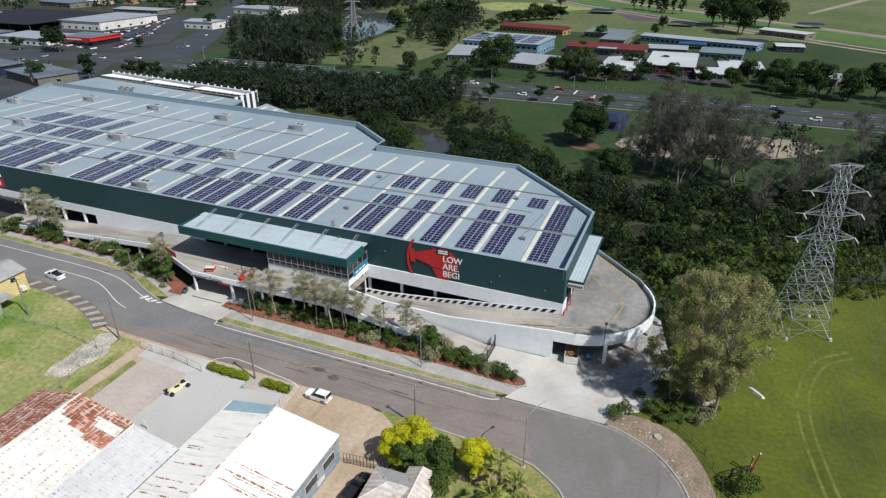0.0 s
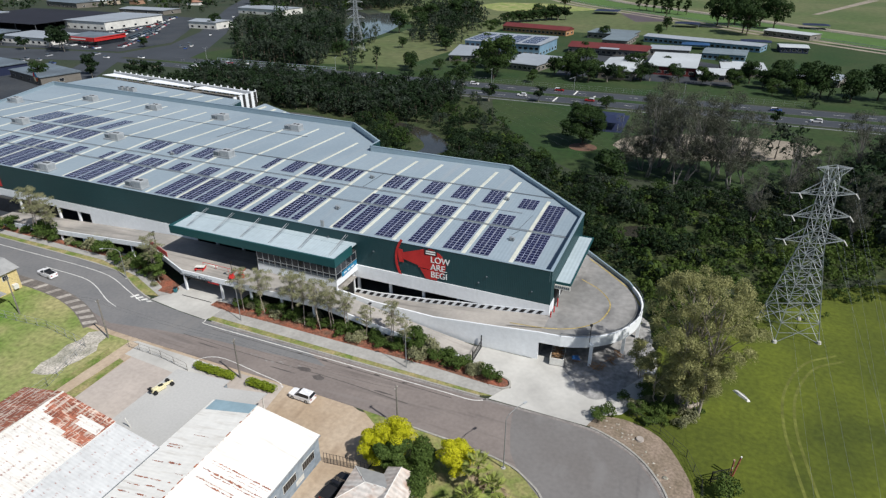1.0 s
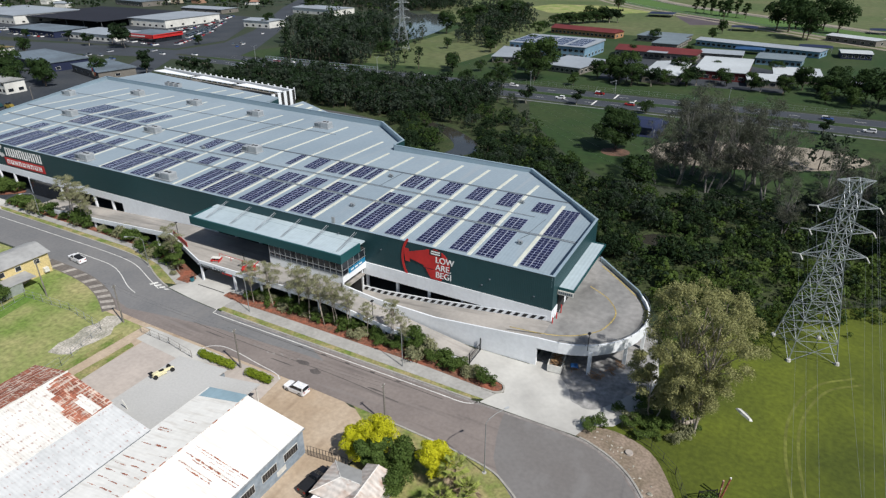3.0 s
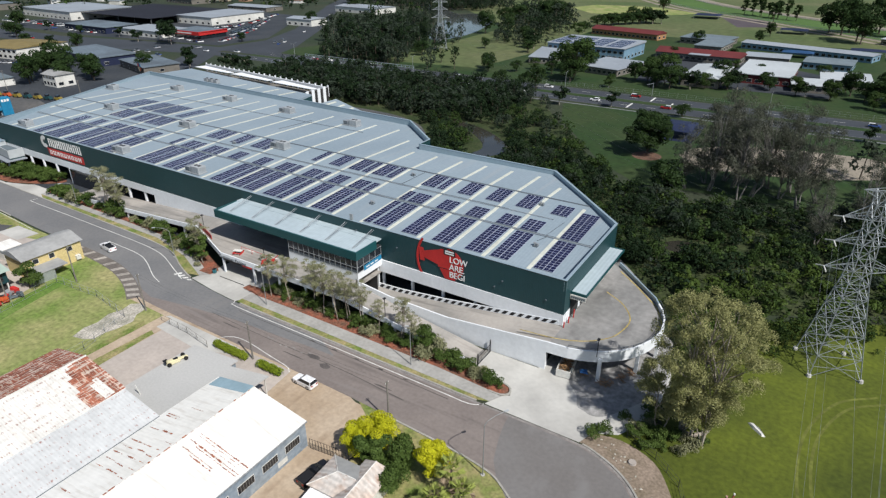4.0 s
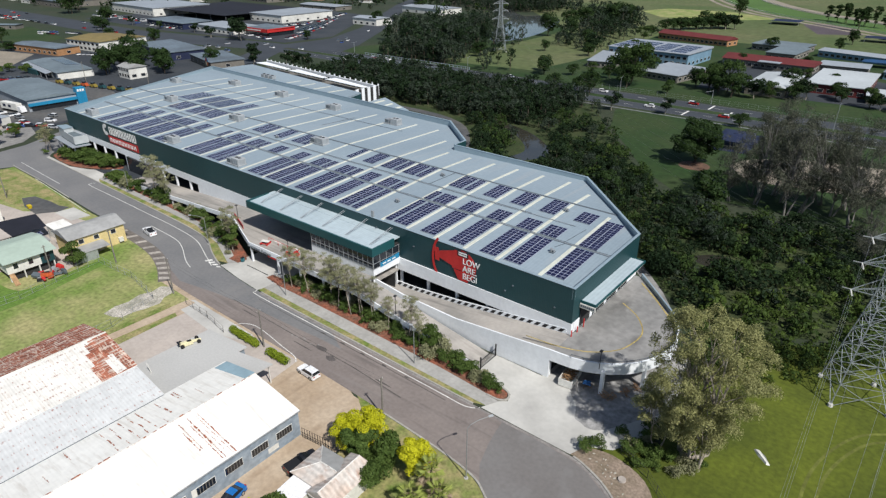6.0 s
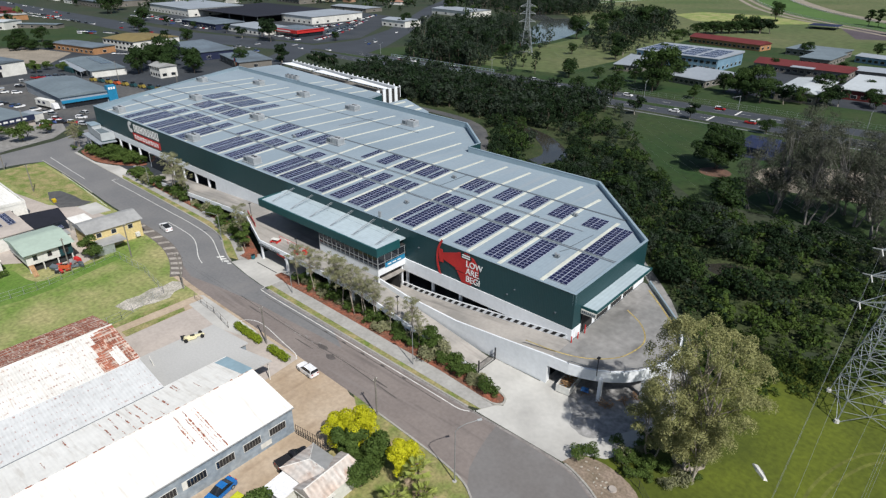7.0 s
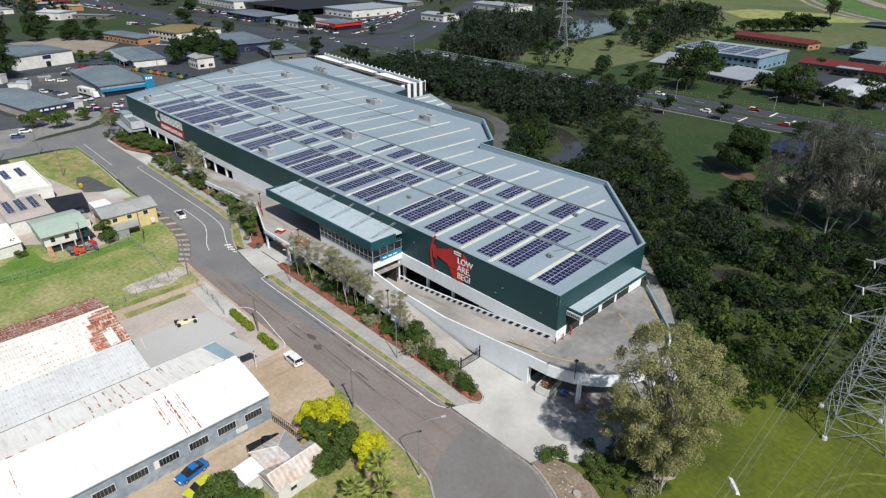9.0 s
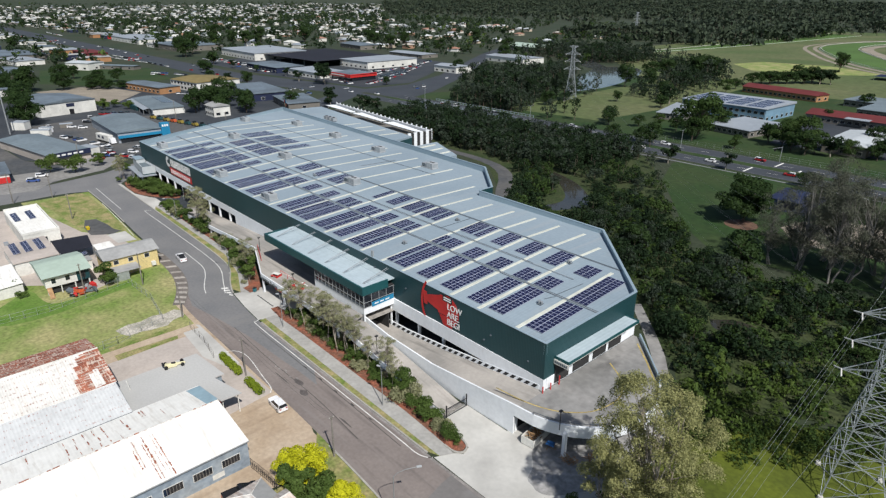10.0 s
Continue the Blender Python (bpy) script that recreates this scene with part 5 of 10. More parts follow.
for k in range(9):
    x = -7.6 + 1.95 * k
    g = Geo().box(x, x + 0.36, -0.16, -0.1, -2.2, -0.9).box(x + 0.95, x + 1.3, -0.16, -0.1, -2.2, -0.9)
    g.box(x + 0.36, x + 0.95, -0.16, -0.1, (-1.25, -2.2, -1.7)[k % 3], (-0.9, -1.85, -1.35)[k % 3])
    part("white_bar", g, M_LETTER, brand, "white sign letter shape")

# entrance porch at the far end
porch = thing("entrance_porch", "white flat-roofed entrance porch on slim columns", "porch", (-190, -2.5, 0))
# porch roof and box take a greyer white to paint the shade on them
part("roof", Geo().prism([(-14, 0.3), (2.7, -1.7), (3.2, 2.8), (-13, 2.9)], 4.6, 6.6), M_HALLROOF, porch)
part("roof_well", Geo().prism([(-7.2, 0.1), (2.3, -1.2), (2.8, 2.5), (-7.2, 2.6)], 6.6, 6.65), M_ZINC, porch, "grey roof well")
for a, b in (((-7.4, -0.5), (2.7, -1.7)), ((2.7, -1.7), (3.2, 2.7))):
    part("upstand", Geo().strip([a, b], 0.0, 0.25, 6.6, 7.3), M_HALLROOF, porch)
part("upper_box", Geo().prism([(-14, 0.3), (-7.6, -0.45), (-7.6, 2.8), (-13, 2.9)], 6.6, 8.0), M_HALLROOF, porch)
part("box_cap", Geo().prism([(-14.2, 0.1), (-7.4, -0.65), (-7.4, 2.8), (-13.2, 2.9)], 8.0, 8.15), M_CAP, porch, "pale blue metal cap")
part("eave", Geo().prism([(-15, -1.8), (3.8, -3.3), (4.6, 2.7), (-15, 2.8)], 3.9, 4.2), M_SCHOOLROOF, porch, "thin grey eave roof")
part("fascia_wall", Geo().prism([(-13, 0.4), (2.6, -1.5), (3.0, 2.6), (-12.6, 2.7)], 4.2, 4.6), M_GREEN, porch)
for x, y in ((2.1, -2.0), (-1.6, -2.4), (-7, -2.0), (-12, -1.3)):
    part("column", Geo().box(x - 0.22, x + 0.22, y - 0.22, y + 0.22, 0.05, 3.9), M_WHITE, porch, "white column")
part("glass_front", Geo().box(-13, 3, 2.2, 2.4, 0.1, 3.8), M_GLASS, porch)

# side canopy over the loading bays
side = thing("loading_canopy", "metal canopy with teal edge over the loading doors", "canopy", (1.2, 12.75, 9.0))
part("roof", Geo().box(-1.2, 1.6, -10.5, 10.6, 1.4, 1.55), M_CANOPY, side)
part("fascia", Geo().box(1.6, 1.75, -10.65, 10.75, 1.25, 1.75), M_TEAL, side)
for y in (-10.65, 10.6):
    part("fascia_end", Geo().box(-1.2, 1.6, y, y + 0.15, 1.22, 1.75), M_TEAL, side)
part("beam", Geo().box(1.4, 1.6, -10.5, 10.6, 0.95, 1.25), M_OFFWHITE, side, "cream steel beam")
part("sign_box", Geo().box(-1.2, 1.7, -10.8, -10.65, 0.35, 1.2), M_OFFWHITE, side, "cream sign box")
for k in range(7):
    part("sign_bar", Geo().box(-1.05 + 0.38 * k, -0.78 + 0.38 * k, -10.83, -10.8, 0.55, 1.0), M_WAREROOF, side)
# flat near-black panels stand for the shade inside the open bays
for y0, y1 in ((0.8, 5.0), (5.8, 10.0), (-5.2, -0.4), (-10.4, -6.4)):
    part("loading_door", Geo().box(-1.16, -1.1, y0, y1, -3.9, 0.4), M_DARK, side)
for x, y, h in ((0.35, -1.0, 1.3), (0.5, 0.9, 1.3), (0.6, 3.1, 1.8)):
    ob = thing("bollard", "red steel bollard at the corner of the loading doors", "bollard", (x, y, 4.9), group="red bollards")
    part("shaft", Geo().tube((0, 0, 0), (0, 0, h - 0.1), 0.11, n=8), M_RED, ob)
    part("cap", Geo().tube((0, 0, h - 0.1), (0, 0, h), 0.11, 0.05, 8), M_RED, ob)

# ---- decks, ramps and their walls ----
deck = thing("parking_deck", "raised concrete parking deck with white edge walls", "deck", (-60, -6, 0))


def slab(name, poly, zs, thick, mat, parent, off=(60, 6), label=""):
    top = [(x + off[0], y + off[1], z) for (x, y), z in zip(poly, zs)]
    return part(name, Geo().hull([(x, y, z - thick) for x, y, z in top], top), mat, parent, label)


D0 = 4.25
slab("deck_slab", [(-92, -6.8), (-75.6, -13.3), (-41, -13.3), (-41, 0.0), (-92, 0.0)], [D0] * 5, 0.4, M_DECK, deck, label="stained beige concrete deck")
slab("ramp_slab", [(-150, -6.4), (-92, -6.8), (-92, 0.0), (-150, 0.6)], [0.5, D0, D0, 0.5], 0.4, M_DECK, deck, label="beige concrete ramp")
slab("deck_fall", [(-61, -13.2), (-41.2, -13.2), (-41.2, -8.15), (-61, -8.15)], [D0 + 0.02, D0 + 0.02, 5.6, 5.6], 0.3, M_DECK, deck, label="sloping beige concrete deck")
slab("ramp_slab", [(-41, -13.3), (-11, -13.4), (-11, -8.6), (-41, -7.8)], [D0, 0.12, 0.12, D0], 0.35, M_DECK, deck, label="beige concrete ramp")


def edge_wall(name, line, tops, depth, w, parent, off, mat=M_WHITE, label="white rendered edge wall"):
    a, b = shifted(line, 0), shifted(line, w)
    for i in range(len(line) - 1):
        ring = [a[i], a[i + 1], b[i + 1], b[i]]
        t = [tops[i], tops[i + 1], tops[i + 1], tops[i]]
        part(name, Geo().hull([(p[0] + off[0], p[1] + off[1], max(z - depth, 0.02)) for p, z in zip(ring, t)], [(p[0] + off[0], p[1] + off[1], z) for p, z in zip(ring, t)]), mat, parent, label)


edge_wall("edge_wall", [(-150, -6.6), (-120, -6.8), (-92, -7.0), (-75.7, -13.5), (-41, -13.5), (-26, -13.5), (-11, -13.6)], [1.1, 3.0, 4.95, 4.95, 4.95, 2.7, 0.9], 1.15, 0.25, deck, (60, 6))
for x in (-75.3, -65.6, -58, -50.5, -43, -35.5, -28):
    part("column", Geo().box(x + 59.8, x + 60.2, -7.4, -7.0, 0.05, 4.0 if x < -41 else 4.0 - (x + 41) * 0.138), M_WHITE, deck, "white concrete column")
for x in (-138, -130, -122, -114, -106, -98):
    part("column", Geo().box(x + 59.8, x + 60.2, -0.6, -0.2, 0.05, 0.4 + (x + 150) * 0.064), M_WHITE, deck)
# near-black sheet added for the deep shade under the deck
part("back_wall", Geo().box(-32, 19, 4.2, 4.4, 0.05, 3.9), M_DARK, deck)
for k in range(3):
    part("bay_line", Geo().box(-13 + 7 * k, -10.4 + 7 * k, -2.6 + 0.4 * k, -2.3 + 0.4 * k, D0, D0 + 0.006), M_LINE, deck)
tagged(lettering("letters", "Customer Parking", 60 - 76.2, 3.85, 0.98, deck, M_WAREROOF, -7.57, 1.2), "grey car park lettering")
part("clearance_bar", Geo().box(-15.0, -9.5, -7.5, -7.43, 3.35, 3.7), M_BLACK, deck)
part("clearance_bar", Geo().box(-8.8, -6.0, -7.5, -7.43, 3.35, 3.7), M_RED, deck)

ramp = thing("curved_ramp", "white-walled curved concrete ramp round the loading corner", "ramp", (0, 0, 0))
ARC = [(1.5 + 14.2 * math.cos(a), 6.5 + 14.2 * math.sin(a)) for a in [radians(-90 + 9.0 * k) for k in range(15)]]
INNER = [(1.5 + 14.0 * math.cos(a), 6.5 + 14.0 * math.sin(a)) for a in [radians(-90 + 9.0 * k) for k in range(15)]]
slab("ramp_slab", [(0.1, -7.5)] + INNER + [(12.0, 16.4), (1.5, 27.2), (0.1, 27.2)], [4.9] * (len(ARC) + 4), 0.45, M_LOOP, ramp, (0, 0), "stained grey concrete ramp deck")
DOWN = [(-62, 0.08), (-46, 0.10), (-36, 0.5), (-25, 1.6), (-13, 3.2), (0.1, 4.9)]


def down(x):
    for (x0, z0), (x1, z1) in zip(DOWN, DOWN[1:]):
        if x <= x1:
            return z0 + (z1 - z0) * (x - x0) / (x1 - x0)
    return 4.9


for (x0, z0), (x1, z1) in zip(DOWN, DOWN[1:]):
    slab("ramp_slab", [(x0, -7.5), (x1, -7.5), (x1, -0.4), (x0, -0.4)], [z0, z1, z1, z0], 0.06 + 0.3 * (z0 > 0.4), M_DECK, ramp, (0, 0), "stained beige concrete ramp")
outer = [(-41, -7.9), (-33, -7.9), (-20, -7.9), (-8, -7.9), (0, -7.8)] + ARC
edge_wall("ramp_wall", outer[:5], [5.2, 4.2, 3.9, 5.0, 5.75], 9, 0.3, ramp, (0, 0))
edge_wall("ramp_wall", outer[4:], [5.75] * (len(outer) - 4), 2.1, 0.3, ramp, (0, 0), label="white curved edge wall")
edge_wall("ramp_wall", [ARC[-1], (12.0, 16.6), (1.6, 27.4)], [5.75, 5.75, 5.75], 2.1, 0.3, ramp, (0, 0), M_CAP)
g = Geo()
for p, q in zip(outer[6:], outer[7:]):
    g.tube((*p, 6.35), (*q, 6.35), 0.05, n=4)
    g.tube((*p, 5.7), (*p, 6.35), 0.04, n=4)
part("guard_rail", g, M_WAREROOF, ramp, "dark steel guard rail")
for x, y in ((-0.4, -6.9), (8.9, -6.0), (13.6, -0.1), (15.4, 5.9), (6, 2), (4, 12)):
    part("column", Geo().box(x - 0.28, x + 0.28, y - 0.28, y + 0.28, 0.05, 4.5), M_WHITE, ramp, "white concrete column")
yl = rounded([(-6, -5.6), (0, -4.9), (4.3, -3.4), (7.4, -0.9), (9.2, 2.2), (9.7, 7.6), (7, 12.2), (2.7, 15.3)], 5)
part("lane_line", Geo().sheet(shifted(yl, -0.12) + shifted(yl, 0.12)[::-1], 4.906), M_YELLOWLINE, ramp, "worn yellow lane line")
# the hazard-striped wall along the ramp: alternate blocks
for (x0, z0), (x1, z1) in zip(DOWN[1:], DOWN[2:]):
    x1 = min(x1, -0.9)
    z1 = down(x1)
    part("hazard_wall", Geo().hull([(x0, -0.50, z0), (x1, -0.50, z1), (x1, -0.26, z1), (x0, -0.26, z0)], [(x0, -0.50, z0 + 0.95), (x1, -0.50, z1 + 0.95), (x1, -0.26, z1 + 0.95), (x0, -0.26, z0 + 0.95)]), M_WHITE, ramp, "white barrier wall with black hazard bars")
for k in range(26):
    x, w = -1.4 - 1.62 * k, 0.86
    za, zb = down(x - w) + 0.08, down(x) + 0.08
    part("hazard_block", Geo().hull([(x - w - 0.34, -0.53, za), (x - 0.34, -0.53, zb), (x - 0.34, -0.49, zb), (x - w - 0.34, -0.49, za)],
                                    [(x - w + 0.30, -0.53, za + 0.78), (x + 0.30, -0.53, zb + 0.78), (x + 0.30, -0.49, zb + 0.78), (x - w + 0.30, -0.49, za + 0.78)]), M_BLACK, ramp)
part("wall_line", Geo().sheet(shifted([(15.2, 9.0), (12.6, 14.6), (7.0, 20.6), (2.4, 25.0)], -0.15) + shifted([(15.2, 9.0), (12.6, 14.6), (7.0, 20.6), (2.4, 25.0)], 0.15)[::-1], 4.91), M_YELLOWLINE, ramp, "worn yellow edge line")
gate = thing("steel_gate", "dark steel gate across the lower ramp, standing closed", "gate", (-10.2, -13.2, 0.1))
for x, y in ((0, 0), (-0.2, 4.9)):
    part("gate_post", Geo().box(x - 0.09, x + 0.09, y - 0.09, y + 0.09, 0, 2.5), M_BLACK, gate)
part("gate_rail", Geo().box(-0.04, 0.04, 0.1, 4.75, 1.75, 1.85).box(-0.04, 0.04, 0.1, 4.75, 0.2, 0.3), M_BLACK, gate)
for k in range(18):
    part("gate_bar", Geo().box(-0.02, 0.02, 0.3 + 0.25 * k, 0.33 + 0.25 * k, 0.25, 1.8), M_BLACK, gate)
fence = thing("ramp_fence", "low dark steel fence beside the ramp", "fence", (-18, -13.6, 0.1))
part("rail", Geo().tube((-6, 0.2, 1.9), (7.6, 0.0, 1.2), 0.05, n=4).tube((-6, 0.2, 1.2), (7.6, 0.0, 0.4), 0.05, n=4), M_BLACK, fence)
for k in range(10):
    part("fence_post", Geo().box(-6 + 1.5 * k, -5.93 + 1.5 * k, 0.05, 0.15, 0, 1.9 - 0.07 * k), M_BLACK, fence)


# ---- things on the roof ----
def panel_geo():
    """A framed pair of modules, 2 m across, two blocks of cells each."""
    g = Geo().box(-1.0, 1.0, -0.49, 0.49, 0, 0.05)
    g.slot = 1
    for x0, x1 in ((-0.95, -0.035), (0.035, 0.95)):
        for y0, y1 in ((-0.45, 0.45),):
            g.add([(x0, y0, 0.054), (x1, y0, 0.054), (x1, y1, 0.054), (x0, y1, 0.054)], [(0, 1, 2, 3)])
    return g


PANEL = []


def solar_array(x0, blocks, y0, y1):
    """blocks: how many columns of panels stand in each block, from the west; a walkway lies between blocks."""
    rows = round((y1 - y0) / 1.0)
    ym = (y0 + y1) / 2
    slope = math.degrees(math.atan2(RIDGE_Z - EAVE, RIDGE_Y)) if ym < RIDGE_Y else -1.0
    ob = thing("solar_array", "block of dark blue solar panels on the roof", "solar panels", (x0, y0, roof_z(y0) + 0.12), group="solar panels on the warehouse roof")
    x = 0.0
    for n in blocks:
        for c in range(n):
            for r in range(rows):
                m = pose(x + 0.99, 0.5 + r * 1.0, math.tan(radians(slope)) * (0.5 + r * 1.0), slope, 0, 0) @ Matrix.Diagonal((0.97, 1, 1, 1))
                if PANEL:
                    again("panel", PANEL[0], ob, m)
                else:
                    p = part("panel", panel_geo(), [M_PANELF, M_PANEL], ob)
                    p.matrix_basis = m
                    PANEL.append(p)
            x += 2.02
        x += 0.55


R1, R2, R3, R4 = (4.3, 16.2), (17.5, 22.8), (26.9, 34.2), (36.6, 48.0)
solar_array(-8.55, (2,), *R1)
solar_array(-8.75, (2,), 17.4, 30.6)
solar_array(-17.75, (2,), *R1)
solar_array(-17.75, (2,), 17.5, 22.8)
solar_array(-15.0, (2,), 26.9, 32.2)
# columns of panels in the bay west of each skylight, row by row: w wide pair, n narrow single, - walkway only
BAYS = [
    (R1, {1: "w", 2: "w", 3: "w", 4: "nw", 6: "wn", 7: "w", 8: "wn", 9: "ww", 10: "wn", 12: "wn", 13: "ww", 15: "wn", 16: "ww", 17: "wn", 18: "ww", 19: "w"}),
    (R2, {1: "w", 2: "w", 3: "w", 4: "nw", 6: "wn", 7: "w", 8: "wn", 9: "wn", 10: "w", 11: "w", 12: "wn", 13: "wn", 14: "n", 15: "w", 16: "ww", 17: "wn", 18: "w", 19: "w"}),
    (R3, {1: "w", 2: "w", 3: "w", 4: "wn", 6: "wn", 7: "wn", 8: "w", 9: "n", 11: "wn", 12: "w", 13: "wn", 16: "ww", 17: "wn", 18: "ww"}),
    (R4, {16: "w", 17: "ww", 18: "wn", 19: "ww"}),
]
for rng, bays in BAYS:
    for k, code in bays.items():
        blocks = tuple(2 if c == "w" else 1 for c in code)
        wide = 2.02 * sum(blocks) + 0.55 * (len(blocks) - 1)
        solar_array(STRIPS[k] - 0.55 - wide - (1.4 if code == "w" and k > 6 else 0), blocks, *rng)


def ac_unit(x, y, turn=0):
    ob = thing("rooftop_air_conditioner", "pale grey rooftop air conditioner with a duct hood", "air conditioner", (x, y, roof_z(min(y, 72)) + 0.02), turn, "air conditioners on the warehouse roof")
    ob.scale = (1.05, 1.05, 0.92)
    part("plinth", Geo().box(-2.9, 2.9, -1.4, 1.4, 0, 0.25), M_STEEL, ob)
    part("cabinet", Geo().box(-0.3, 2.7, -1.15, 1.15, 0.25, 2.15), M_PALEUNIT, ob, "pale grey cabinet")
    part("fan", Geo().tube((0.6, 0, 2.15), (0.6, 0, 2.25), 0.45, n=10), M_BLACK, ob)
    part("fan", Geo().tube((1.8, 0, 2.15), (1.8, 0, 2.25), 0.45, n=10), M_BLACK, ob)
    part("coil_grille", Geo().box(2.7, 2.74, -1.0, 1.0, 0.5, 1.9), M_STEEL, ob)
    for k in range(3):
        part("grille", Geo().box(0.0 + 0.9 * k, 0.6 + 0.9 * k, -1.19, -1.15, 0.5, 1.9), M_STEEL, ob)
    part("duct", Geo().box(-0.9, -0.3, -0.8, 0.8, 0.35, 1.2), M_STEEL, ob, "galvanised duct")
    part("cooler", Geo().box(-2.7, -0.9, -0.95, 0.95, 0.25, 1.6), M_STEEL, ob, "grey louvred cooler box")
    for k in range(3):
        part("louvre", Geo().box(-2.74, -2.7, -0.8, 0.8, 0.45 + 0.38 * k, 0.7 + 0.38 * k), M_BLACK, ob)
        part("louvre", Geo().box(-2.5, -1.1, -1.0, -0.95, 0.45 + 0.38 * k, 0.7 + 0.38 * k), M_WAREROOF, ob)


for x, y in ((-217, 51.8), (-193.9, 65.1), (-161, 63.8), (-129.4, 62.0), (-98.9, 60.7), (-185.8, 32.0), (-142.6, 31.0), (-100.4, 30.4), (-194.1, 6.5), (-140.2, 6.1), (-106.8, 5.9)):
    ac_unit(x, y)
ob = thing("rooftop_plant", "small grey plant units on the rear roof", "air conditioner", (-196, 84, 12.6))
for k in range(3):
    part("unit", Geo().box(-4 + 3 * k, -2 + 3 * k, -1, 1, 0, 1.6), M_STEEL, ob)
    part("unit_fan", Geo().tube((-3 + 3 * k, 0, 1.6), (-3 + 3 * k, 0, 1.75), 0.6, n=10), M_BLACK, ob)
for x, y in ((-18.4, 30.2), (-54.1, 31.0), (-11.6, 12.2), (-52.8, 12.5), (-115.5, 26.6)):
    ob = thing("roof_vent", "small galvanised roof vent", "vent", (x, y, roof_z(y)), group="roof vents")
    part("curb", Geo().box(-0.5, 0.5, -0.5, 0.5, 0, 0.15), M_WAREROOF, ob)
    part("cowl", Geo().tube((-0.25, 0, 0.15), (-0.25, 0, 0.75), 0.2, 0.32, 8), M_STEEL, ob)
    part("cowl", Geo().tube((0.3, 0.1, 0.15), (0.3, 0.1, 0.6), 0.2, 0.28, 8), M_STEEL, ob)


# ---- buildings across the street ----
def gable_roof(parent, x0, xr, x1, y0, y1, ze, zr, mats, name="roof_slope", over=0.25, thick=0.12):
    """Two roof slopes with the ridge along y at xr. mats: west slope, east slope."""
    for (a, za), (b, zb), mat in (((x0 - over, ze), (xr, zr), mats[0]), ((xr, zr), (x1 + over, ze), mats[1])):
        part(name, Geo().hull([(a, y0, za - thick), (b, y0, zb - thick), (b, y1, zb - thick), (a, y1, za - thick)], [(a, y0, za), (b, y0, zb), (b, y1, zb), (a, y1, za)]), mat, parent)


def window(parent, x, y, z, w, h, face, mat=None, name="window", bars=0):
    """A framed window on a wall that faces 'e', 'w', 's' or 'n'; x, y: the wall's plane and the middle."""
    d = {"e": (1, 0), "w": (-1, 0), "s": (0, -1), "n": (0, 1)}[face]

    def slab_(u0, u1, v0, v1, t):
        if d[0]:
            return Geo().box(min(x, x + d[0] * t), max(x, x + d[0] * t), y + u0, y + u1, z + v0, z + v1)
        return Geo().box(x + u0, x + u1, min(y, y + d[1] * t), max(y, y + d[1] * t), z + v0, z + v1)
    f = part(name, slab_(-w / 2 - 0.08, w / 2 + 0.08, -0.08, h + 0.08, 0.05), M_OFFWHITE, parent)
    part("pane", slab_(-w / 2, w / 2, 0, h, 0.07), mat or M_GLASS, f)
    for k in range(bars):
        u = -w / 2 + w * (k + 1) / (bars + 1)
        part("bar", slab_(u - 0.04, u + 0.04, 0, h, 0.09), M_TAN, f)
    return f


shed = thing("white_shed", "long white-roofed workshop with rust streaks and blue-grey walls", "shed", (-32, -66, 0))
part("wall_east", Geo().box(9.6, 9.8, -30, 23, 0, 4.6), M_BLUEWALL, shed, "weathered blue-grey wall")
part("wall_front", Geo().hull([(-8.6, 22.8, 0), (9.6, 22.8, 0), (9.6, 23.0, 0), (-8.6, 23.0, 0)], [(-8.6, 22.8, 4.5), (9.6, 22.8, 4.5), (9.6, 23.0, 4.5), (-8.6, 23.0, 4.5)]), M_BLUEWALL, shed, "weathered blue-grey wall")
part("gable", Geo().add([(-8.6, 22.9, 4.5), (9.6, 22.9, 4.5), (-0.3, 22.9, 6.25)], [(0, 1, 2), (2, 1, 0)]), M_BLUEWALL, shed)
gable_roof(shed, -8.8, -0.3, 9.8, -30, 23.2, 4.7, 6.4, (M_SHEDWHITE, M_SHEDWHITE), over=0.2)
part("ridge_cap", Geo().tube((-0.3, -30, 6.42), (-0.3, 23.2, 6.42), 0.12, n=5), M_OLDROOF, shed, "streaked ridge capping")
part("new_sheet", Geo().hull([(-8.6, 21.0, 4.78), (-0.6, 21.4, 6.38), (-0.6, 23.3, 6.38), (-8.6, 23.3, 4.78)], [(-8.6, 21.0, 4.8), (-0.6, 21.4, 6.4), (-0.6, 23.3, 6.4), (-8.6, 23.3, 4.8)]), M_NEWSHEET, shed, "replaced blue-grey roof sheet")
part("front_door", Geo().box(-5.2, -3.3, 23.0, 23.06, 0.1, 2.6), M_RED, shed, "red painted door")
part("gutter", Geo().box(9.95, 10.12, -30, 23.2, 4.5, 4.64), M_STEEL, shed)
rr = random.Random(11)
STREAKS = [(12.5, 0.7, 9.8, 0.16), (12.1, 0.9, 9.7, 0.08), (11.0, 0.5, 9.7, 0.24), (10.6, 2.0, 9.6, 0.12), (9.6, 0.7, 6.8, 0.13), (9.2, 2.4, 6.6, 0.22), (11.6, 4.0, 8.8, 0.06), (-9.0, 1.5, 6.5, 0.12), (-12.0, 2.0, 8.0, 0.16)]
for y in (7.5, 6.3, 5.0, 3.5, 2.1):
    STREAKS += [(y + rr.uniform(-0.15, 0.15), xa + rr.uniform(-0.3, 0.3), xb + rr.uniform(-0.3, 0.3), rr.uniform(0.14, 0.24)) for xa, xb in ((-8.0, -5.6), (-5.1, -2.9), (-2.2, -1.0))]
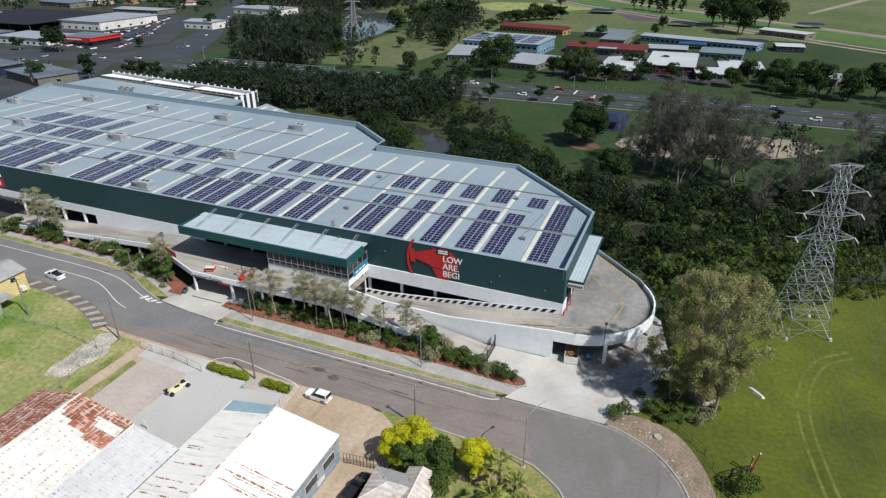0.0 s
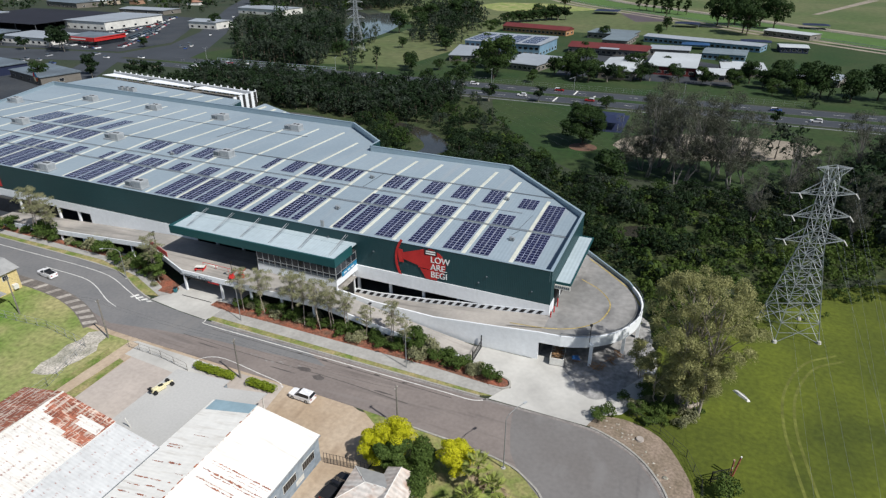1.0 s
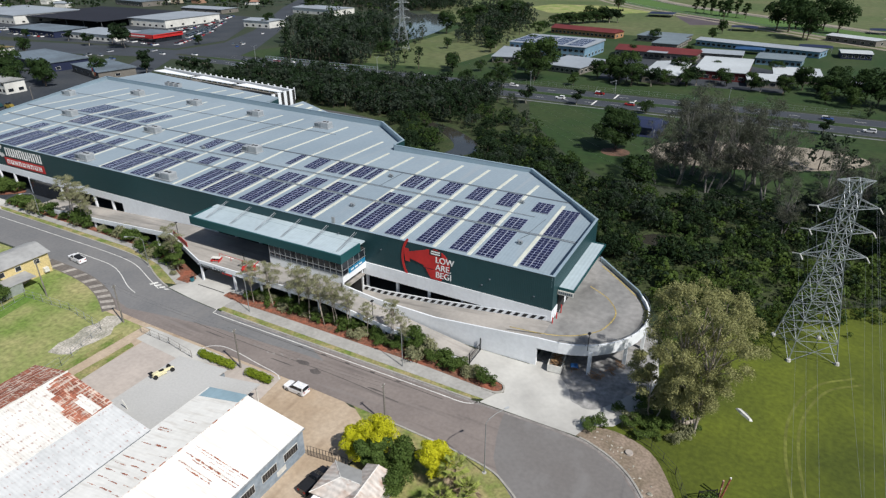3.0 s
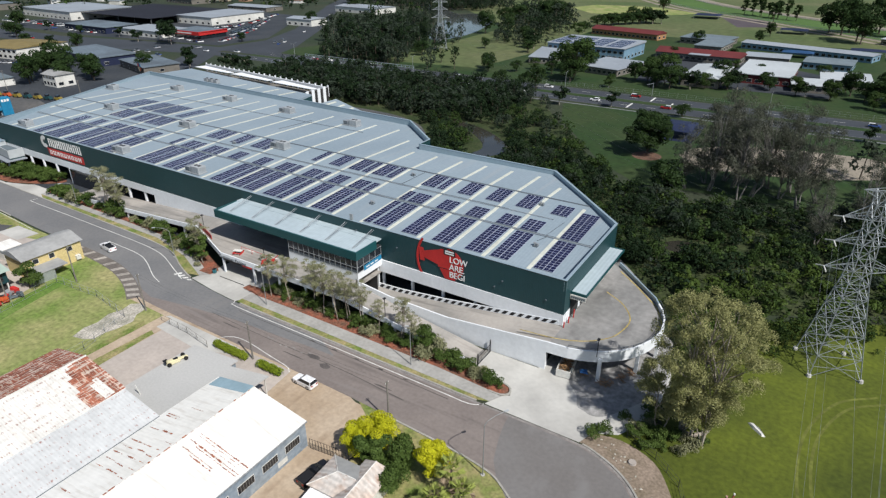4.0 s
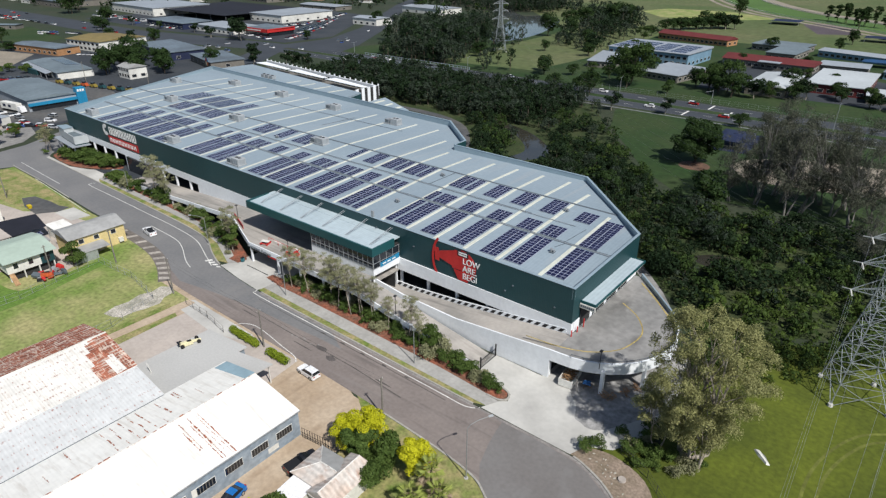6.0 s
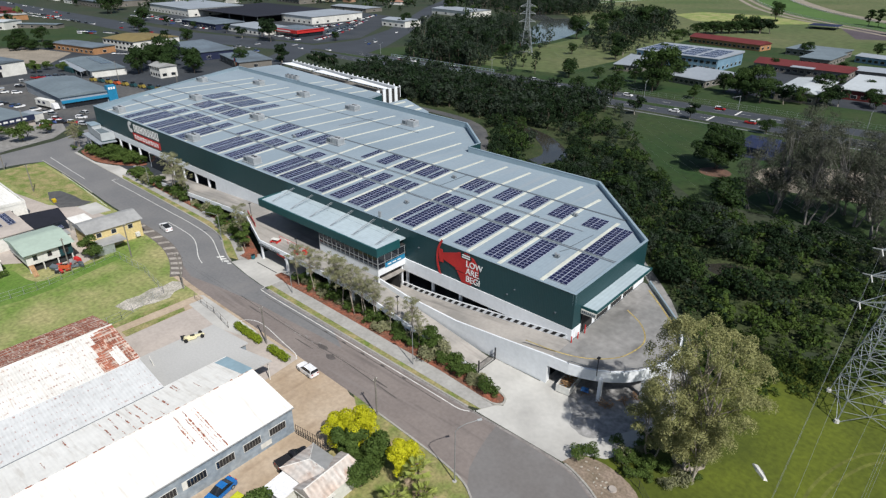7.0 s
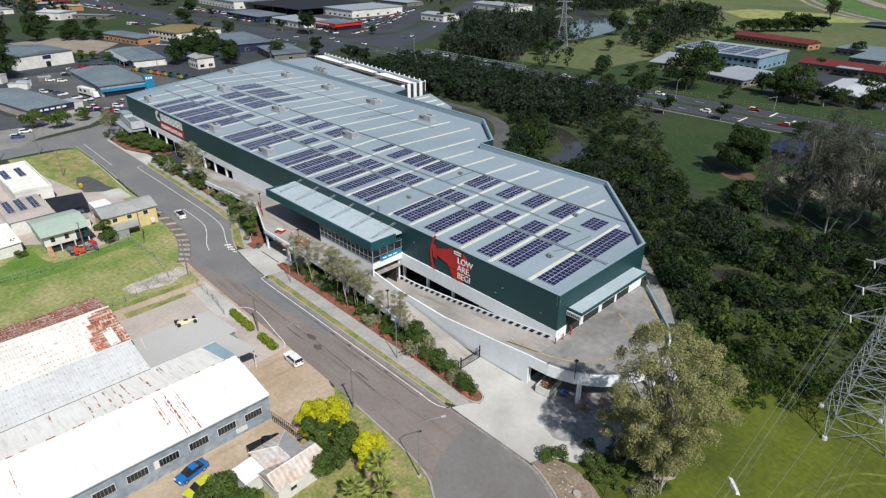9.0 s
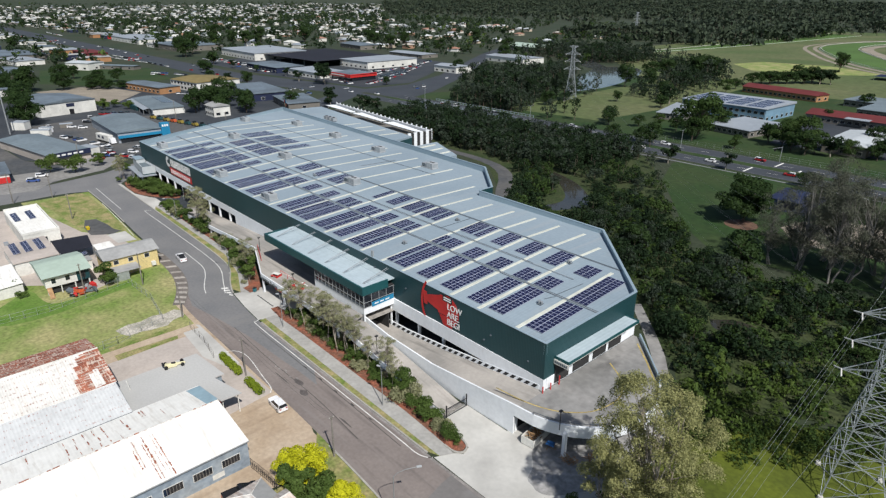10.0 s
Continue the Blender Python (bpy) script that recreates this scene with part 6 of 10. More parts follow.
STREAKS += [(21.5, -8.1, -4.7, 0.2), (15.8, -5.7, -3.0, 0.22), (13.5, -8.1, -5.4, 0.18), (13.1, -8.0, -5.6, 0.22), (10.3, -7.8, -5.8, 0.14), (10.5, -5.1, -2.8, 0.26), (9.0, -2.3, -0.9, 0.2), (-2.5, -7.8, -5.0, 0.18), (-6.0, -5.0, -2.4, 0.15), (-15.0, -7.0, -3.0, 0.16)]
for y, xa, xb, w in STREAKS:
    x = xa
    while x < xb - 0.2:
        end = min(xb, x + rr.uniform(0.7, 2.4))
        n = max(4, int((end - x) / 0.09))
        g, half = Geo(), w * 1.05
        for q in range(n + 1):
            v = x + (end - x) * q / n
            zz = 6.4 - abs(v + 0.3) * (0.165 if v > -0.3 else 0.1954) + 0.012
            half = min(0.62 * w, max(0.12 * w, half + rr.uniform(-0.3, 0.3) * w)) * (0.35 if q in (0, n) else 1)
            mid_y = y + rr.uniform(-0.05, 0.05)
            g.v += [(v, mid_y - half, zz), (v, mid_y + half * rr.uniform(0.6, 1.2), zz)]
        g.f = [(2 * q, 2 * q + 2, 2 * q + 3, 2 * q + 1) for q in range(n)]
        g.m = [0] * n
        part("rust_streak", g, M_STREAK, shed, "dark red rust streak")
        x = end + rr.uniform(0.04, 0.3)
for k in range(40):
    y = -28 + 1.27 * k + rr.uniform(-0.5, 0.5)
    if rr.random() < 0.55:
        part("ridge_rust", Geo().box(-0.3 - rr.uniform(0.02, 0.16), -0.3 + rr.uniform(0.02, 0.1), y, y + rr.uniform(0.3, 1.3), 6.45, 6.56), M_STREAK, shed, "rust on the ridge capping")
for k in range(9):
    window(shed, 9.8, 20.2 - 4.25 * k, 1.9, 2.7, 1.2, "e", bars=5)
part("red_door", Geo().box(9.8, 9.86, -13.6, -12.6, 0, 2.1), M_RED, shed)
part("paint_patch", Geo().box(9.8, 9.806, 5.4, 6.4, 1.8, 3.2).box(9.8, 9.806, 17.2, 19.0, 0.5, 1.4), M_OFFWHITE, shed)
part("shed_base", Geo().box(-8.5, 9.5, -30, 22.7, 0, 0.3), M_CONC, shed)

mid = thing("blue_roof_shed", "lean-to workshop with a pale blue corrugated roof", "shed", (-45, -74, 0))
part("roof_slope", Geo().hull([(-3.7, -22, 6.3), (4.1, -22, 4.7), (4.1, 20.5, 4.7), (-3.7, 20.5, 6.3)], [(-3.7, -22, 6.45), (4.1, -22, 4.85), (4.1, 20.5, 4.85), (-3.7, 20.5, 6.45)]), M_SHEDBLUE, mid)
part("wall", Geo().hull([(-3.6, -22, 0), (4.0, -22, 0), (4.0, 20.3, 0), (-3.6, 20.3, 0)], [(-3.6, -22, 6.25), (4.0, -22, 4.65), (4.0, 20.3, 4.65), (-3.6, 20.3, 6.25)]), M_OFFWHITE, mid)
part("valley_gutter", Geo().box(3.95, 4.25, -22, 20.5, 4.55, 4.75), M_WAREROOF, mid)

rusty = thing("rusty_shed", "big old shed with a rusted and streaked iron roof", "shed", (-58.3, -74, 0))
part("wall", Geo().box(-9.0, 9.4, -22, 20.3, 0, 6.4), M_OFFWHITE, rusty)
part("gable", Geo().add([(-9.0, 20.3, 6.4), (9.4, 20.3, 6.4), (0, 20.3, 8.4)], [(0, 1, 2), (2, 1, 0)]), M_OFFWHITE, rusty)
part("roof_slope", Geo().hull([(-9.3, -22, 6.4), (0, -22, 8.5), (0, 20.7, 8.5), (-9.3, 20.7, 6.4)], [(-9.3, -22, 6.5), (0, -22, 8.6), (0, 20.7, 8.6), (-9.3, 20.7, 6.5)]), M_OLDROOF, rusty)
part("roof_slope", Geo().hull([(0, 11.8, 8.5), (9.7, 13.0, 6.4), (9.7, 20.7, 6.4), (0, 20.7, 8.5)], [(0, 11.8, 8.6), (9.7, 13.0, 6.5), (9.7, 20.7, 6.5), (0, 20.7, 8.6)]), M_OLDROOF, rusty)
rs_ = random.Random(5)
for side, y0, y1, n in ((-1, -22, 20.7, 35), (1, 15.2, 20.7, 7)):
    run, fall, w = (9.3, 2.1, (y1 - y0) / n) if side < 0 else (9.7, 2.1, (y1 - y0) / n)
    for k in range(n):
        ya, yb = y0 + w * k + 0.006, y0 + w * (k + 1) - 0.006
        runs = [(0.005, 0.995)] if side < 0 else [[(0.62, 0.995)], [(0.30, 0.995)], [(0.10, 0.995)], [(0.03, 0.60), (0.98, 0.995)], [(0.01, 0.52), (0.97, 0.995)], [(0.01, 0.995)], [(0.01, 0.995)]][k]
        for a, b in runs:
            ring = [(side * run * t, y, 8.605 - fall * t) for t, y in ((a, ya), (b, ya), (b, yb), (a, yb))]
            part("iron_sheet", Geo().hull(ring, [(x, y, z + 0.016 + 0.006 * (k % 2)) for x, y, z in ring]), M_RUST, rusty)
part("roof_slope", Geo().hull([(0, -22, 8.5), (9.7, -22, 6.4), (9.7, 13.0, 6.4), (0, 11.8, 8.5)], [(0, -22, 8.6), (9.7, -22, 6.5), (9.7, 13.0, 6.5), (0, 11.8, 8.6)]), M_OLDROOF, rusty, "streaked white painted iron")
part("ridge_cap", Geo().tube((0, -22, 8.62), (0, 20.7, 8.62), 0.16, n=6), M_OFFWHITE, rusty)

office = thing("grey_workshop", "low flat grey-roofed workshop with a red door", "building", (-45, -45, 0))
part("roof", Geo().prism([(-7.4, 6.4), (2.5, 7.4), (2.5, 5.6), (10.0, 7.2), (9.8, 3.6), (4.0, 2.2), (4.0, -8.5), (-7.4, -8.5)], 3.8, 4.0), M_FLATROOF, office)
part("wall", Geo().prism([(-7.1, 6.1), (2.2, 7.0), (2.2, 5.3), (5.6, 5.6), (5.6, 2.4), (3.7, 1.9), (3.7, -8.4), (-7.1, -8.4)], 0, 3.8), M_BLUEWALL, office)
part("red_door", Geo().box(5.6, 5.7, 3.0, 5.0, 0.05, 2.6), M_RED, office)
for x in (9.3, 9.1):
    part("post", Geo().box(x, x + 0.15, 6.6 if x > 9.2 else 4.0, 6.75 if x > 9.2 else 4.15, 0, 3.8), M_OFFWHITE, office)
part("flue", Geo().tube((-3.5, -6.6, 4.0), (-3.7, -6.9, 5.9), 0.09, n=6), M_OFFWHITE, office)

racer = thing("racing_car", "old cream-yellow open-wheel racing car parked on the flat roof", "car", (-51.0, -43.2, 4.0), 76)
part("body", Geo().hull([(-1.7, -0.35, 0.18), (1.9, -0.18, 0.2), (1.9, 0.18, 0.2), (-1.7, 0.35, 0.18)], [(-1.5, -0.25, 0.75), (1.8, -0.1, 0.42), (1.8, 0.1, 0.42), (-1.5, 0.25, 0.75)]), M_RACER, racer)
part("cockpit", Geo().box(-0.5, 0.25, -0.2, 0.2, 0.55, 0.72), M_BLACK, racer)
part("side_pod", Geo().box(-1.1, 0.4, -0.65, 0.65, 0.15, 0.45), M_RACER, racer)
part("rear_wing", Geo().box(-2.05, -1.75, -0.6, 0.6, 0.75, 0.85), M_BLACK, racer)
for x, y in ((-1.45, -0.75), (-1.45, 0.75), (1.35, -0.7), (1.35, 0.7)):
    part("wheel", Geo().tube((x, y - 0.18, 0.32), (x, y + 0.18, 0.32), 0.32, n=12), M_TYRE, racer)

house = thing("rusty_house", "small white cottage with a faded rusty iron roof", "house", (-8.8, -46.9, 0), 3)
part("wall", Geo().box(-1.9, 1.9, -3.9, 4.0, 0, 2.95), M_OFFWHITE, house, "white weatherboard wall")
part("wing_wall", Geo().box(-6.0, -1.9, -2.8, 2.6, 0, 2.85), M_OFFWHITE, house, "white weatherboard wall")
part("roof", Geo().hull([(-2.3, -4.2, 2.9), (2.3, -4.2, 2.9), (2.3, 4.3, 2.9), (-2.3, 4.3, 2.9)], [(-0.1, -4.2, 4.2), (0.1, -4.2, 4.2), (0.1, 3.7, 4.2), (-0.1, 3.7, 4.2)]), M_HOUSERUST, house, "streaked pink-brown iron")
def slope(name, pts, mat, label):
    part(name, Geo().hull(pts, [(x, y, z + 0.1) for x, y, z in pts]), mat, house, label)


slope("wing_roof", [(-6.5, -3.1, 2.85), (-1.2, -3.1, 2.85), (-0.5, -0.2, 4.05), (-3.5, -0.2, 4.05)], M_HOUSERUST, "rusted iron sheets")
slope("wing_roof", [(-6.5, 2.9, 2.85), (-6.5, -3.1, 2.85), (-3.5, -0.2, 4.05)], M_HOUSERUST, "rusted iron sheets")
slope("grey_sheet", [(-0.5, -0.2, 4.05), (-1.0, 2.9, 2.85), (-6.5, 2.9, 2.85), (-3.5, -0.2, 4.05)], M_GREYROOF, "newer plain grey roof sheets")
part("ridge_cap", Geo().tube((0, -4.2, 4.22), (0, 3.7, 4.22), 0.09, n=5).tube((-3.5, -0.2, 4.17), (-0.6, -0.2, 4.17), 0.08, n=5).tube((-6.5, -3.1, 2.97), (-3.5, -0.2, 4.17), 0.07, n=5).tube((-6.5, 2.9, 2.97), (-3.5, -0.2, 4.17), 0.07, n=5), M_OLDROOF, house)
part("annex_wall", Geo().box(-5.6, -2.4, -5.9, -3.2, 0, 2.35), M_OFFWHITE, house)
part("annex_roof", Geo().hull([(-5.9, -6.2, 2.35), (-2.2, -6.2, 2.35), (-2.2, -3.0, 2.6), (-5.9, -3.0, 2.6)], [(-5.9, -6.2, 2.45), (-2.2, -6.2, 2.45), (-2.2, -3.0, 2.7), (-5.9, -3.0, 2.7)]), M_CARWHITE, house, "plain white lean-to roof")
for y in (-1.6, 2.2):
    window(house, 1.9, y, 1.2, 0.9, 1.0, "e")
    part("sun_hood", Geo().box(1.9, 2.4, y - 0.6, y + 0.6, 2.25, 2.33), M_OFFWHITE, house)
for y in (-4.2, 4.3):
    part("barge_board", Geo().box(-1.9, 1.9, y - 0.05, y + 0.05, 2.7, 2.9), M_OFFWHITE, house)

# houses and shops at the street corner
yellow = thing("yellow_house", "cream-yellow two-storey house with a grey gable roof", "house", (-113.4, -32.4, 0))
part("wall", Geo().box(-4.2, 4.2, -6.4, 6.2, 0, 4.8), M_YELLOW, yellow, "cream-yellow weatherboard wall")
part("roof", Geo().hull([(-4.7, -6.9, 4.7), (4.7, -6.9, 4.7), (4.7, 6.7, 4.7), (-4.7, 6.7, 4.7)], [(-0.6, -6.9, 6.1), (0.4, -6.9, 6.1), (0.4, 6.7, 6.1), (-0.6, 6.7, 6.1)]), M_GREYROOF, yellow)
for y in (-4, -0.5, 3.5):
    window(yellow, 4.2, y, 3.1, 1.1, 1.0, "e")
part("carport", Geo().hull([(4.2, -6.4, 2.5), (8.4, -6.4, 2.3), (8.4, 0.6, 2.3), (4.2, 0.6, 2.5)], [(4.2, -6.4, 2.6), (8.4, -6.4, 2.4), (8.4, 0.6, 2.4), (4.2, 0.6, 2.6)]), M_GREYROOF, yellow)
part("garage", Geo().box(4.4, 8.2, -6.2, -2.4, 0, 2.3), M_STEEL, yellow)
part("condenser", Geo().box(4.2, 5.0, 4.2, 5.2, 0.6, 1.6), M_OFFWHITE, yellow)

high = thing("white_highset_house", "white highset house with a pale green roof", "house", (-114.0, -47.8, 0))
part("wall", Geo().box(-6.0, 6.2, -4.8, 2.0, 2.0, 4.9), M_OFFWHITE, high, "white weatherboard wall")
part("wall_green", Geo().box(-6.0, 6.2, 2.0, 4.8, 2.0, 4.9), M_GREENE, high, "dark green enclosed verandah")
# dark panel painted for the shade within the verandah
part("verandah_opening", Geo().box(6.2, 6.25, 2.7, 3.9, 2.6, 4.4), M_DARK, high)
part("roof", Geo().hull([(-6.8, -5.4, 4.85), (7.2, -5.4, 4.85), (7.2, 5.4, 4.85), (-6.8, 5.4, 4.85)], [(-1.2, -5.4, 6.0), (-0.2, -5.4, 6.0), (-0.2, 5.4, 6.0), (-1.2, 5.4, 6.0)]), M_PALEGREEN, high)
# solid near-black box in place of the shade below the raised floor
part("undercroft", Geo().box(-5.6, 5.4, -4.2, 4.4, 0, 2.0), M_DARK, high)
for y in (-4.5, -1.6, 1.4, 4.5):
    part("stump", Geo().box(5.8, 6.1, y - 0.12, y + 0.12, 0, 2.0), M_OFFWHITE, high)
for y in (-3.0, 0.0):
    window(high, 6.2, y, 2.9, 0.9, 1.2, "e")
part("stair", Geo().hull([(6.2, -4.7, 1.9), (6.2, -3.7, 1.9), (8.6, -3.7, 0.0), (8.6, -4.7, 0.0)], [(6.2, -4.7, 2.05), (6.2, -3.7, 2.05), (8.6, -3.7, 0.15), (8.6, -4.7, 0.15)]), M_TIMBER, high, "timber front stair")


def panel_bank(parent, x, y, z, cols, rows, turn=0):
    for c in range(cols):
        for r in range(rows):
            again("panel", PANEL[0], parent, pose(x, y, z, 0, 0, turn) @ pose(c * 1.02, r * 1.68, 0.1 + 0.2 * r, 7, 0, 0) @ pose(0, 0, 0, 0, 0, 90) @ Matrix.Diagonal((0.83, 1, 1, 1)))


shop = thing("white_corner_shop", "flat white corner building with solar panels on the roof", "building", (-160, -45.8, 0))
part("wall", Geo().box(-14.5, 14.5, -4.6, 4.6, 0, 3.8), M_OFFWHITE, shop)
part("roof", Geo().box(-14.2, 14.2, -4.3, 4.3, 3.8, 3.9), M_SHEDWHITE, shop)
part("parapet", Geo().box(-14.6, 14.6, 4.3, 4.65, 3.8, 4.5).box(-14.6, -14.2, -4.6, 4.3, 3.8, 4.5).box(14.2, 14.6, -4.6, 4.3, 3.8, 4.5), M_OFFWHITE, shop)
panel_bank(shop, -9, -3.0, 4.0, 9, 1)
panel_bank(shop, -9, 0.9, 4.0, 9, 1)
window(shop, 14.6, 0, 1.0, 2.4, 1.5, "e")
window(shop, -6, 4.66, 1.0, 4, 1.5, "n")
shop = thing("pale_roof_shop", "low building with a tan flat roof and solar panels", "building", (-133.6, -50.8, 0))
part("wall", Geo().box(-8.6, 8.4, -5, 4.8, 0, 3.6), M_OFFWHITE, shop)
part("roof", Geo().box(-8.9, 8.7, -5.3, 5.1, 3.6, 3.8), M_YARD, shop, "tan flat roof")
panel_bank(shop, -6.5, -3.2, 3.9, 9, 1)
panel_bank(shop, -6.5, -0.4, 3.9, 9, 1)
panel_bank(shop, -6.5, 2.6, 3.9, 9, 1)
part("fan_box", Geo().box(-7.8, -6.6, -4.6, -3.6, 3.8, 4.7), M_STEEL, shop)
part("skillion", Geo().hull([(6, -13, 2.6), (21, -13, 2.6), (21, -5.4, 3.0), (6, -5.4, 3.0)], [(6, -13, 2.75), (21, -13, 2.75), (21, -5.4, 3.15), (6, -5.4, 3.15)]), M_SHEDWHITE, shop)
part("skillion_wall", Geo().box(6.3, 20.7, -12.7, -5.6, 0, 2.55), M_OFFWHITE, shop)
sail = thing("black_shade_sail", "black shade cloth over a yard", "shade sail", (-131, -41, 0))
part("cloth", Geo().hull([(-7, -4.2, 3.3), (5, -4.4, 3.0), (5.2, 3.4, 3.3), (-4.4, 4.6, 3.6)], [(-7, -4.2, 3.36), (5, -4.4, 3.06), (5.2, 3.4, 3.36), (-4.4, 4.6, 3.66)]), M_SHADECLOTH, sail)
for x, y in ((-7, -4.2), (5, -4.4), (5.2, 3.4), (-4.4, 4.6)):
    part("post", Geo().tube((x, y, 0), (x, y, 3.4), 0.08, n=6), M_STEEL, sail)
small = thing("garden_sheds", "cluster of low white sheds with a solar hot water panel", "shed", (-121, -39, 0))
part("shed_a", Geo().box(-3, 3, -6, -1, 0, 2.6), M_OFFWHITE, small)
part("roof_a", Geo().box(-3.2, 3.2, -6.2, -0.8, 2.6, 2.75), M_GREYROOF, small)
part("shed_b", Geo().box(-7, -2, 2, 6, 0, 2.8), M_OFFWHITE, small)
part("roof_b", Geo().box(-7.2, -1.8, 1.8, 6.2, 2.8, 2.95), M_SHEDWHITE, small)
panel_bank(small, -1.6, -5.2, 2.9, 2, 3)
slabp = flat("yard_slab", [(-127, -33), (-118.5, -33.5), (-119, -25.5), (-126, -26.5)], 0.03, M_CONC, "pale concrete slab beside the house", "pavement")

junk = thing("scrap_pile", "orange machinery and scrap stacked in a yard", "scrap", (-104.6, -45.6, 0))
rr = random.Random(3)
for k in range(20):
    x, y, z = rr.uniform(-1.6, 1.8), rr.uniform(-2.6, 2.6), rr.uniform(0, 0.5)
    w, d, h = rr.uniform(0.3, 0.9), rr.uniform(0.2, 0.6), rr.uniform(0.3, 1.0)
    m = pose(x, y, z, rr.uniform(-15, 15), rr.uniform(-15, 15), rr.uniform(0, 180))
    part("scrap", Geo().box(-w, w, -d, d, 0.2, h + 0.2).spin(m), rr.choice([M_MACHINE, M_STEEL, M_BLACK, M_STEEL, M_RED, M_WAREROOF]), junk)
bin_ = thing("yellow_container", "yellow bin beside the corner lawn", "bin", (-151, -33.0, 0.02))
bin_.scale = (0.62, 0.62, 0.7)
part("body", Geo().hull([(-0.9, -0.6, 0), (0.9, -0.6, 0), (0.9, 0.6, 0), (-0.9, 0.6, 0)], [(-1.2, -0.8, 1.3), (1.2, -0.8, 1.3), (1.2, 0.8, 1.3), (-1.2, 0.8, 1.3)]), M_BIN, bin_)


# ---- vehicles ----
def car_geo(length=4.6, width=1.82, height=1.6, kind="wagon"):
    L, W, H = length / 2, width / 2, height
    sill, belt = 0.28, 0.62 * H
    body = Geo()
    lower = [(-L, -W * 0.86), (-L * 0.9, -W), (L * 0.86, -W), (L, -W * 0.8), (L, W * 0.8), (L * 0.86, W), (-L * 0.9, W), (-L, W * 0.86)]
    body.hull([(x, y, sill) for x, y in lower], [(x * 0.985, y * 0.97, belt * (0.88 if x > L * 0.4 else 1.0)) for x, y in lower])
    if kind == "ute":
        c0, c1 = -0.12 * L, 0.55 * L
        body.box(-L * 0.96, c0, -W * 0.93, -W * 0.84, belt, belt + 0.18).box(-L * 0.96, c0, W * 0.84, W * 0.93, belt, belt + 0.18).box(-L * 0.99, -L * 0.95, -W * 0.9, W * 0.9, belt, belt + 0.18)
    elif kind == "sedan":
        c0, c1 = -0.72 * L, 0.5 * L
    else:
        c0, c1 = -0.96 * L, 0.46 * L
    r0 = c0 + (0.06 * L if kind != "sedan" else 0.35 * L)
    cab_low = [(c0, -W * 0.9, belt), (c1, -W * 0.9, belt * 0.97), (c1, W * 0.9, belt * 0.97), (c0, W * 0.9, belt)]
    cab_top = [(r0, -W * 0.72, H - 0.05), (c1 - 0.42 * L, -W * 0.72, H - 0.05), (c1 - 0.42 * L, W * 0.72, H - 0.05), (r0, W * 0.72, H - 0.05)]
    glass_ = Geo().hull(cab_low, cab_top)
    roof = Geo().hull([(x, y * 1.02, z) for x, y, z in cab_top], [(x * 0.96, y * 0.9, H) for x, y, z in cab_top])
    if kind != "sedan":
        for y in (-1, 1):
            roof.hull([(c0 + 0.02, y * W * 0.905, belt), (c0 + 0.25, y * W * 0.905, belt), (c0 + 0.25, y * W * 0.86, belt), (c0 + 0.02, y * W * 0.86, belt)],
                      [(r0 + 0.0, y * W * 0.735, H - 0.04), (r0 + 0.2, y * W * 0.735, H - 0.04), (r0 + 0.2, y * W * 0.69, H - 0.04), (r0, y * W * 0.69, H - 0.04)])
    return body, glass_, roof, L, W


def vehicle(name, label, category, at, turn, paint, kind="wagon", length=4.6, height=1.6, group=""):
    ob = thing(name, label, category, at, turn, group)
    body, glass_, roof, L, W = car_geo(length, 1.82, height, kind)
    part("body", body, paint, ob)
    part("glasshouse", glass_, M_GLASS, ob, "dark glass")
    part("roof", roof, paint, ob)
    if kind == "ute":
        part("tray_cover", Geo().box(-L * 0.94, -0.12 * L, -W * 0.84, W * 0.84, 0.62 * height, 0.62 * height + 0.12), M_BLACK, ob)
    r = 0.34
    for x in (-0.60 * L, 0.62 * L):
        for y in (-1, 1):
            w = part("wheel", Geo().tube((x, y * W * 0.80, r), (x, y * W * 1.01, r), r, n=12), M_TYRE, ob)
            part("rim", Geo().tube((x, y * W * 0.99, r), (x, y * W * 1.025, r), r * 0.6, n=8), M_STEEL, w)
    for y in (-0.62, 0.62):
        part("headlight", Geo().box(L * 0.94, L * 1.002, y * W - 0.2, y * W + 0.2, 0.62, 0.78), M_LAMPWHITE, ob)
        part("tail_light", Geo().box(-L * 1.002, -L * 0.95, y * W - 0.16, y * W + 0.16, 0.72, 0.92), M_LAMPRED, ob)
    part("bumper", Geo().box(L * 0.97, L * 1.015, -W * 0.7, W * 0.7, 0.3, 0.5), M_BLACK, ob)
    return ob


vehicle("white_suv", "white parked suv with dark windows beside the kerb", "car", (-32.4, -32.8, 0.03), 178, M_CARWHITE, "wagon", 4.4, 1.6)
vehicle("white_ute", "white ute with a black tray cover on the street", "car", (-108.6, -20.6, 0.03), 174, M_CARWHITE, "ute", 5.2, 1.75)
vehicle("blue_sedan", "bright blue sedan parked in the dirt yard", "car", (-19.8, -56.8, 0.02), -78, M_CARBLUE, "sedan", 4.6, 1.4)
vehicle("lime_car", "lime-yellow small car parked in the dirt yard", "car", (-16.3, -57.3, 0.02), -80, M_CARLIME, "wagon", 4.0, 1.45)
vehicle("black_ute", "black ute parked beside the rusty cottage", "car", (-17.3, -46.9, 0.02), 84, M_CARBLACK, "ute", 5.0, 1.7)

# ---- poles, lamps, fences ----
LAMP = []


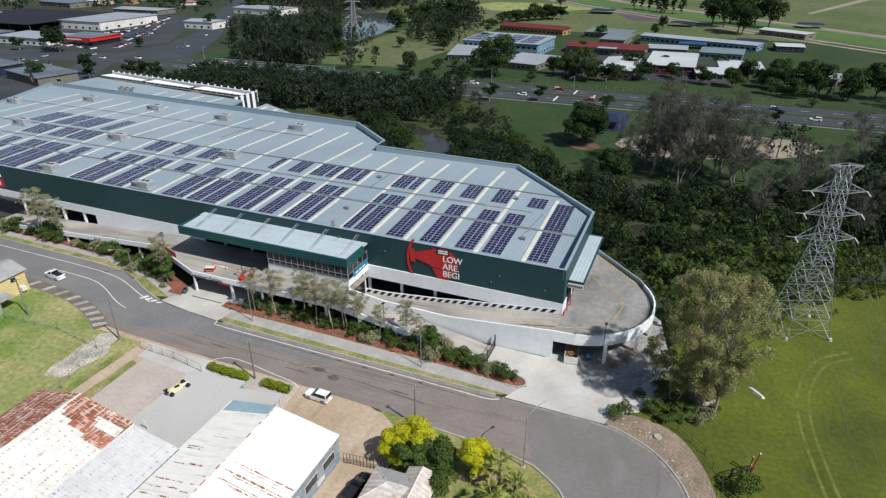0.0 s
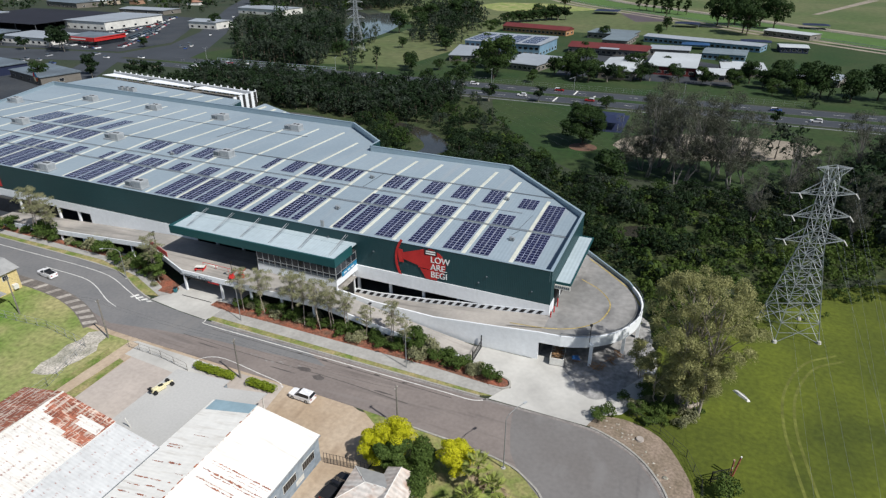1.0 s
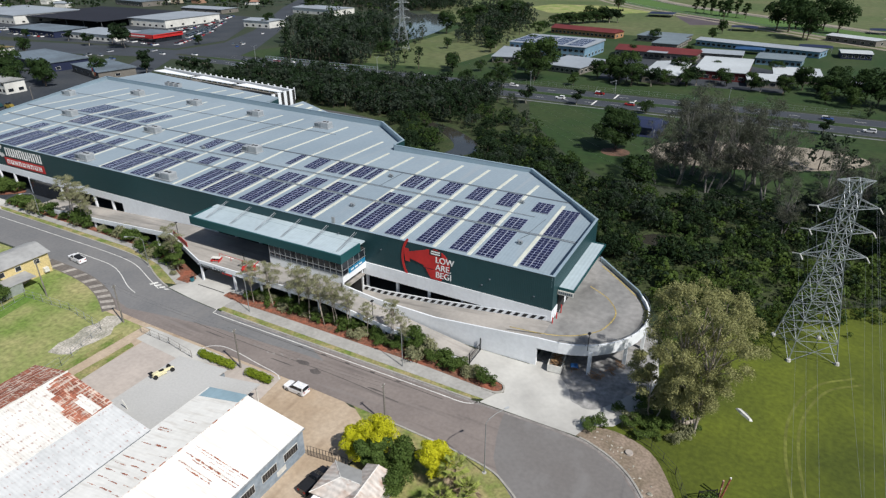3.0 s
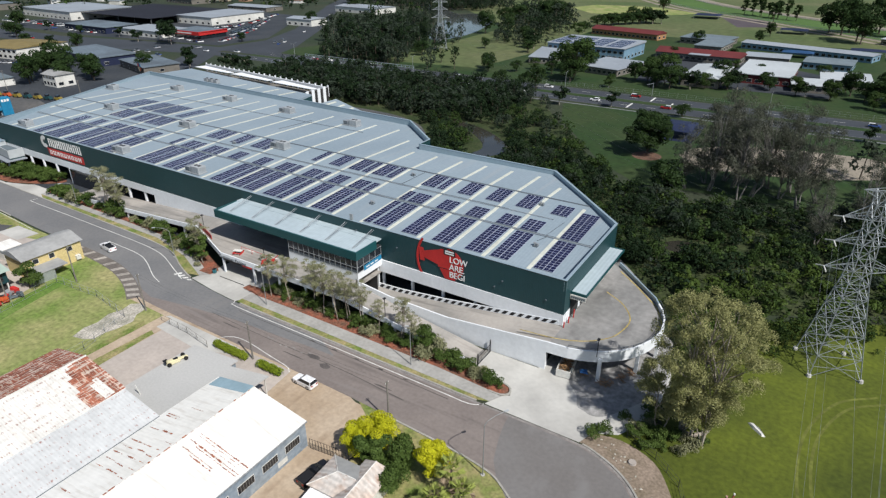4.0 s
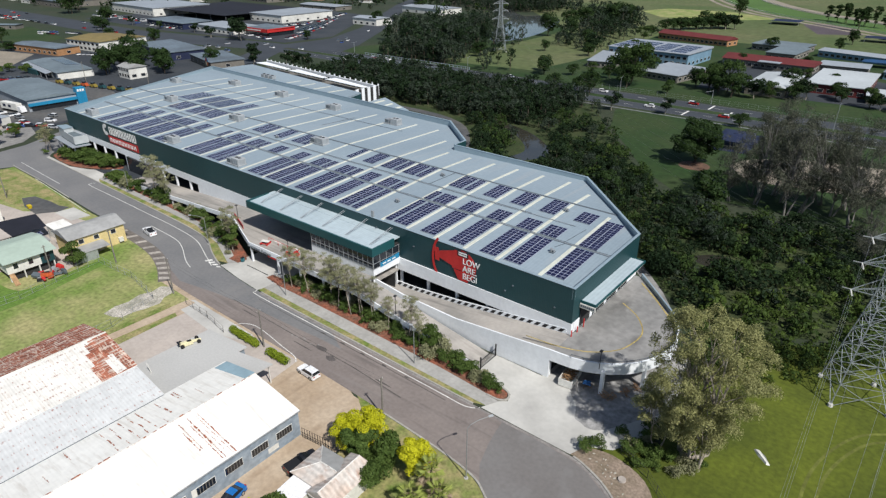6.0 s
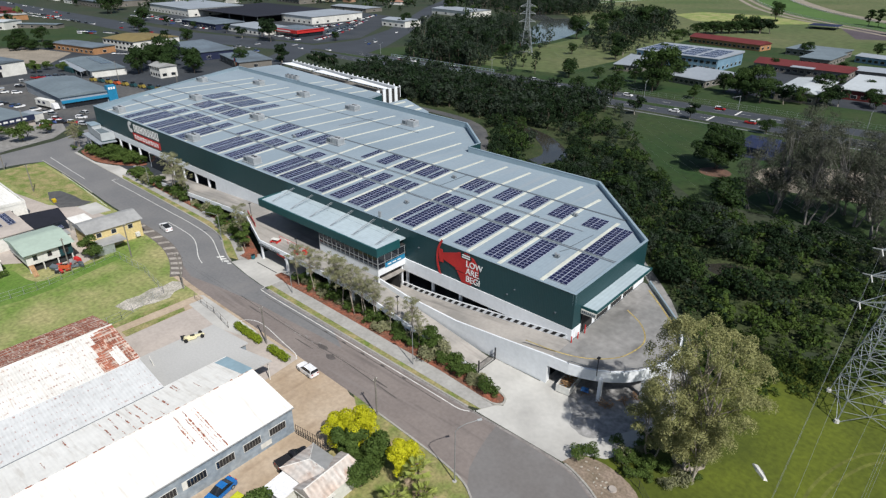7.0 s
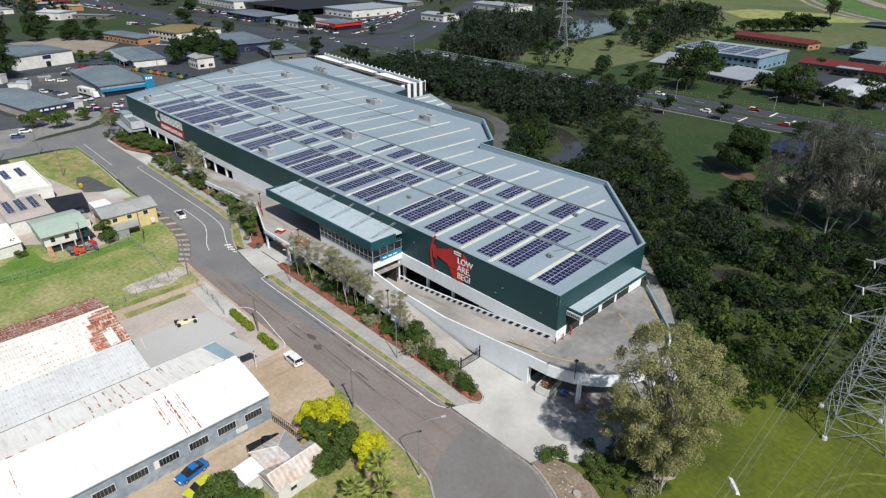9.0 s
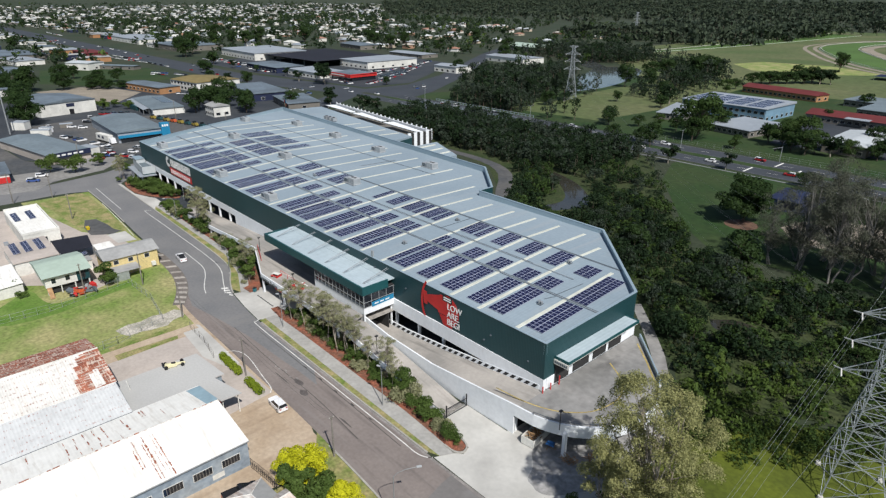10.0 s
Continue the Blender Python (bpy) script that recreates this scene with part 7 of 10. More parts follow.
def power_pole(x, y, h, turn=0, lamp=False):
    ob = thing("power_pole", "weathered timber power pole with a crossarm", "power pole", (x, y, 0), turn, "power poles along the street")
    part("pole", Geo().tube((0, 0, 0), (0, 0, h), 0.17, 0.11, 8), M_WOODPOLE, ob)
    part("crossarm", Geo().box(-0.4, 0.4, -0.05, 0.05, h - 0.4, h - 0.3), M_WOODPOLE, ob)
    for k in (-0.34, 0.34):
        part("insulator", Geo().tube((k, 0, h - 0.3), (k, 0, h - 0.12), 0.04, n=6), M_OFFWHITE, ob)


POLES = [(-15.2, -32.4, 7.6), (-45.2, -32.6, 8.0), (-76.0, -32.8, 8.4), (-99.6, -33.6, 8.4), (-104.5, -45.5, 7.5), (-165, -34, 8.4), (-194.5, -33.4, 9)]
for x, y, h in POLES:
    power_pole(x, y, h, 90)
wires = thing("power_wires", "thin black overhead wires between the poles", "wires", (-76, -32.8, 8))
for (x0, y0, h0), (x1, y1, h1) in zip(POLES[:4], POLES[1:4]):
    for dy in (-0.34, 0.34):
        g = Geo()
        pts = [(x0 + (x1 - x0) * t + 76, y0 + (y1 - y0) * t + dy + 32.8, h0 + (h1 - h0) * t - 0.2 - 2.4 * t * (1 - t) - 8) for t in [i / 8 for i in range(9)]]
        g.run(pts, 0.012, 3)
        part("wire", g, M_WIRE, wires)


def street_lamp(x, y, h, turn, reach=2.6, name="street_lamp", label="grey steel street lamp with a curved arm"):
    ob = thing(name, label, "street lamp", (x, y, 0), turn, "street lamps")
    part("base", Geo().tube((0, 0, 0), (0, 0, 0.12), 0.32, n=8), M_CONC, ob)
    part("pole", Geo().tube((0, 0, 0.1), (0, 0, h), 0.09, 0.06, 8), M_WEATHERED, ob)
    arm = [(0, 0, h), (reach * 0.15, 0, h + 0.55), (reach * 0.5, 0, h + 0.95), (reach, 0, h + 1.1)]
    g = Geo()
    g.run(arm, 0.05)
    part("arm", g, M_WEATHERED, ob)
    part("lantern", Geo().box(reach - 0.1, reach + 0.55, -0.13, 0.13, h + 1.02, h + 1.18), M_PALEUNIT, ob)


street_lamp(-20.3, -19.1, 7.0, 200, 0.3, label="straight grey steel street lamp beside the footpath")
street_lamp(-56.8, -18.4, 7.0, 215, 0.3, label="straight grey steel street lamp beside the footpath")
street_lamp(-91.5, -14.6, 6.6, 215, 3.2)
street_lamp(-141, -9.6, 6.6, 250)
street_lamp(2.4, -34.2, 9.0, 60, 3.2)
for x, y, z in ((8.6, -7.2, 5.6), (-31, -12.2, 3.2), (-64, -11.2, 4.6), (-90, -6.4, 4.6)):
    ob = thing("deck_lamp", "short dark lamp post on the deck edge", "lamp post", (x, y, z), group="deck lamps")
    part("post", Geo().tube((0, 0, 0 if z > 5 else -0.6), (0, 0, 3.4), 0.07, n=6), M_BLACK, ob)
    part("head", Geo().box(-0.22, 0.22, -0.3, 0.3, 3.4, 3.55), M_BLACK, ob)


def mesh_fence(name, line, h, label, post=M_STEEL, every=2.5):
    ob = thing(name, label, "fence", (*line[0], 0))
    ox, oy = line[0]
    for a, b in zip(line, line[1:]):
        n = max(1, int(math.dist(a, b) / every))
        for i in range(n + 1):
            p = (a[0] + (b[0] - a[0]) * i / n - ox, a[1] + (b[1] - a[1]) * i / n - oy)
            part("fence_post", Geo().tube((*p, 0), (*p, h), 0.045, n=5), post, ob)
        for z in (0.1, h * 0.5, h - 0.03):
            part("fence_wire", Geo().tube((a[0] - ox, a[1] - oy, z), (b[0] - ox, b[1] - oy, z), 0.022, n=4), post, ob)
    return ob


mesh_fence("lot_fence", [(-99.5, -64), (-98.8, -54), (-101.3, -43.6), (-103, -36), (-89.4, -35), (-77.5, -36.5), (-73.5, -47), (-72, -66)], 1.8, "wire mesh fence round the grass lot")
mesh_fence("yard_fence", [(-70, -33.4), (-62, -33.6), (-55, -34.6)], 1.6, "rusty wire fence in front of the yard", M_WOODPOLE)
mesh_fence("dirt_fence", [(-21.5, -43.2), (-17, -42.6), (-14.6, -42.6)], 1.9, "dark leaning fence beside the shed", M_BLACK, 0.5)
mesh_fence("field_fence", [(28.6, -34), (28.2, -27), (26, -22), (22, -18.5), (17.2, -16.4)], 1.5, "thin wire fence along the bank", M_WIRE)
gate2 = thing("field_gate", "small dark steel field gate with a red post", "gate", (30.4, -24.6, 0), 35)
part("gate_frame", Geo().box(-1.3, -1.2, -0.05, 0.05, 0, 1.9).box(1.2, 1.3, -0.05, 0.05, 0, 1.9).box(-1.2, 1.2, -0.04, 0.04, 1.7, 1.8).box(-1.2, 1.2, -0.04, 0.04, 0.3, 0.4), M_BLACK, gate2)
part("brace", Geo().tube((-1.2, 0, 0.35), (1.2, 0, 1.75), 0.04, n=4).tube((-1.2, 0, 1.75), (1.2, 0, 0.35), 0.04, n=4), M_BLACK, gate2)
part("red_post", Geo().tube((1.9, 0.3, 0), (2.0, 0.3, 3.0), 0.14, n=6), M_RUST, gate2)
stone = thing("white_drum", "pale object lying in the field grass", "rubbish", (33.4, -4.3, 0), -45)
part("lump", Geo().hull([(-1.6, -0.35, 0), (-0.3, -0.5, 0), (1.5, -0.3, 0), (1.7, 0.2, 0), (0.4, 0.45, 0), (-1.3, 0.4, 0)], [(-1.4, -0.2, 0.25), (-0.3, -0.3, 0.4), (1.3, -0.2, 0.3), (1.4, 0.1, 0.28), (0.3, 0.25, 0.42), (-1.1, 0.25, 0.22)]), M_OFFWHITE, stone)

gate2 = thing("field_gate", "dark green steel gate frame at the field edge", "gate", (30.5, -25.3, 0), 26)
for x in (-1.3, 1.3):
    part("gate_post", Geo().tube((x, 0, 0), (x, 0, 2.3), 0.07, n=6), M_BLACK, gate2)
for z in (0.5, 1.3, 2.1):
    part("gate_rail", Geo().tube((-1.3, 0, z), (1.3, 0, z), 0.04, n=5), M_BLACK, gate2)
part("gate_brace", Geo().tube((-1.3, 0, 0.5), (1.3, 0, 2.1), 0.035, n=5), M_BLACK, gate2)
post = thing("rusty_post", "leaning rust-red steel post with a pale cap", "post", (32.1, -23.2, 0))
part("shaft", Geo().tube((0, 0, 0), (0.5, 0.3, 3.4), 0.13, 0.12, 7), M_STREAK, post)
part("cap", Geo().tube((0.5, 0.3, 3.4), (0.53, 0.32, 3.6), 0.12, n=7), M_OFFWHITE, post)

# stones on the earth bank
STONE = []
rr = random.Random(19)
for k in range(26):
    u = rr.random()
    x, y = 14 + 13.5 * u + rr.uniform(-0.8, 0.8), -19.0 - 15 * u ** 1.6 + rr.uniform(-1.4, 1.0)
    size = rr.uniform(0.25, 0.6)
    m = pose(x, y, 0.02, rr.uniform(-8, 8), 0, rr.uniform(0, 360)) @ Matrix.Diagonal((size, size * 0.8, size * 0.6, 1))
    if STONE:
        copy_thing(STONE[0], m)
    else:
        ring = [(math.cos(a) * q, math.sin(a) * q) for a, q in zip([0.9 * i for i in range(7)], (1, 0.8, 1.1, 0.9, 1.05, 0.85, 0.95))]
        g = Geo().hull([(a, b, -0.2) for a, b in ring], [(a * 0.95, b * 0.95, 0.45) for a, b in ring]).hull([(a * 0.95, b * 0.95, 0.45) for a, b in ring], [(a * 0.5 + 0.05, b * 0.5, 0.85) for a, b in ring])
        ob = part("stone", g, M_GRAVEL)
        ob.matrix_world = m
        STONE.append(tagged(ob, "rough pale stone on the earth bank", "stone", "stones on the bank"))
drum = thing("cable_drum", "pale round concrete lid on the earth bank", "drum", (19.4, -21.0, 0.02))
part("lid", Geo().tube((0, 0, 0), (0, 0, 0.25), 0.6, 0.55, 14), M_YARD, drum)

# stored goods under the ramp and on the deck
skip = thing("timber_skip", "white skip bin full of broken timber", "skip bin", (3.3, -6.0, 0.06), 97)
skip.scale = (1.1, 1.2, 1.15)
part("bin", Geo().box(-2.2, 2.2, -1.0, -0.92, 0.1, 1.3).box(-2.2, 2.2, 0.92, 1.0, 0.1, 1.3).box(-2.2, -2.1, -0.92, 0.92, 0.1, 1.3).box(2.1, 2.2, -0.92, 0.92, 0.1, 1.3).box(-2.1, 2.1, -0.92, 0.92, 0.1, 0.2), M_OFFWHITE, skip)
rr = random.Random(8)
for k in range(26):
    part("plank", Geo().box(-0.8, 0.8, -0.06, 0.06, 0, 0.05).spin(pose(rr.uniform(-1.2, 1.2), rr.uniform(-0.5, 0.5), rr.uniform(0.7, 1.4), rr.uniform(-10, 10), rr.uniform(-12, 12), rr.uniform(0, 180))), M_TIMBER, skip)
for x, y, t in ((6.5, -6.2, 20), (9.9, -6.7, 60), (12.3, -3.9, 50), (10.9, -6.2, 80), (13.2, -1.7, 65)):
    ob = thing("pallet_pile", "heap of broken timber pallets", "pallets", (x, y, 0.06), t, "timber pallets under the ramp")
    for k in range(12):
        part("slat", Geo().box(-0.6, 0.6, -0.05, 0.05, 0, 0.03).spin(pose(rr.uniform(-0.5, 0.5), rr.uniform(-0.6, 0.6), 0.05 + 0.09 * k, rr.uniform(-8, 8), rr.uniform(-8, 8), rr.choice([0, 90]) + rr.uniform(-15, 15))), M_TIMBER, ob)
    if t == 20:
        part("tarp", Geo().hull([(-0.7, -0.5, 1.1), (0.7, -0.6, 1.0), (0.6, 0.6, 1.1), (-0.7, 0.5, 1.05)], [(-0.5, -0.4, 1.3), (0.5, -0.4, 1.25), (0.5, 0.4, 1.3), (-0.5, 0.4, 1.3)]), M_TARP, ob)
bench = thing("picnic_table", "red and white picnic table on the deck", "table", (-73.0, -10.8, D0), 20)
part("top", Geo().box(-1.0, 1.0, -0.5, 0.5, 0.72, 0.8), M_OFFWHITE, bench)
part("seat", Geo().box(-1.0, 1.0, -1.0, -0.7, 0.42, 0.48), M_RED, bench)
part("seat", Geo().box(-1.0, 1.0, 0.7, 1.0, 0.42, 0.48), M_RED, bench)
for x in (-0.8, 0.8):
    part("leg", Geo().box(x - 0.05, x + 0.05, -0.9, 0.9, 0, 0.45).box(x - 0.05, x + 0.05, -0.05, 0.05, 0.4, 0.72), M_RED, bench)
wbin = thing("wheelie_bin", "teal wheelie bin on the red mulch", "bin", (-76.8, -15.0, 0.16), 20)
part("tub", Geo().hull([(-0.25, -0.3, 0.06), (0.25, -0.3, 0.06), (0.25, 0.3, 0.06), (-0.25, 0.3, 0.06)], [(-0.32, -0.38, 1.0), (0.32, -0.38, 1.0), (0.32, 0.38, 1.0), (-0.32, 0.38, 1.0)]), M_TEALBIN, wbin)
part("lid", Geo().hull([(-0.34, -0.42, 1.0), (0.34, -0.42, 1.0), (0.34, 0.42, 1.0), (-0.34, 0.42, 1.0)], [(-0.3, -0.36, 1.1), (0.3, -0.36, 1.1), (0.3, 0.36, 1.1), (-0.3, 0.36, 1.1)]), M_BLACK, wbin)
for x in (-0.22, 0.22):
    part("wheel", Geo().tube((x - 0.04, 0.3, 0.1), (x + 0.04, 0.3, 0.1), 0.1, n=8), M_TYRE, wbin)
mow = thing("red_machines", "red hire machines parked on the deck", "machinery", (-63.3, -10.9, D0), 30)
for x, y in ((-0.9, 0), (0.9, 0.3)):
    part("machine", Geo().hull([(x - 0.6, y - 0.5, 0.15), (x + 0.6, y - 0.5, 0.15), (x + 0.6, y + 0.5, 0.15), (x - 0.6, y + 0.5, 0.15)], [(x - 0.5, y - 0.3, 1.0), (x + 0.2, y - 0.3, 1.1), (x + 0.2, y + 0.3, 1.1), (x - 0.5, y + 0.3, 1.0)]), M_RED, mow)
    part("boom", Geo().tube((x, y, 0.9), (x + 1.1, y + 0.2, 1.9), 0.1, n=5), M_RED, mow)
    part("wheel", Geo().tube((x - 0.3, y - 0.6, 0.2), (x - 0.3, y + 0.6, 0.2), 0.2, n=8), M_TYRE, mow)
barr = thing("red_barrier", "red and white mesh barrier along the deck edge", "barrier", (-88.8, -7.3, D0), -21)
for k in range(5):
    part("barrier_panel", Geo().box(-3.6 + 1.8 * k, -1.9 + 1.8 * k, -0.05, 0.05, 0.1, 1.2), M_RED, barr)
rail2 = thing("red_rail", "red tube rail on the deck", "rail", (-68.0, -9.8, D0))
part("rail_tube", Geo().tube((-5.4, 0.4, 1.0), (4.6, 0.2, 1.0), 0.05, n=5), M_RED, rail2)
for x in (-5.4, -2.0, 1.3, 4.6):
    part("rail_post", Geo().tube((x, 0.3, 0), (x, 0.3, 1.0), 0.05, n=5), M_RED, rail2)

# ---- the pylons ----
def pylon(x, y, turn, base=8.0, h=33.0, name="transmission_pylon", label="tall galvanised steel lattice pylon with three arm levels", thick=1.0, single=False):
    ob = thing(name, label, "pylon", (x, y, 0), turn, "pylons of the power line")

    def half(z):
        k = z / h
        return base / 2 * (1 - k / 0.55) + 1.35 * k / 0.55 if k < 0.55 else 1.35 - (k - 0.55) / 0.45 * 0.55

    zs = [0, 4.0, 8.0, 11.5, 14.5, 17.0, 19.2, 21.5, 23.8, 26.0, 28.0, 30.4, 32.7]
    zs = [z * h / 33 for z in zs]
    corner = [(-1, -1), (1, -1), (1, 1), (-1, 1)]
    legs = [Geo() for _ in corner]
    for i, (cx, cy) in enumerate(corner):
        legs[i].run([(cx * half(z), cy * half(z), z) for z in zs], 0.13 * thick, 4)
        part("leg", legs[i], M_TOWER, ob)
        part("footing", Geo().tube((cx * half(0), cy * half(0), 0), (cx * half(0), cy * half(0), 0.5), 0.45, 0.35, 8), M_CONC, ob)
    for i in range(4):
        a, b = corner[i], corner[(i + 1) % 4]
        bars = []
        for j, (z0, z1) in enumerate(zip(zs, zs[1:])):
            p0, q0 = (a[0] * half(z0), a[1] * half(z0), z0), (b[0] * half(z0), b[1] * half(z0), z0)
            p1, q1 = (a[0] * half(z1), a[1] * half(z1), z1), (b[0] * half(z1), b[1] * half(z1), z1)
            r = 0.065 * thick
            bars += [(p0, q1, r), (q0, p1, r)]
            if j:
                bars.append((p0, q0, r))
            if j < 5:
                m0, m1 = [(u + v) / 2 for u, v in zip(p0, p1)], [(u + v) / 2 for u, v in zip(q0, q1)]
                c2 = [(p0[n] + q0[n] + p1[n] + q1[n]) / 4 for n in range(3)]
                bars += [(m0, c2, r * 0.8), (m1, c2, r * 0.8)]
        if single:
            for p, q, r in bars:
                part("brace", Geo().tube(p, q, r, n=4), M_TOWER, ob)
        else:
            g = Geo()
            for p, q, r in bars:
                g.tube(p, q, r, n=4)
            part("bracing", g, M_TOWER, ob)
    tips = []
    for z, w in ((19.2, 5.2), (23.8, 4.9), (28.0, 4.7), (32.6, 2.9)):
        z = z * h / 33
        for s in (-1, 1):
            e = half(z)
            g = Geo()
            tip = (s * w, 0, z)
            for y0 in (-e, e):
                g.tube((s * e, y0, z), tip, 0.09 * thick, n=4).tube((s * e, y0, z + 1.7 if z < h * 0.95 else z - 1.2), tip, 0.08 * thick, n=4)
                for t in (0.25, 0.5, 0.75):
                    lo = [(s * e) * (1 - t) + tip[0] * t, y0 * (1 - t), z]
                    hi = [(s * e) * (1 - t) + tip[0] * t, y0 * (1 - t), z + (1.7 if z < h * 0.95 else -1.2) * (1 - t)]
                    g.tube(lo, hi, 0.04 * thick, n=4)
            for t in (0.25, 0.5, 0.75):
                xx = s * e * (1 - t) + tip[0] * t
                g.tube((xx, -e * (1 - t), z), (xx, e * (1 - t), z), 0.04 * thick, n=4)
            part("arm", g, M_TOWER, ob)
            tips.append(tip)
            if z < h * 0.95:
                for dy in (-1, 1):
                    ins = part("insulator", Geo().tube(tip, (tip[0] + (-0.9 if dy > 0 else 0.0) * 0.8, dy * 1.3, z - 0.45), 0.10, n=6), M_OFFWHITE, ob, "white insulator string")
    top_z = 32.6 * h / 33
    part("top_bar", Geo().tube((-2.9, 0, top_z), (2.9, 0, top_z), 0.09 * thick, n=4).tube((-2.9, 0, top_z), (0, 0, top_z + 0.5), 0.06 * thick, n=4).tube((2.9, 0, top_z), (0, 0, top_z + 0.5), 0.06 * thick, n=4), M_TOWER, ob)
    return ob, tips


near, TIPS = pylon(41.4, 19.4, 20, thick=0.78, single=True)
farp, TIPS2 = pylon(-205, 281, 40, 8.5, 36, label="grey steel lattice pylon beside the pond", thick=1.3)
pylon(-565, 950, 40, 9, 40, label="distant steel lattice pylon on the hill edge", thick=2.0)
line = thing("transmission_wires", "bundled power line wires strung from the pylon", "wires", (41.4, 19.4, 30))
for i, tip in enumerate(TIPS):
    a = pose(41.4, 19.4, 0, 0, 0, 20) @ Vector((tip[0], tip[1], tip[2] - (0.45 if tip[2] < 31 else 0)))
    for b, sag in ((Vector((a.x + (6 if tip[0] < 0 else -9), a.y - 260, a.z + 2)), 9.0), (pose(-205, 281, 0, 0, 0, 40) @ Vector((-TIPS2[i][0], TIPS2[i][1], TIPS2[i][2] - 0.4)), 9.0)):
        n = 18
        pts = [tuple(a.lerp(b, k / n) - Vector((41.4, 19.4, 30)) - Vector((0, 0, sag * 4 * (k / n) * (1 - k / n)))) for k in range(n + 1)]
        g = Geo()
        g.run(pts, 0.009, 4)
        part("wire", g, M_STEEL if b.y < 0 else M_CABLE, line)


# ---- plants ----
def leaf_quads(rs, lobes, count, size, squash=0.85, out=0.55, slim=0.55, loose=0.55):
    """Corners (count, 4, 3) of small leaf sprays scattered over the lobes of a crown."""
    lobes = np.asarray(lobes, float)
    w = lobes[:, 3] ** 2
    pick = rs.choice(len(lobes), count, p=w / w.sum())
    d = rs.normal(size=(count, 3))
    d /= np.linalg.norm(d, axis=1, keepdims=True)
    d[:, 2] = np.where(d[:, 2] < -0.35, -d[:, 2] * 0.6, d[:, 2])
    r = lobes[pick, 3] * (out + (1.08 - out) * np.sqrt(rs.random(count)))
    pos = lobes[pick, :3] + d * r[:, None] * np.array([1, 1, squash])
    nrm = d + loose * rs.normal(size=(count, 3))
    nrm /= np.linalg.norm(nrm, axis=1, keepdims=True)
    t = np.cross(nrm, rs.normal(size=(count, 3)))
    t /= np.linalg.norm(t, axis=1, keepdims=True)
    b = np.cross(nrm, t)
    s = size * (0.55 + 0.9 * rs.random(count))[:, None]
    return np.stack([pos - t * s, pos - b * s * slim, pos + t * s, pos + b * s * slim], 1)


def crown_lobes(rs, n, radius, z0, z1, size, shape=None):
    """shape: the crown's half width at a share of its height."""
    out = []
    for k in range(n):
        a, u = rs.random() * 2 * np.pi, np.sqrt(rs.random())
        z = rs.random()
        span = shape(z) if shape else np.sin(np.pi * (0.12 + 0.80 * z)) ** 0.7
        out.append((radius * span * u * np.cos(a), radius * span * u * np.sin(a), z0 + (z1 - z0) * z, size * rs.uniform(0.6, 1.15)))
    return out


def leaves(name, quads, mat, parent):
    v = quads.reshape(-1, 3)
    return numpy_mesh(name, v, np.arange(len(v)).reshape(-1, 4), [mat], parent)


def tree(name, label, at, seed, h, radius, bole, lobes, leaf, leaf_n, mat, bark, trunk_r=0.3, lobe_size=None, category="tree", group="", stems=1, limbs=None, out=0.55, slim=0.55, squash=0.85, shape=None, loose=0.55):
    rs = np.random.RandomState(seed)
    ob = thing(name, label, category, at, 0, group)
    top = crown_lobes(rs, lobes, radius, bole + (h - bole) * 0.12, h - (h - bole) * 0.12, lobe_size or radius * 0.42, shape)
    g = Geo()
    for s in range(stems):
        a = 2 * np.pi * s / max(stems, 1)
        foot = Vector((0.9 * trunk_r * 2 * np.cos(a) * (stems > 1), 0.9 * trunk_r * 2 * np.sin(a) * (stems > 1), 0))
        bend = Vector((rs.uniform(-0.12, 0.12) * h * 0.5 + foot.x * 2, rs.uniform(-0.12, 0.12) * h * 0.5 + foot.y * 2, bole))
        mid = foot.lerp(bend, 0.5) + Vector((rs.uniform(-0.2, 0.2), rs.uniform(-0.2, 0.2), 0))
        crest = Vector((bend.x * 1.2, bend.y * 1.2, h * 0.8))
        g.tube(foot, mid, trunk_r, trunk_r * 0.85, 7).tube(mid, bend, trunk_r * 0.85, trunk_r * 0.68, 7).tube(bend, crest, trunk_r * 0.68, trunk_r * 0.2, 6)
        for k, lobe in enumerate(top):
            if k % stems == s and (limbs is None or k < limbs):
                c = Vector(lobe[:3])
                j = bend.lerp(crest, max(0.0, min(0.8, (c.z - bole) / (h - bole + 0.01) - 0.25)))
                m = j.lerp(c, 0.5) + Vector((0, 0, 0.08 * (c - j).length))
                g.tube(j, m, trunk_r * 0.30, trunk_r * 0.2, 5).tube(m, c, trunk_r * 0.2, trunk_r * 0.06, 4)
    part("trunk", g, bark, ob)
    leaves("crown", leaf_quads(rs, top, leaf_n, leaf, squash, out, slim, loose), mat, ob)
    return ob


# the big gum beside the ramp
tree("gum_tree", "tall spreading gum tree with olive leaves and pale limbs", (25.5, -11.0, 0), 4, 26.5, 7.5, 0.6, 230, 0.125, 76000, F_GUM, M_BARK, 0.34, 1.10, stems=5, out=0.42, slim=0.42, squash=1.25, limbs=70,
     shape=lambda z: 0.42 + 0.68 * z / 0.65 if z < 0.65 else 1.1 - 0.55 * ((z - 0.65) / 0.35) ** 2, loose=0.65)
tree("gum_tree", "leaning young gum tree with olive leaves", (21.0, -13.0, 0), 9, 11.0, 3.6, 2.5, 20, 0.19, 6500, F_GUM, M_BARK, 0.14, 1.2, stems=2, out=0.25, slim=0.4)
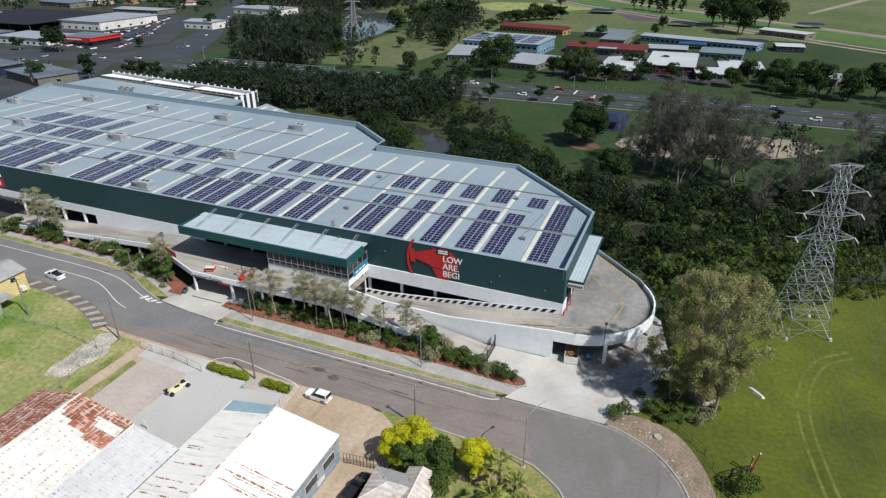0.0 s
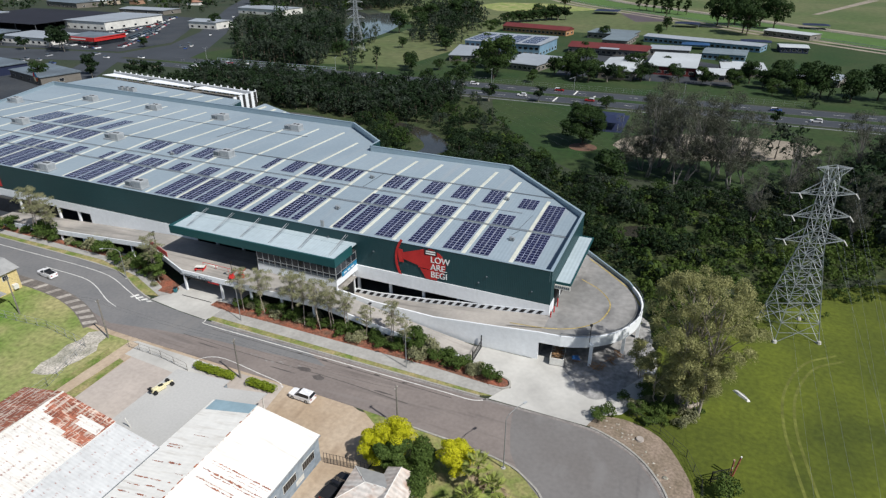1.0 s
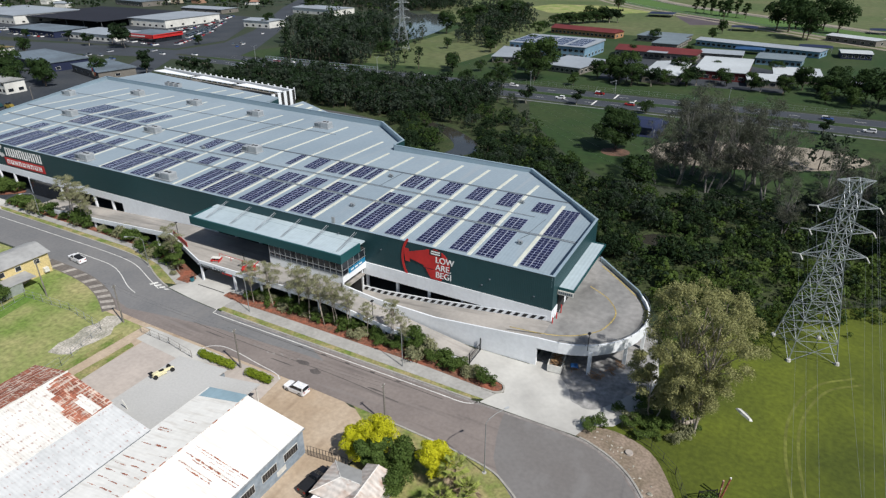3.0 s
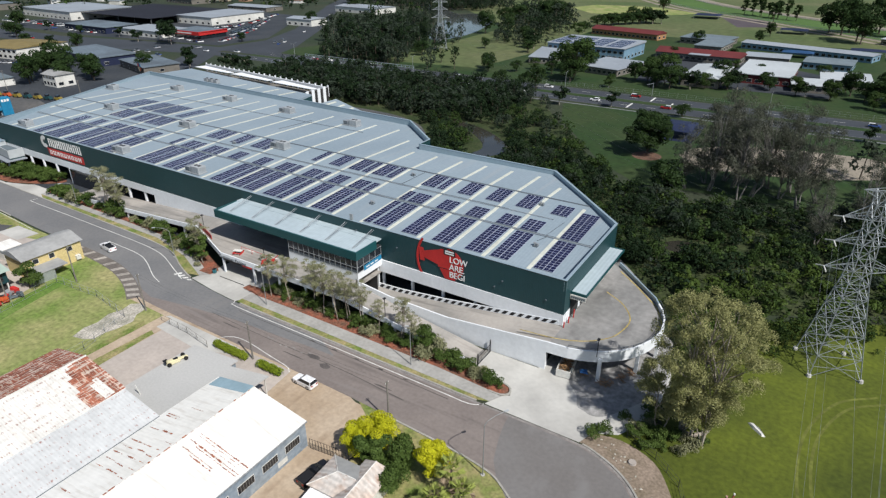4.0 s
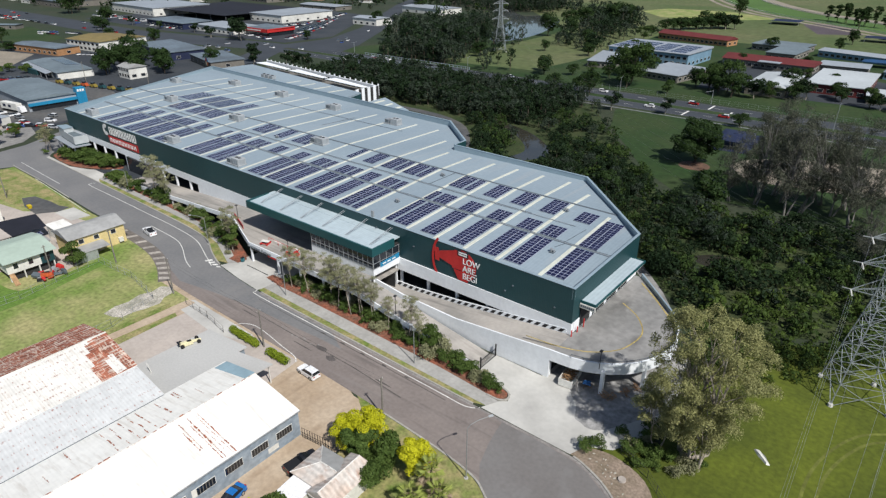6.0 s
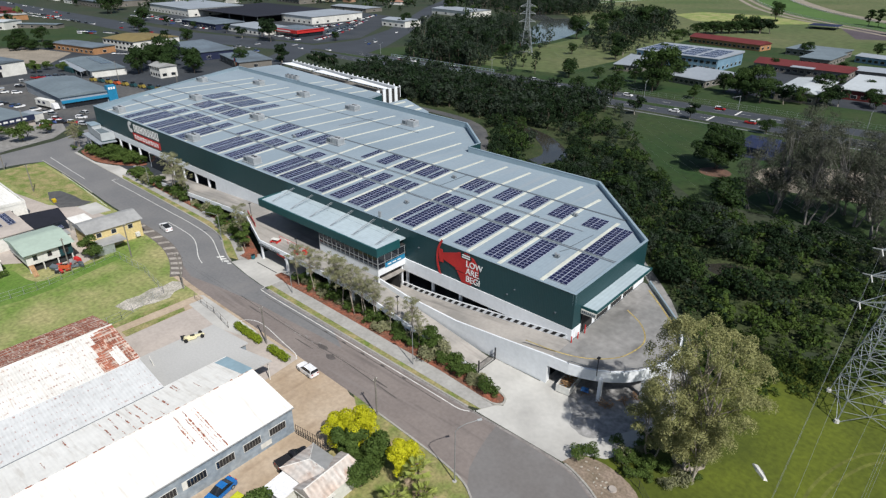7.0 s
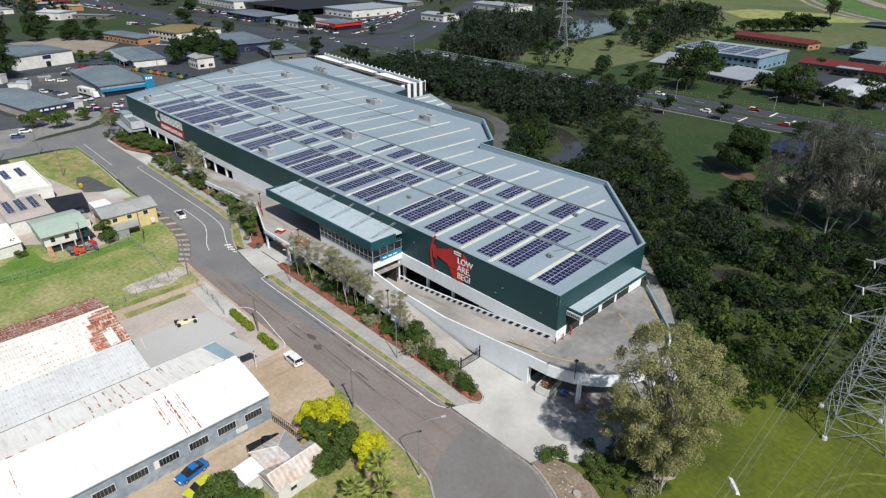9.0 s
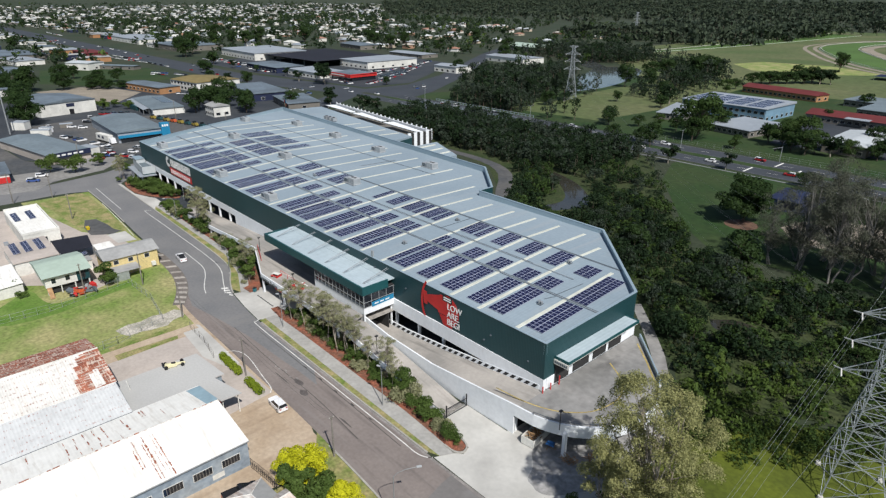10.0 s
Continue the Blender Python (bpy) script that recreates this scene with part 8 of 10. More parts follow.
tree("gum_tree", "bushy young gum at the foot of the big tree", (17.5, -6.0, 0), 12, 8.0, 2.4, 2.0, 14, 0.18, 3200, F_GUM, M_BARK, 0.10, 0.95, stems=2, out=0.25, slim=0.4)

street = tree("street_gum", "slim pale-trunked street gum with sparse grey-green leaves", (-38.3, -14.4, 0.15), 21, 11.6, 2.5, 4.6, 42, 0.10, 4900, F_STREET, M_BARK, 0.10, 0.66, stems=2, group="street gums", out=0.2, slim=0.4)
street2 = tree("street_gum", "slim pale-trunked street gum with sparse grey-green leaves", (-53.8, -14.8, 0.15), 22, 11.2, 2.4, 4.2, 38, 0.10, 4400, F_STREET, M_BARK, 0.10, 0.66, stems=1, group="street gums", out=0.2, slim=0.4)
for i, (x, y, s, t) in enumerate([(-58.5, -15.4, 0.95, 40), (-47.7, -14.2, 1.0, 120), (-44.2, -15.0, 1.08, 200), (-40.6, -15.0, 1.0, 300), (-30.8, -14.6, 0.72, 70), (-25.6, -14.2, 0.86, 160), (-22.6, -15.0, 0.72, 250), (-35.2, -14.2, 0.9, 20)]):
    copy_thing(street if i % 2 else street2, pose(x, y, 0.15, 0, 0, t) @ Matrix.Diagonal((s, s, s, 1)))
for i, (x, y, s, t, src) in enumerate([(-84.5, -12.4, 1.0, 10, 1), (-126.5, -6.9, 1.15, 80, 0), (-130, -7.2, 1.2, 190, 1), (-123, -7.4, 1.0, 260, 0), (-203, -7, 0.9, 40, 1), (-201, -9, 0.8, 140, 0)]):
    copy_thing(street if src else street2, pose(x, y, 0.15, 0, 0, t) @ Matrix.Diagonal((s * 1.15, s * 1.15, s, 1)))
dense = tree("screen_tree", "dense narrow dark green tree beside the deck", (-83.0, -13.2, 0.15), 31, 7.6, 1.5, 1.2, 12, 0.20, 1900, F_GREEN, M_BARK, 0.10, 0.95, out=0.5)
copy_thing(dense, pose(-86.5, -11.8, 0.15, 0, 0, 90) @ Matrix.Diagonal((0.9, 0.9, 0.7, 1)))

# golden trees and palms round the cottage
tree("golden_tree", "round golden-yellow foliage tree", (-12.6, -38.6, 0), 41, 6.9, 2.9, 0.8, 64, 0.10, 20000, F_GOLD, M_BARKDARK, 0.14, 0.85, out=0.8, loose=0.35)
tree("golden_tree", "round golden-yellow foliage tree", (-15.0, -40.2, 0), 43, 5.2, 2.1, 0.6, 22, 0.10, 10500, F_GOLD, M_BARKDARK, 0.12, 0.95, out=0.85, loose=0.35)
tree("golden_tree", "round golden-yellow foliage tree", (-3.4, -38.2, 0), 44, 6.4, 2.5, 0.8, 48, 0.10, 14000, F_GOLD, M_BARKDARK, 0.13, 0.8, out=0.8, loose=0.35)
tree("garden_tree", "dense dark green garden tree", (-12.2, -41.2, 0), 45, 5.8, 2.4, 0.6, 16, 0.18, 6500, F_GREEN, M_BARKDARK, 0.14, 1.2, out=0.7)
tree("garden_tree", "dense dark green garden tree", (-8.8, -40.2, 0), 46, 5.4, 2.6, 0.5, 16, 0.18, 6500, F_GREEN, M_BARKDARK, 0.14, 1.2, out=0.7)
tree("garden_tree", "low round green garden tree beside the cottage", (-6.6, -43.4, 0), 49, 3.8, 1.9, 0.3, 12, 0.14, 4500, F_GREEN, M_BARKDARK, 0.1, 1.0, out=0.7)
tree("garden_tree", "dense green garden tree in the yard", (-9.6, -56.6, 0), 47, 5.4, 4.2, 0.8, 24, 0.2, 11000, F_GREEN, M_BARKDARK, 0.18, 1.5, out=0.7)
tree("garden_tree", "round dark green tree beside the yellow house", (-105.2, -40.6, 0), 48, 5.6, 2.3, 1.0, 12, 0.2, 3200, F_GREEN, M_BARKDARK, 0.15, 1.2, out=0.7)
for x, y, s in ((0.4, -39.4, 2), (3.0, -41.2, 1), (5.2, -43.6, 3), (0.8, -43.8, 4)):
    ob = thing("palm", "fan palm with drooping dry fronds", "palm", (x, y, 0), 50 * s, "palms beside the bulb")
    hgt = (3.4, 4.6, 2.8, 3.6)[s - 1]
    rs = np.random.RandomState(60 + s)
    part("trunk", Geo().tube((0, 0, 0), (0.1, 0, hgt), 0.2, 0.16, 8), M_BARKDARK, ob)
    for k in range(26):
        a, e = rs.uniform(0, 2 * math.pi), rs.uniform(-0.5, 1.2)
        way = Vector((math.cos(a) * math.cos(e), math.sin(a) * math.cos(e), math.sin(e)))
        root = Vector((0.1, 0, hgt))
        hub = root + way * rs.uniform(1.0, 1.5)
        side_ = way.cross(Vector((0, 0, 1))).normalized()
        g = Geo().tube(root, hub, 0.03, 0.02, 4)
        for j in range(11):
            b = (j - 5) / 5 * 1.25
            tip = hub + (way * math.cos(b) + side_ * math.sin(b)) * rs.uniform(0.9, 1.3) + Vector((0, 0, -0.3))
            w = (tip - hub).cross(way).normalized() * 0.07 if j != 5 else side_ * 0.07
            g.add([hub, hub.lerp(tip, 0.5) + w * 1.6, tip, hub.lerp(tip, 0.5) - w * 1.6], [(0, 1, 2, 3)])
        part("frond", g, F_PALM if e > -0.15 else M_DRYFROND, ob)

tree("garden_tree", "bushy bright green tree in the garden bed", (-20.6, -13.9, 0.15), 53, 4.8, 1.9, 0.3, 16, 0.13, 6000, F_GREEN, M_BARKDARK, 0.1, 1.0, out=0.72)
# shrubs and hedges
shrub = tree("shrub", "rounded dark green garden shrub", (-16.4, -15.2, 0.15), 51, 2.4, 1.3, 0.2, 9, 0.14, 1150, F_GREEN, M_BARKDARK, 0.05, 0.75, "shrub", "garden shrubs", out=0.6)
shrub2 = tree("shrub", "loose olive green garden shrub", (-9.5, -15.6, 0.15), 52, 2.1, 1.4, 0.15, 9, 0.14, 1000, F_STREET, M_BARKDARK, 0.05, 0.75, "shrub", "garden shrubs", out=0.5)
rr = random.Random(17)
spots = [(-18.5, -14.6, 1.5), (-14.2, -15.2, 1.2), (-12.2, -16.0, 1.1), (-7.6, -15.6, 1.0), (-6.0, -16.2, 1.0), (-4.6, -16.4, 0.7), (-20.5, -14.4, 0.9), (-23.6, -15.6, 0.7)]
spots += [(-59 + 2.0 * k + rr.uniform(-0.8, 0.8), rr.uniform(-15.8, -13.4), rr.uniform(0.5, 0.95)) for k in range(20)] + [(-57.0 + 3.2 * k + rr.uniform(-0.6, 0.6), rr.uniform(-14.6, -13.2), rr.uniform(0.75, 1.1)) for k in range(12)] + [(-14.6, -14.6, 1.0), (-10.8, -15.0, 0.95), (-8.6, -16.2, 0.8), (-12.8, -14.8, 0.9)] + [(x, y, s) for x, y, s in ((-58, -13.2, 1.1), (-55.4, -13.4, 0.9), (-51.2, -13.2, 1.2), (-46.4, -13.3, 1.0), (-42.6, -13.2, 1.1), (-39.4, -13.4, 0.9), (-34.4, -13.6, 1.15), (-31.6, -15.4, 0.9), (-28.4, -13.8, 1.0), (-26.8, -15.6, 0.85), (-19.4, -15.8, 1.2))]
spots += [(-158 + 2.2 * k + rr.uniform(-0.9, 0.9), -7.6 + rr.uniform(-0.5, 0.5) - max(0, (k - 24) * 0.42), rr.choice((0.6, 0.8, 1.0, 1.3, 1.7))) for k in range(33) if k % 5 != 2]
spots += [(-196 + 1.6 * k + rr.uniform(-1, 1), -3.8 + 0.12 * k + rr.uniform(-1.8, 1.8), rr.uniform(0.9, 1.6)) for k in range(20)] + [(-189 + 2.1 * k, -7.4 + 0.42 * k + rr.uniform(-0.6, 0.6), rr.uniform(1.1, 1.7)) for k in range(10)]
spots += [(-200, -9.5, 0.8), (12.8, -18.6, 0.95), (14.2, -17.6, 0.8), (18, -15, 0.9), (20, -17, 0.8), (-98.5, -10.4, 1.0), (-95, -11.4, 1.2), (-92, -10.6, 1.0), (-88.5, -12.6, 0.9), (-85.6, -12.2, 1.1), (-92, -8.9, 1.2), (-96, -9.0, 1.0), (-83, -14.6, 0.6), (-60.5, -14.6, 0.7), (31.5, -27.5, 1.3), (29, -31, 0.8), (-121, -60, 1.4), (17.8, -15.5, 0.8), (19.9, -12.6, 1.0), (22.7, -13.2, 0.9), (15.9, -12.9, 0.7), (24.5, -15.4, 0.8), (22.0, -16.4, 0.7), (19.4, -14.2, 0.9), (26.2, -13.6, 0.8), (19.2, -11.2, 1.0), (21.0, -14.6, 0.9), (23.8, -12.4, 0.8), (26.8, -12.0, 0.7), (18.4, -8.6, 0.9), (24.8, -5.6, 0.8), (-115, -58.5, 1.3), (-111, -57.5, 0.9)]
for i, (x, y, s) in enumerate(spots):
    copy_thing(shrub if (i * 7) % 3 or x < -150 else shrub2, pose(x, y, 0.0 if y < -17.5 or x > 9 or x < -215 else 0.14, 0, 0, rr.uniform(0, 360)) @ Matrix.Diagonal((s * rr.uniform(0.85, 1.2), s, s * rr.uniform(0.8, 1.15), 1)))
for x0, x1, y in ((-54.2, -45.8, -33.4), (-42.8, -37.4, -33.4)):
    ob = thing("hedge", "clipped bright green hedge beside the street", "hedge", ((x0 + x1) / 2, y, 0), group="street hedges")
    rs = np.random.RandomState(int(-x0))
    n, L = 4200 if x1 - x0 > 6 else 2800, (x1 - x0) / 2
    lob = [(u, 0.12 * math.sin(u * 3), 0.72, 0.72) for u in np.linspace(-L + 0.4, L - 0.4, 16 if L > 3 else 11)]
    part("core", Geo().box(-L + 0.3, L - 0.3, -0.35, 0.35, 0, 1.0), F_GREEN, ob)
    leaves("leaf_mass", leaf_quads(rs, lob, n, 0.11, 1.0, 0.85), F_HEDGE, ob)

# park and roadside trees, each one apart
fig = tree("park_tree", "broad dense dark green fig tree on a mulch ring", (-19.7, 123.5, 0), 71, 15.5, 8.0, 1.6, 44, 0.30, 17000, F_DARK, M_BARKDARK, 0.5, 2.6, group="park trees", out=0.85, loose=0.35)
tree_b = tree("roadside_tree", "rounded dark green roadside tree", (-88, 224, 0), 72, 12.0, 5.8, 1.6, 26, 0.42, 2200, F_DARK, M_BARKDARK, 0.35, 2.3, group="roadside trees", out=0.82, loose=0.35)
tree_c = tree("roadside_tree", "open light green roadside tree", (-73, 174, 0), 73, 8.5, 3.6, 2.4, 12, 0.42, 900, F_BUSH, M_BARK, 0.22, 1.6, group="roadside trees", out=0.45)
tree_d = tree("pine_tree", "tall dark pointed pine tree", (-30, 560, 0), 74, 20, 3.0, 2.0, 18, 0.55, 1500, F_DARK, M_BARKDARK, 0.35, 1.9, group="distant pines", out=0.5)
for i, (src, x, y, s) in enumerate([(1, -20.4, 180, 0.55), (2, -51.7, 182, 0.9), (1, -139, 228, 0.8), (1, -157, 322, 0.7), (1, -144, 519, 1.0), (1, -38.9, 233, 0.85), (1, -15, 251, 0.8), (1, -46, 236, 0.8), (2, -30, 238, 1.2), (1, -202, 254, 0.8), (2, 46, 178, 0.7),
                                   (1, -105, 203, 0.5), (2, -98, 205, 0.7), (1, -144, 237, 0.8), (1, -173, 349, 0.9), (1, -197, 468, 1.4), (1, -181, 301, 0.6), (1, 38, 262, 0.9), (1, 48, 250, 1.0), (1, 58, 245, 1.1), (1, 68, 240, 1.3), (1, 80, 236, 1.2),
                                   (1, 92, 244, 1.3), (2, 30, 250, 1.0), (2, 20, 248, 1.0), (1, 110, 230, 1.2), (1, -60, 330, 0.6), (1, -28, 348, 0.5), (1, -6, 296, 0.5), (1, -105, 240, 0.6), (1, -125, 236, 0.6), (1, 0.6, 262, 0.7), (1, -4, 86, 0.9), (1, -30, 78, 0.6), (2, -10, 250, 1.1), (2, -120, 500, 1.4), (2, -114, 506, 1.6),
                                   (1, -435, 0, 1.4), (1, -560, 60, 1.0), (1, -530, 72, 0.8), (1, -514, 82, 0.9), (1, -329, 72, 1.0), (1, -316, 84, 1.15), (1, -308, 95, 1.0), (1, -338, 95, 1.1), (1, -346, 88, 1.0), (2, -386, 200, 2.0), (2, -300, 150, 1.3), (1, -549, 168, 0.9), (2, -262, 150, 1.3), (2, -275, 155, 1.1), (2, -290, 142, 1.0), (2, -248, 148, 1.2), (1, -600, 200, 1.0), (2, -420, 196, 1.2), (1, -197, 474, 1.7), (1, -206, 462, 1.6), (1, -222, 440, 1.4), (1, -231, 430, 1.2), (1, -531, 45, 1.2), (1, -489, 57, 1.0), (1, -480, 60, 0.9), (1, -400, -7, 1.4), (1, -523, 160, 1.0), (1, -356, 102, 1.3), (1, -336, 77, 1.1), (1, -346, 90, 1.3), (1, -317, 99, 1.2), (1, -736, 89, 1.2), (1, -695, 208, 1.5), (1, -884, 250, 1.5), (1, -958, 84, 1.3), (1, -856, 312, 1.6), (2, -398, 206, 1.8), (1, -92, 262, 1.0), (1, -104, 262, 1.1), (1, -60, 246, 0.8), (1, -50, 244, 0.8), (1, -14, 246, 0.7), (1, 4, 256, 0.6), (1, 52, 262, 1.1), (1, 64, 250, 1.2), (1, 44, 252, 0.7), (2, -152, 318, 1.4), (1, -148, 300, 0.8), (2, 36, 268, 1.0), (1, -352, 236, 0.6), (2, -378, 334, 1.0), (1, -394, 356, 0.8), (2, -416, 212, 0.9), (2, -458, 205, 1.0), (1, -504, 200, 0.6), (2, -548, 198, 1.0), (1, -606, 200, 0.8), (1, -312, 128, 0.8), (1, -420, 150, 0.9), (2, -450, 148, 1.1), (1, -480, 146, 0.7), (1, -60, 400, 0.8), (1, -24, 430, 0.7)]):
    copy_thing(tree_b if src == 1 else tree_c, pose(x, y, 0, 0, 0, 37 * i) @ Matrix.Diagonal((s, s, s * (0.9 + 0.04 * (i % 6)), 1)))
yard_tree = tree("yard_tree", "broad dense dark green tree beside the yards", (-354, -12.5, 0), 77, 17.0, 10.0, 2.0, 44, 0.42, 9000, F_DARK, M_BARKDARK, 0.5, 3.3, group="big yard trees", out=0.82, loose=0.35)
for i, (x, y, s) in enumerate([(-500, 14, 0.95), (-497, -4, 0.85), (-491, 37, 0.75), (-520, 6, 0.7), (-480, 54, 0.5), (-474, 63, 0.52), (-469, 72, 0.45)]):
    copy_thing(yard_tree, pose(x, y, 0, 0, 0, 67 * i) @ Matrix.Diagonal((s, s, s * (0.8 if s < 0.7 else 1), 1)))
clipped = tree("garden_tree", "round dense green tree beside the forecourt", (-233, -26, 0), 78, 7.4, 3.7, 0.9, 18, 0.24, 4200, F_GREEN, M_BARKDARK, 0.18, 1.7, group="forecourt trees", out=0.7)
for i, (x, y, s) in enumerate([(-226, -18.5, 1.0), (-232, -8.3, 0.72), (-389, 31, 0.7), (-376, 34, 0.8), (-382, 42, 0.7), (-370, 46, 0.75), (-396, 38, 0.6), (-214, -3, 0.5)]):
    copy_thing(clipped, pose(x, y, 0, 0, 0, 71 * i) @ Matrix.Diagonal((s, s, s, 1)))
for i in range(9):
    copy_thing(tree_d, pose(-64 + 5.5 * i + 3 * (i % 3), 630 - 5 * i, 0, 0, 0, 40 * i) @ Matrix.Diagonal((1, 1, 0.8 + 0.07 * (i % 4), 1)))
for i in range(13):
    copy_thing(tree_b, pose(-156 + 2.9 * i, 458 + 5 * (i % 3) + 4 * i, 0, 0, 0, 60 * i) @ Matrix.Diagonal((1.0, 1.0, 0.85, 1)))

for i, (x, y, s) in enumerate([(16, 511, 2.1), (25, 502, 2.3), (36, 468, 2.2), (50, 524, 2.4), (60, 507, 2.1), (39, 455, 1.9), (30, 520, 2.2), (-141, 617, 1.5), (-21, 467, 0.9), (-126, 500, 1.2), (-22, 274, 0.9), (-95, 196.5, 1.0), (-112, 191, 0.8), (-164, 333, 0.9), (-206, 385, 1.3), (-218, 369, 1.5), (-209, 479, 1.6), (-154, 422, 0.7), (-703, 208, 2.0), (-727, 229, 2.2), (-829, 326, 1.8), (-786, 327, 1.9), (-834, 372, 2.0), (-977, 365, 2.0), (-806, 242, 1.3), (-498, 15, 1.6), (-823, 440, 2.2), (-727, 491, 1.8), (-700, 480, 1.7), (-630, 455, 1.7), (-641, 488, 1.9), (-622, 609, 1.8), (-429, 460, 1.4), (-488, 531, 1.6), (-545, 468, 1.5)]):
    copy_thing(tree_b, pose(x, y, 0, 0, 0, 33 * i) @ Matrix.Diagonal((s * 0.85, s * 0.85, s, 1)))

tree_e = tree("school_tree", "leafy bright green tree in the school grounds", (-101, 250, 0), 76, 13.5, 6.2, 1.6, 26, 0.38, 3000, F_SUBURB, M_BARKDARK, 0.3, 2.4, group="school trees", out=0.82, loose=0.35)
for i, (x, y, s) in enumerate([(-89, 229, 1.65), (-53, 243, 1.0), (-44, 244, 1.15), (-37, 240, 0.8), (-24, 244, 0.6), (16, 250, 0.7), (30, 246, 0.7), (-88, 334, 0.6), (-20, 300, 0.5), (-66, 222, 0.5), (-118, 246, 0.5), (48, 236, 0.6), (58, 232, 0.7), (-128, 330, 0.7), (24, 300, 0.6), (-150, 395, 0.8)]):
    copy_thing(tree_e, pose(x, y, 0, 0, 0, 47 * i) @ Matrix.Diagonal((s, s, s, 1)))

# tall grey trees at the edge of the park
grey = tree("she_oak", "tall wispy grey-brown tree with bare branches", (6.5, 97, 0), 81, 28, 6.6, 4.0, 76, 0.34, 8000, F_OAK, M_OAKBARK, 0.26, 1.6, group="tall grey trees", stems=3, out=0.1, slim=0.16, squash=1.3)
for i, (x, y, s) in enumerate([(12, 103, 1.0), (18, 98, 1.05), (25, 101, 0.95), (30, 95, 0.9), (0, 95, 0.8), (21, 108, 0.9), (45, 88, 0.75), (62, 108, 0.9), (70, 96, 1.0), (36, 72, 0.6), (58, 66, 0.7), (76, 70, 0.8), (80, 110, 1.1), (54, 96, 0.6), (68, 40, 0.55), (9, 108, 1.1), (15, 94, 1.0), (27, 108, 1.0), (34, 102, 0.85), (4, 103, 0.9)]):
    copy_thing(grey, pose(x, y, 0, 0, 0, 53 * i) @ Matrix.Diagonal((s, s, s, 1)))


# ---- woodland and grass as masses ----
def inside(poly, x, y):
    hit_ = False
    for i in range(len(poly)):
        (x0, y0), (x1, y1) = poly[i - 1], poly[i]
        if (y0 > y) != (y1 > y) and x < (x1 - x0) * (y - y0) / (y1 - y0) + x0:
            hit_ = not hit_
    return hit_


def template(seed, lobes, n, leaf, out=0.6, loose=0.55, lobe=0.34):
    rs = np.random.RandomState(seed)
    return leaf_quads(rs, crown_lobes(rs, lobes, 0.95, 0.20, 0.92, lobe), n, leaf, 0.6, out, loose=loose)


def stems_template(rs):
    g = Geo().tube((0, 0, 0), (rs.uniform(-0.1, 0.1), rs.uniform(-0.1, 0.1), 0.75), 0.06, 0.02, 5)
    for k in range(3):
        a = rs.uniform(0, 6.28)
        g.tube((0, 0, 0.35 + 0.1 * k), (0.5 * math.cos(a), 0.5 * math.sin(a), 0.6 + 0.1 * k), 0.025, 0.01, 3)
    return g


def woodland(name, label, spots, temps, mats, bark, seed, category="woodland"):
    """spots: x, y, height, radius, kind. One mass of crowns, one of stems."""
    rs = np.random.RandomState(seed)
    quads, idx, trunk = [], [], Geo()
    for x, y, h, r, kind in spots:
        q = temps[rs.randint(len(temps))]
        a = rs.uniform(0, 2 * np.pi)
        c, s = np.cos(a), np.sin(a)
        p = q @ np.array([[c, s, 0], [-s, c, 0], [0, 0, 1]])
        mid_ = p.mean(1, keepdims=True)
        quads.append(mid_ * np.array([r, r, h]) + (p - mid_) * (r * 0.75 + h * 0.12) + np.array([x, y, rise(x, y)]))
        idx.append(np.full(len(q), kind))
        trunk.tube((x, y, rise(x, y)), (x + rs.uniform(-0.1, 0.1) * r, y + rs.uniform(-0.1, 0.1) * r, rise(x, y) + h * 0.75), 0.02 * h, 0.008 * h, 3)
    v = np.concatenate(quads).reshape(-1, 3)
    ob = numpy_mesh(name, v, np.arange(len(v)).reshape(-1, 4), mats, None, np.concatenate(idx))
    tagged(ob, label, category, kind="stuff")
    st = part("stems", trunk, bark, ob)
    return ob


T_NEAR = [template(s, 20, 560, 0.084, 0.82, 0.32, 0.30) for s in range(100, 106)]
T_MID = [template(s, 16, 250, 0.122, 0.75, 0.35, 0.30) for s in range(110, 115)]
T_LOW = [template(s, 12, 100, 0.165, 0.8, 0.32, 0.32) for s in range(130, 135)]
T_VFAR = [template(s, 7, 22, 0.42, 0.8, 0.35) for s in range(140, 143)]
T_FAR = [template(s, 9, 44, 0.30, 0.8, 0.35) for s in range(120, 124)]

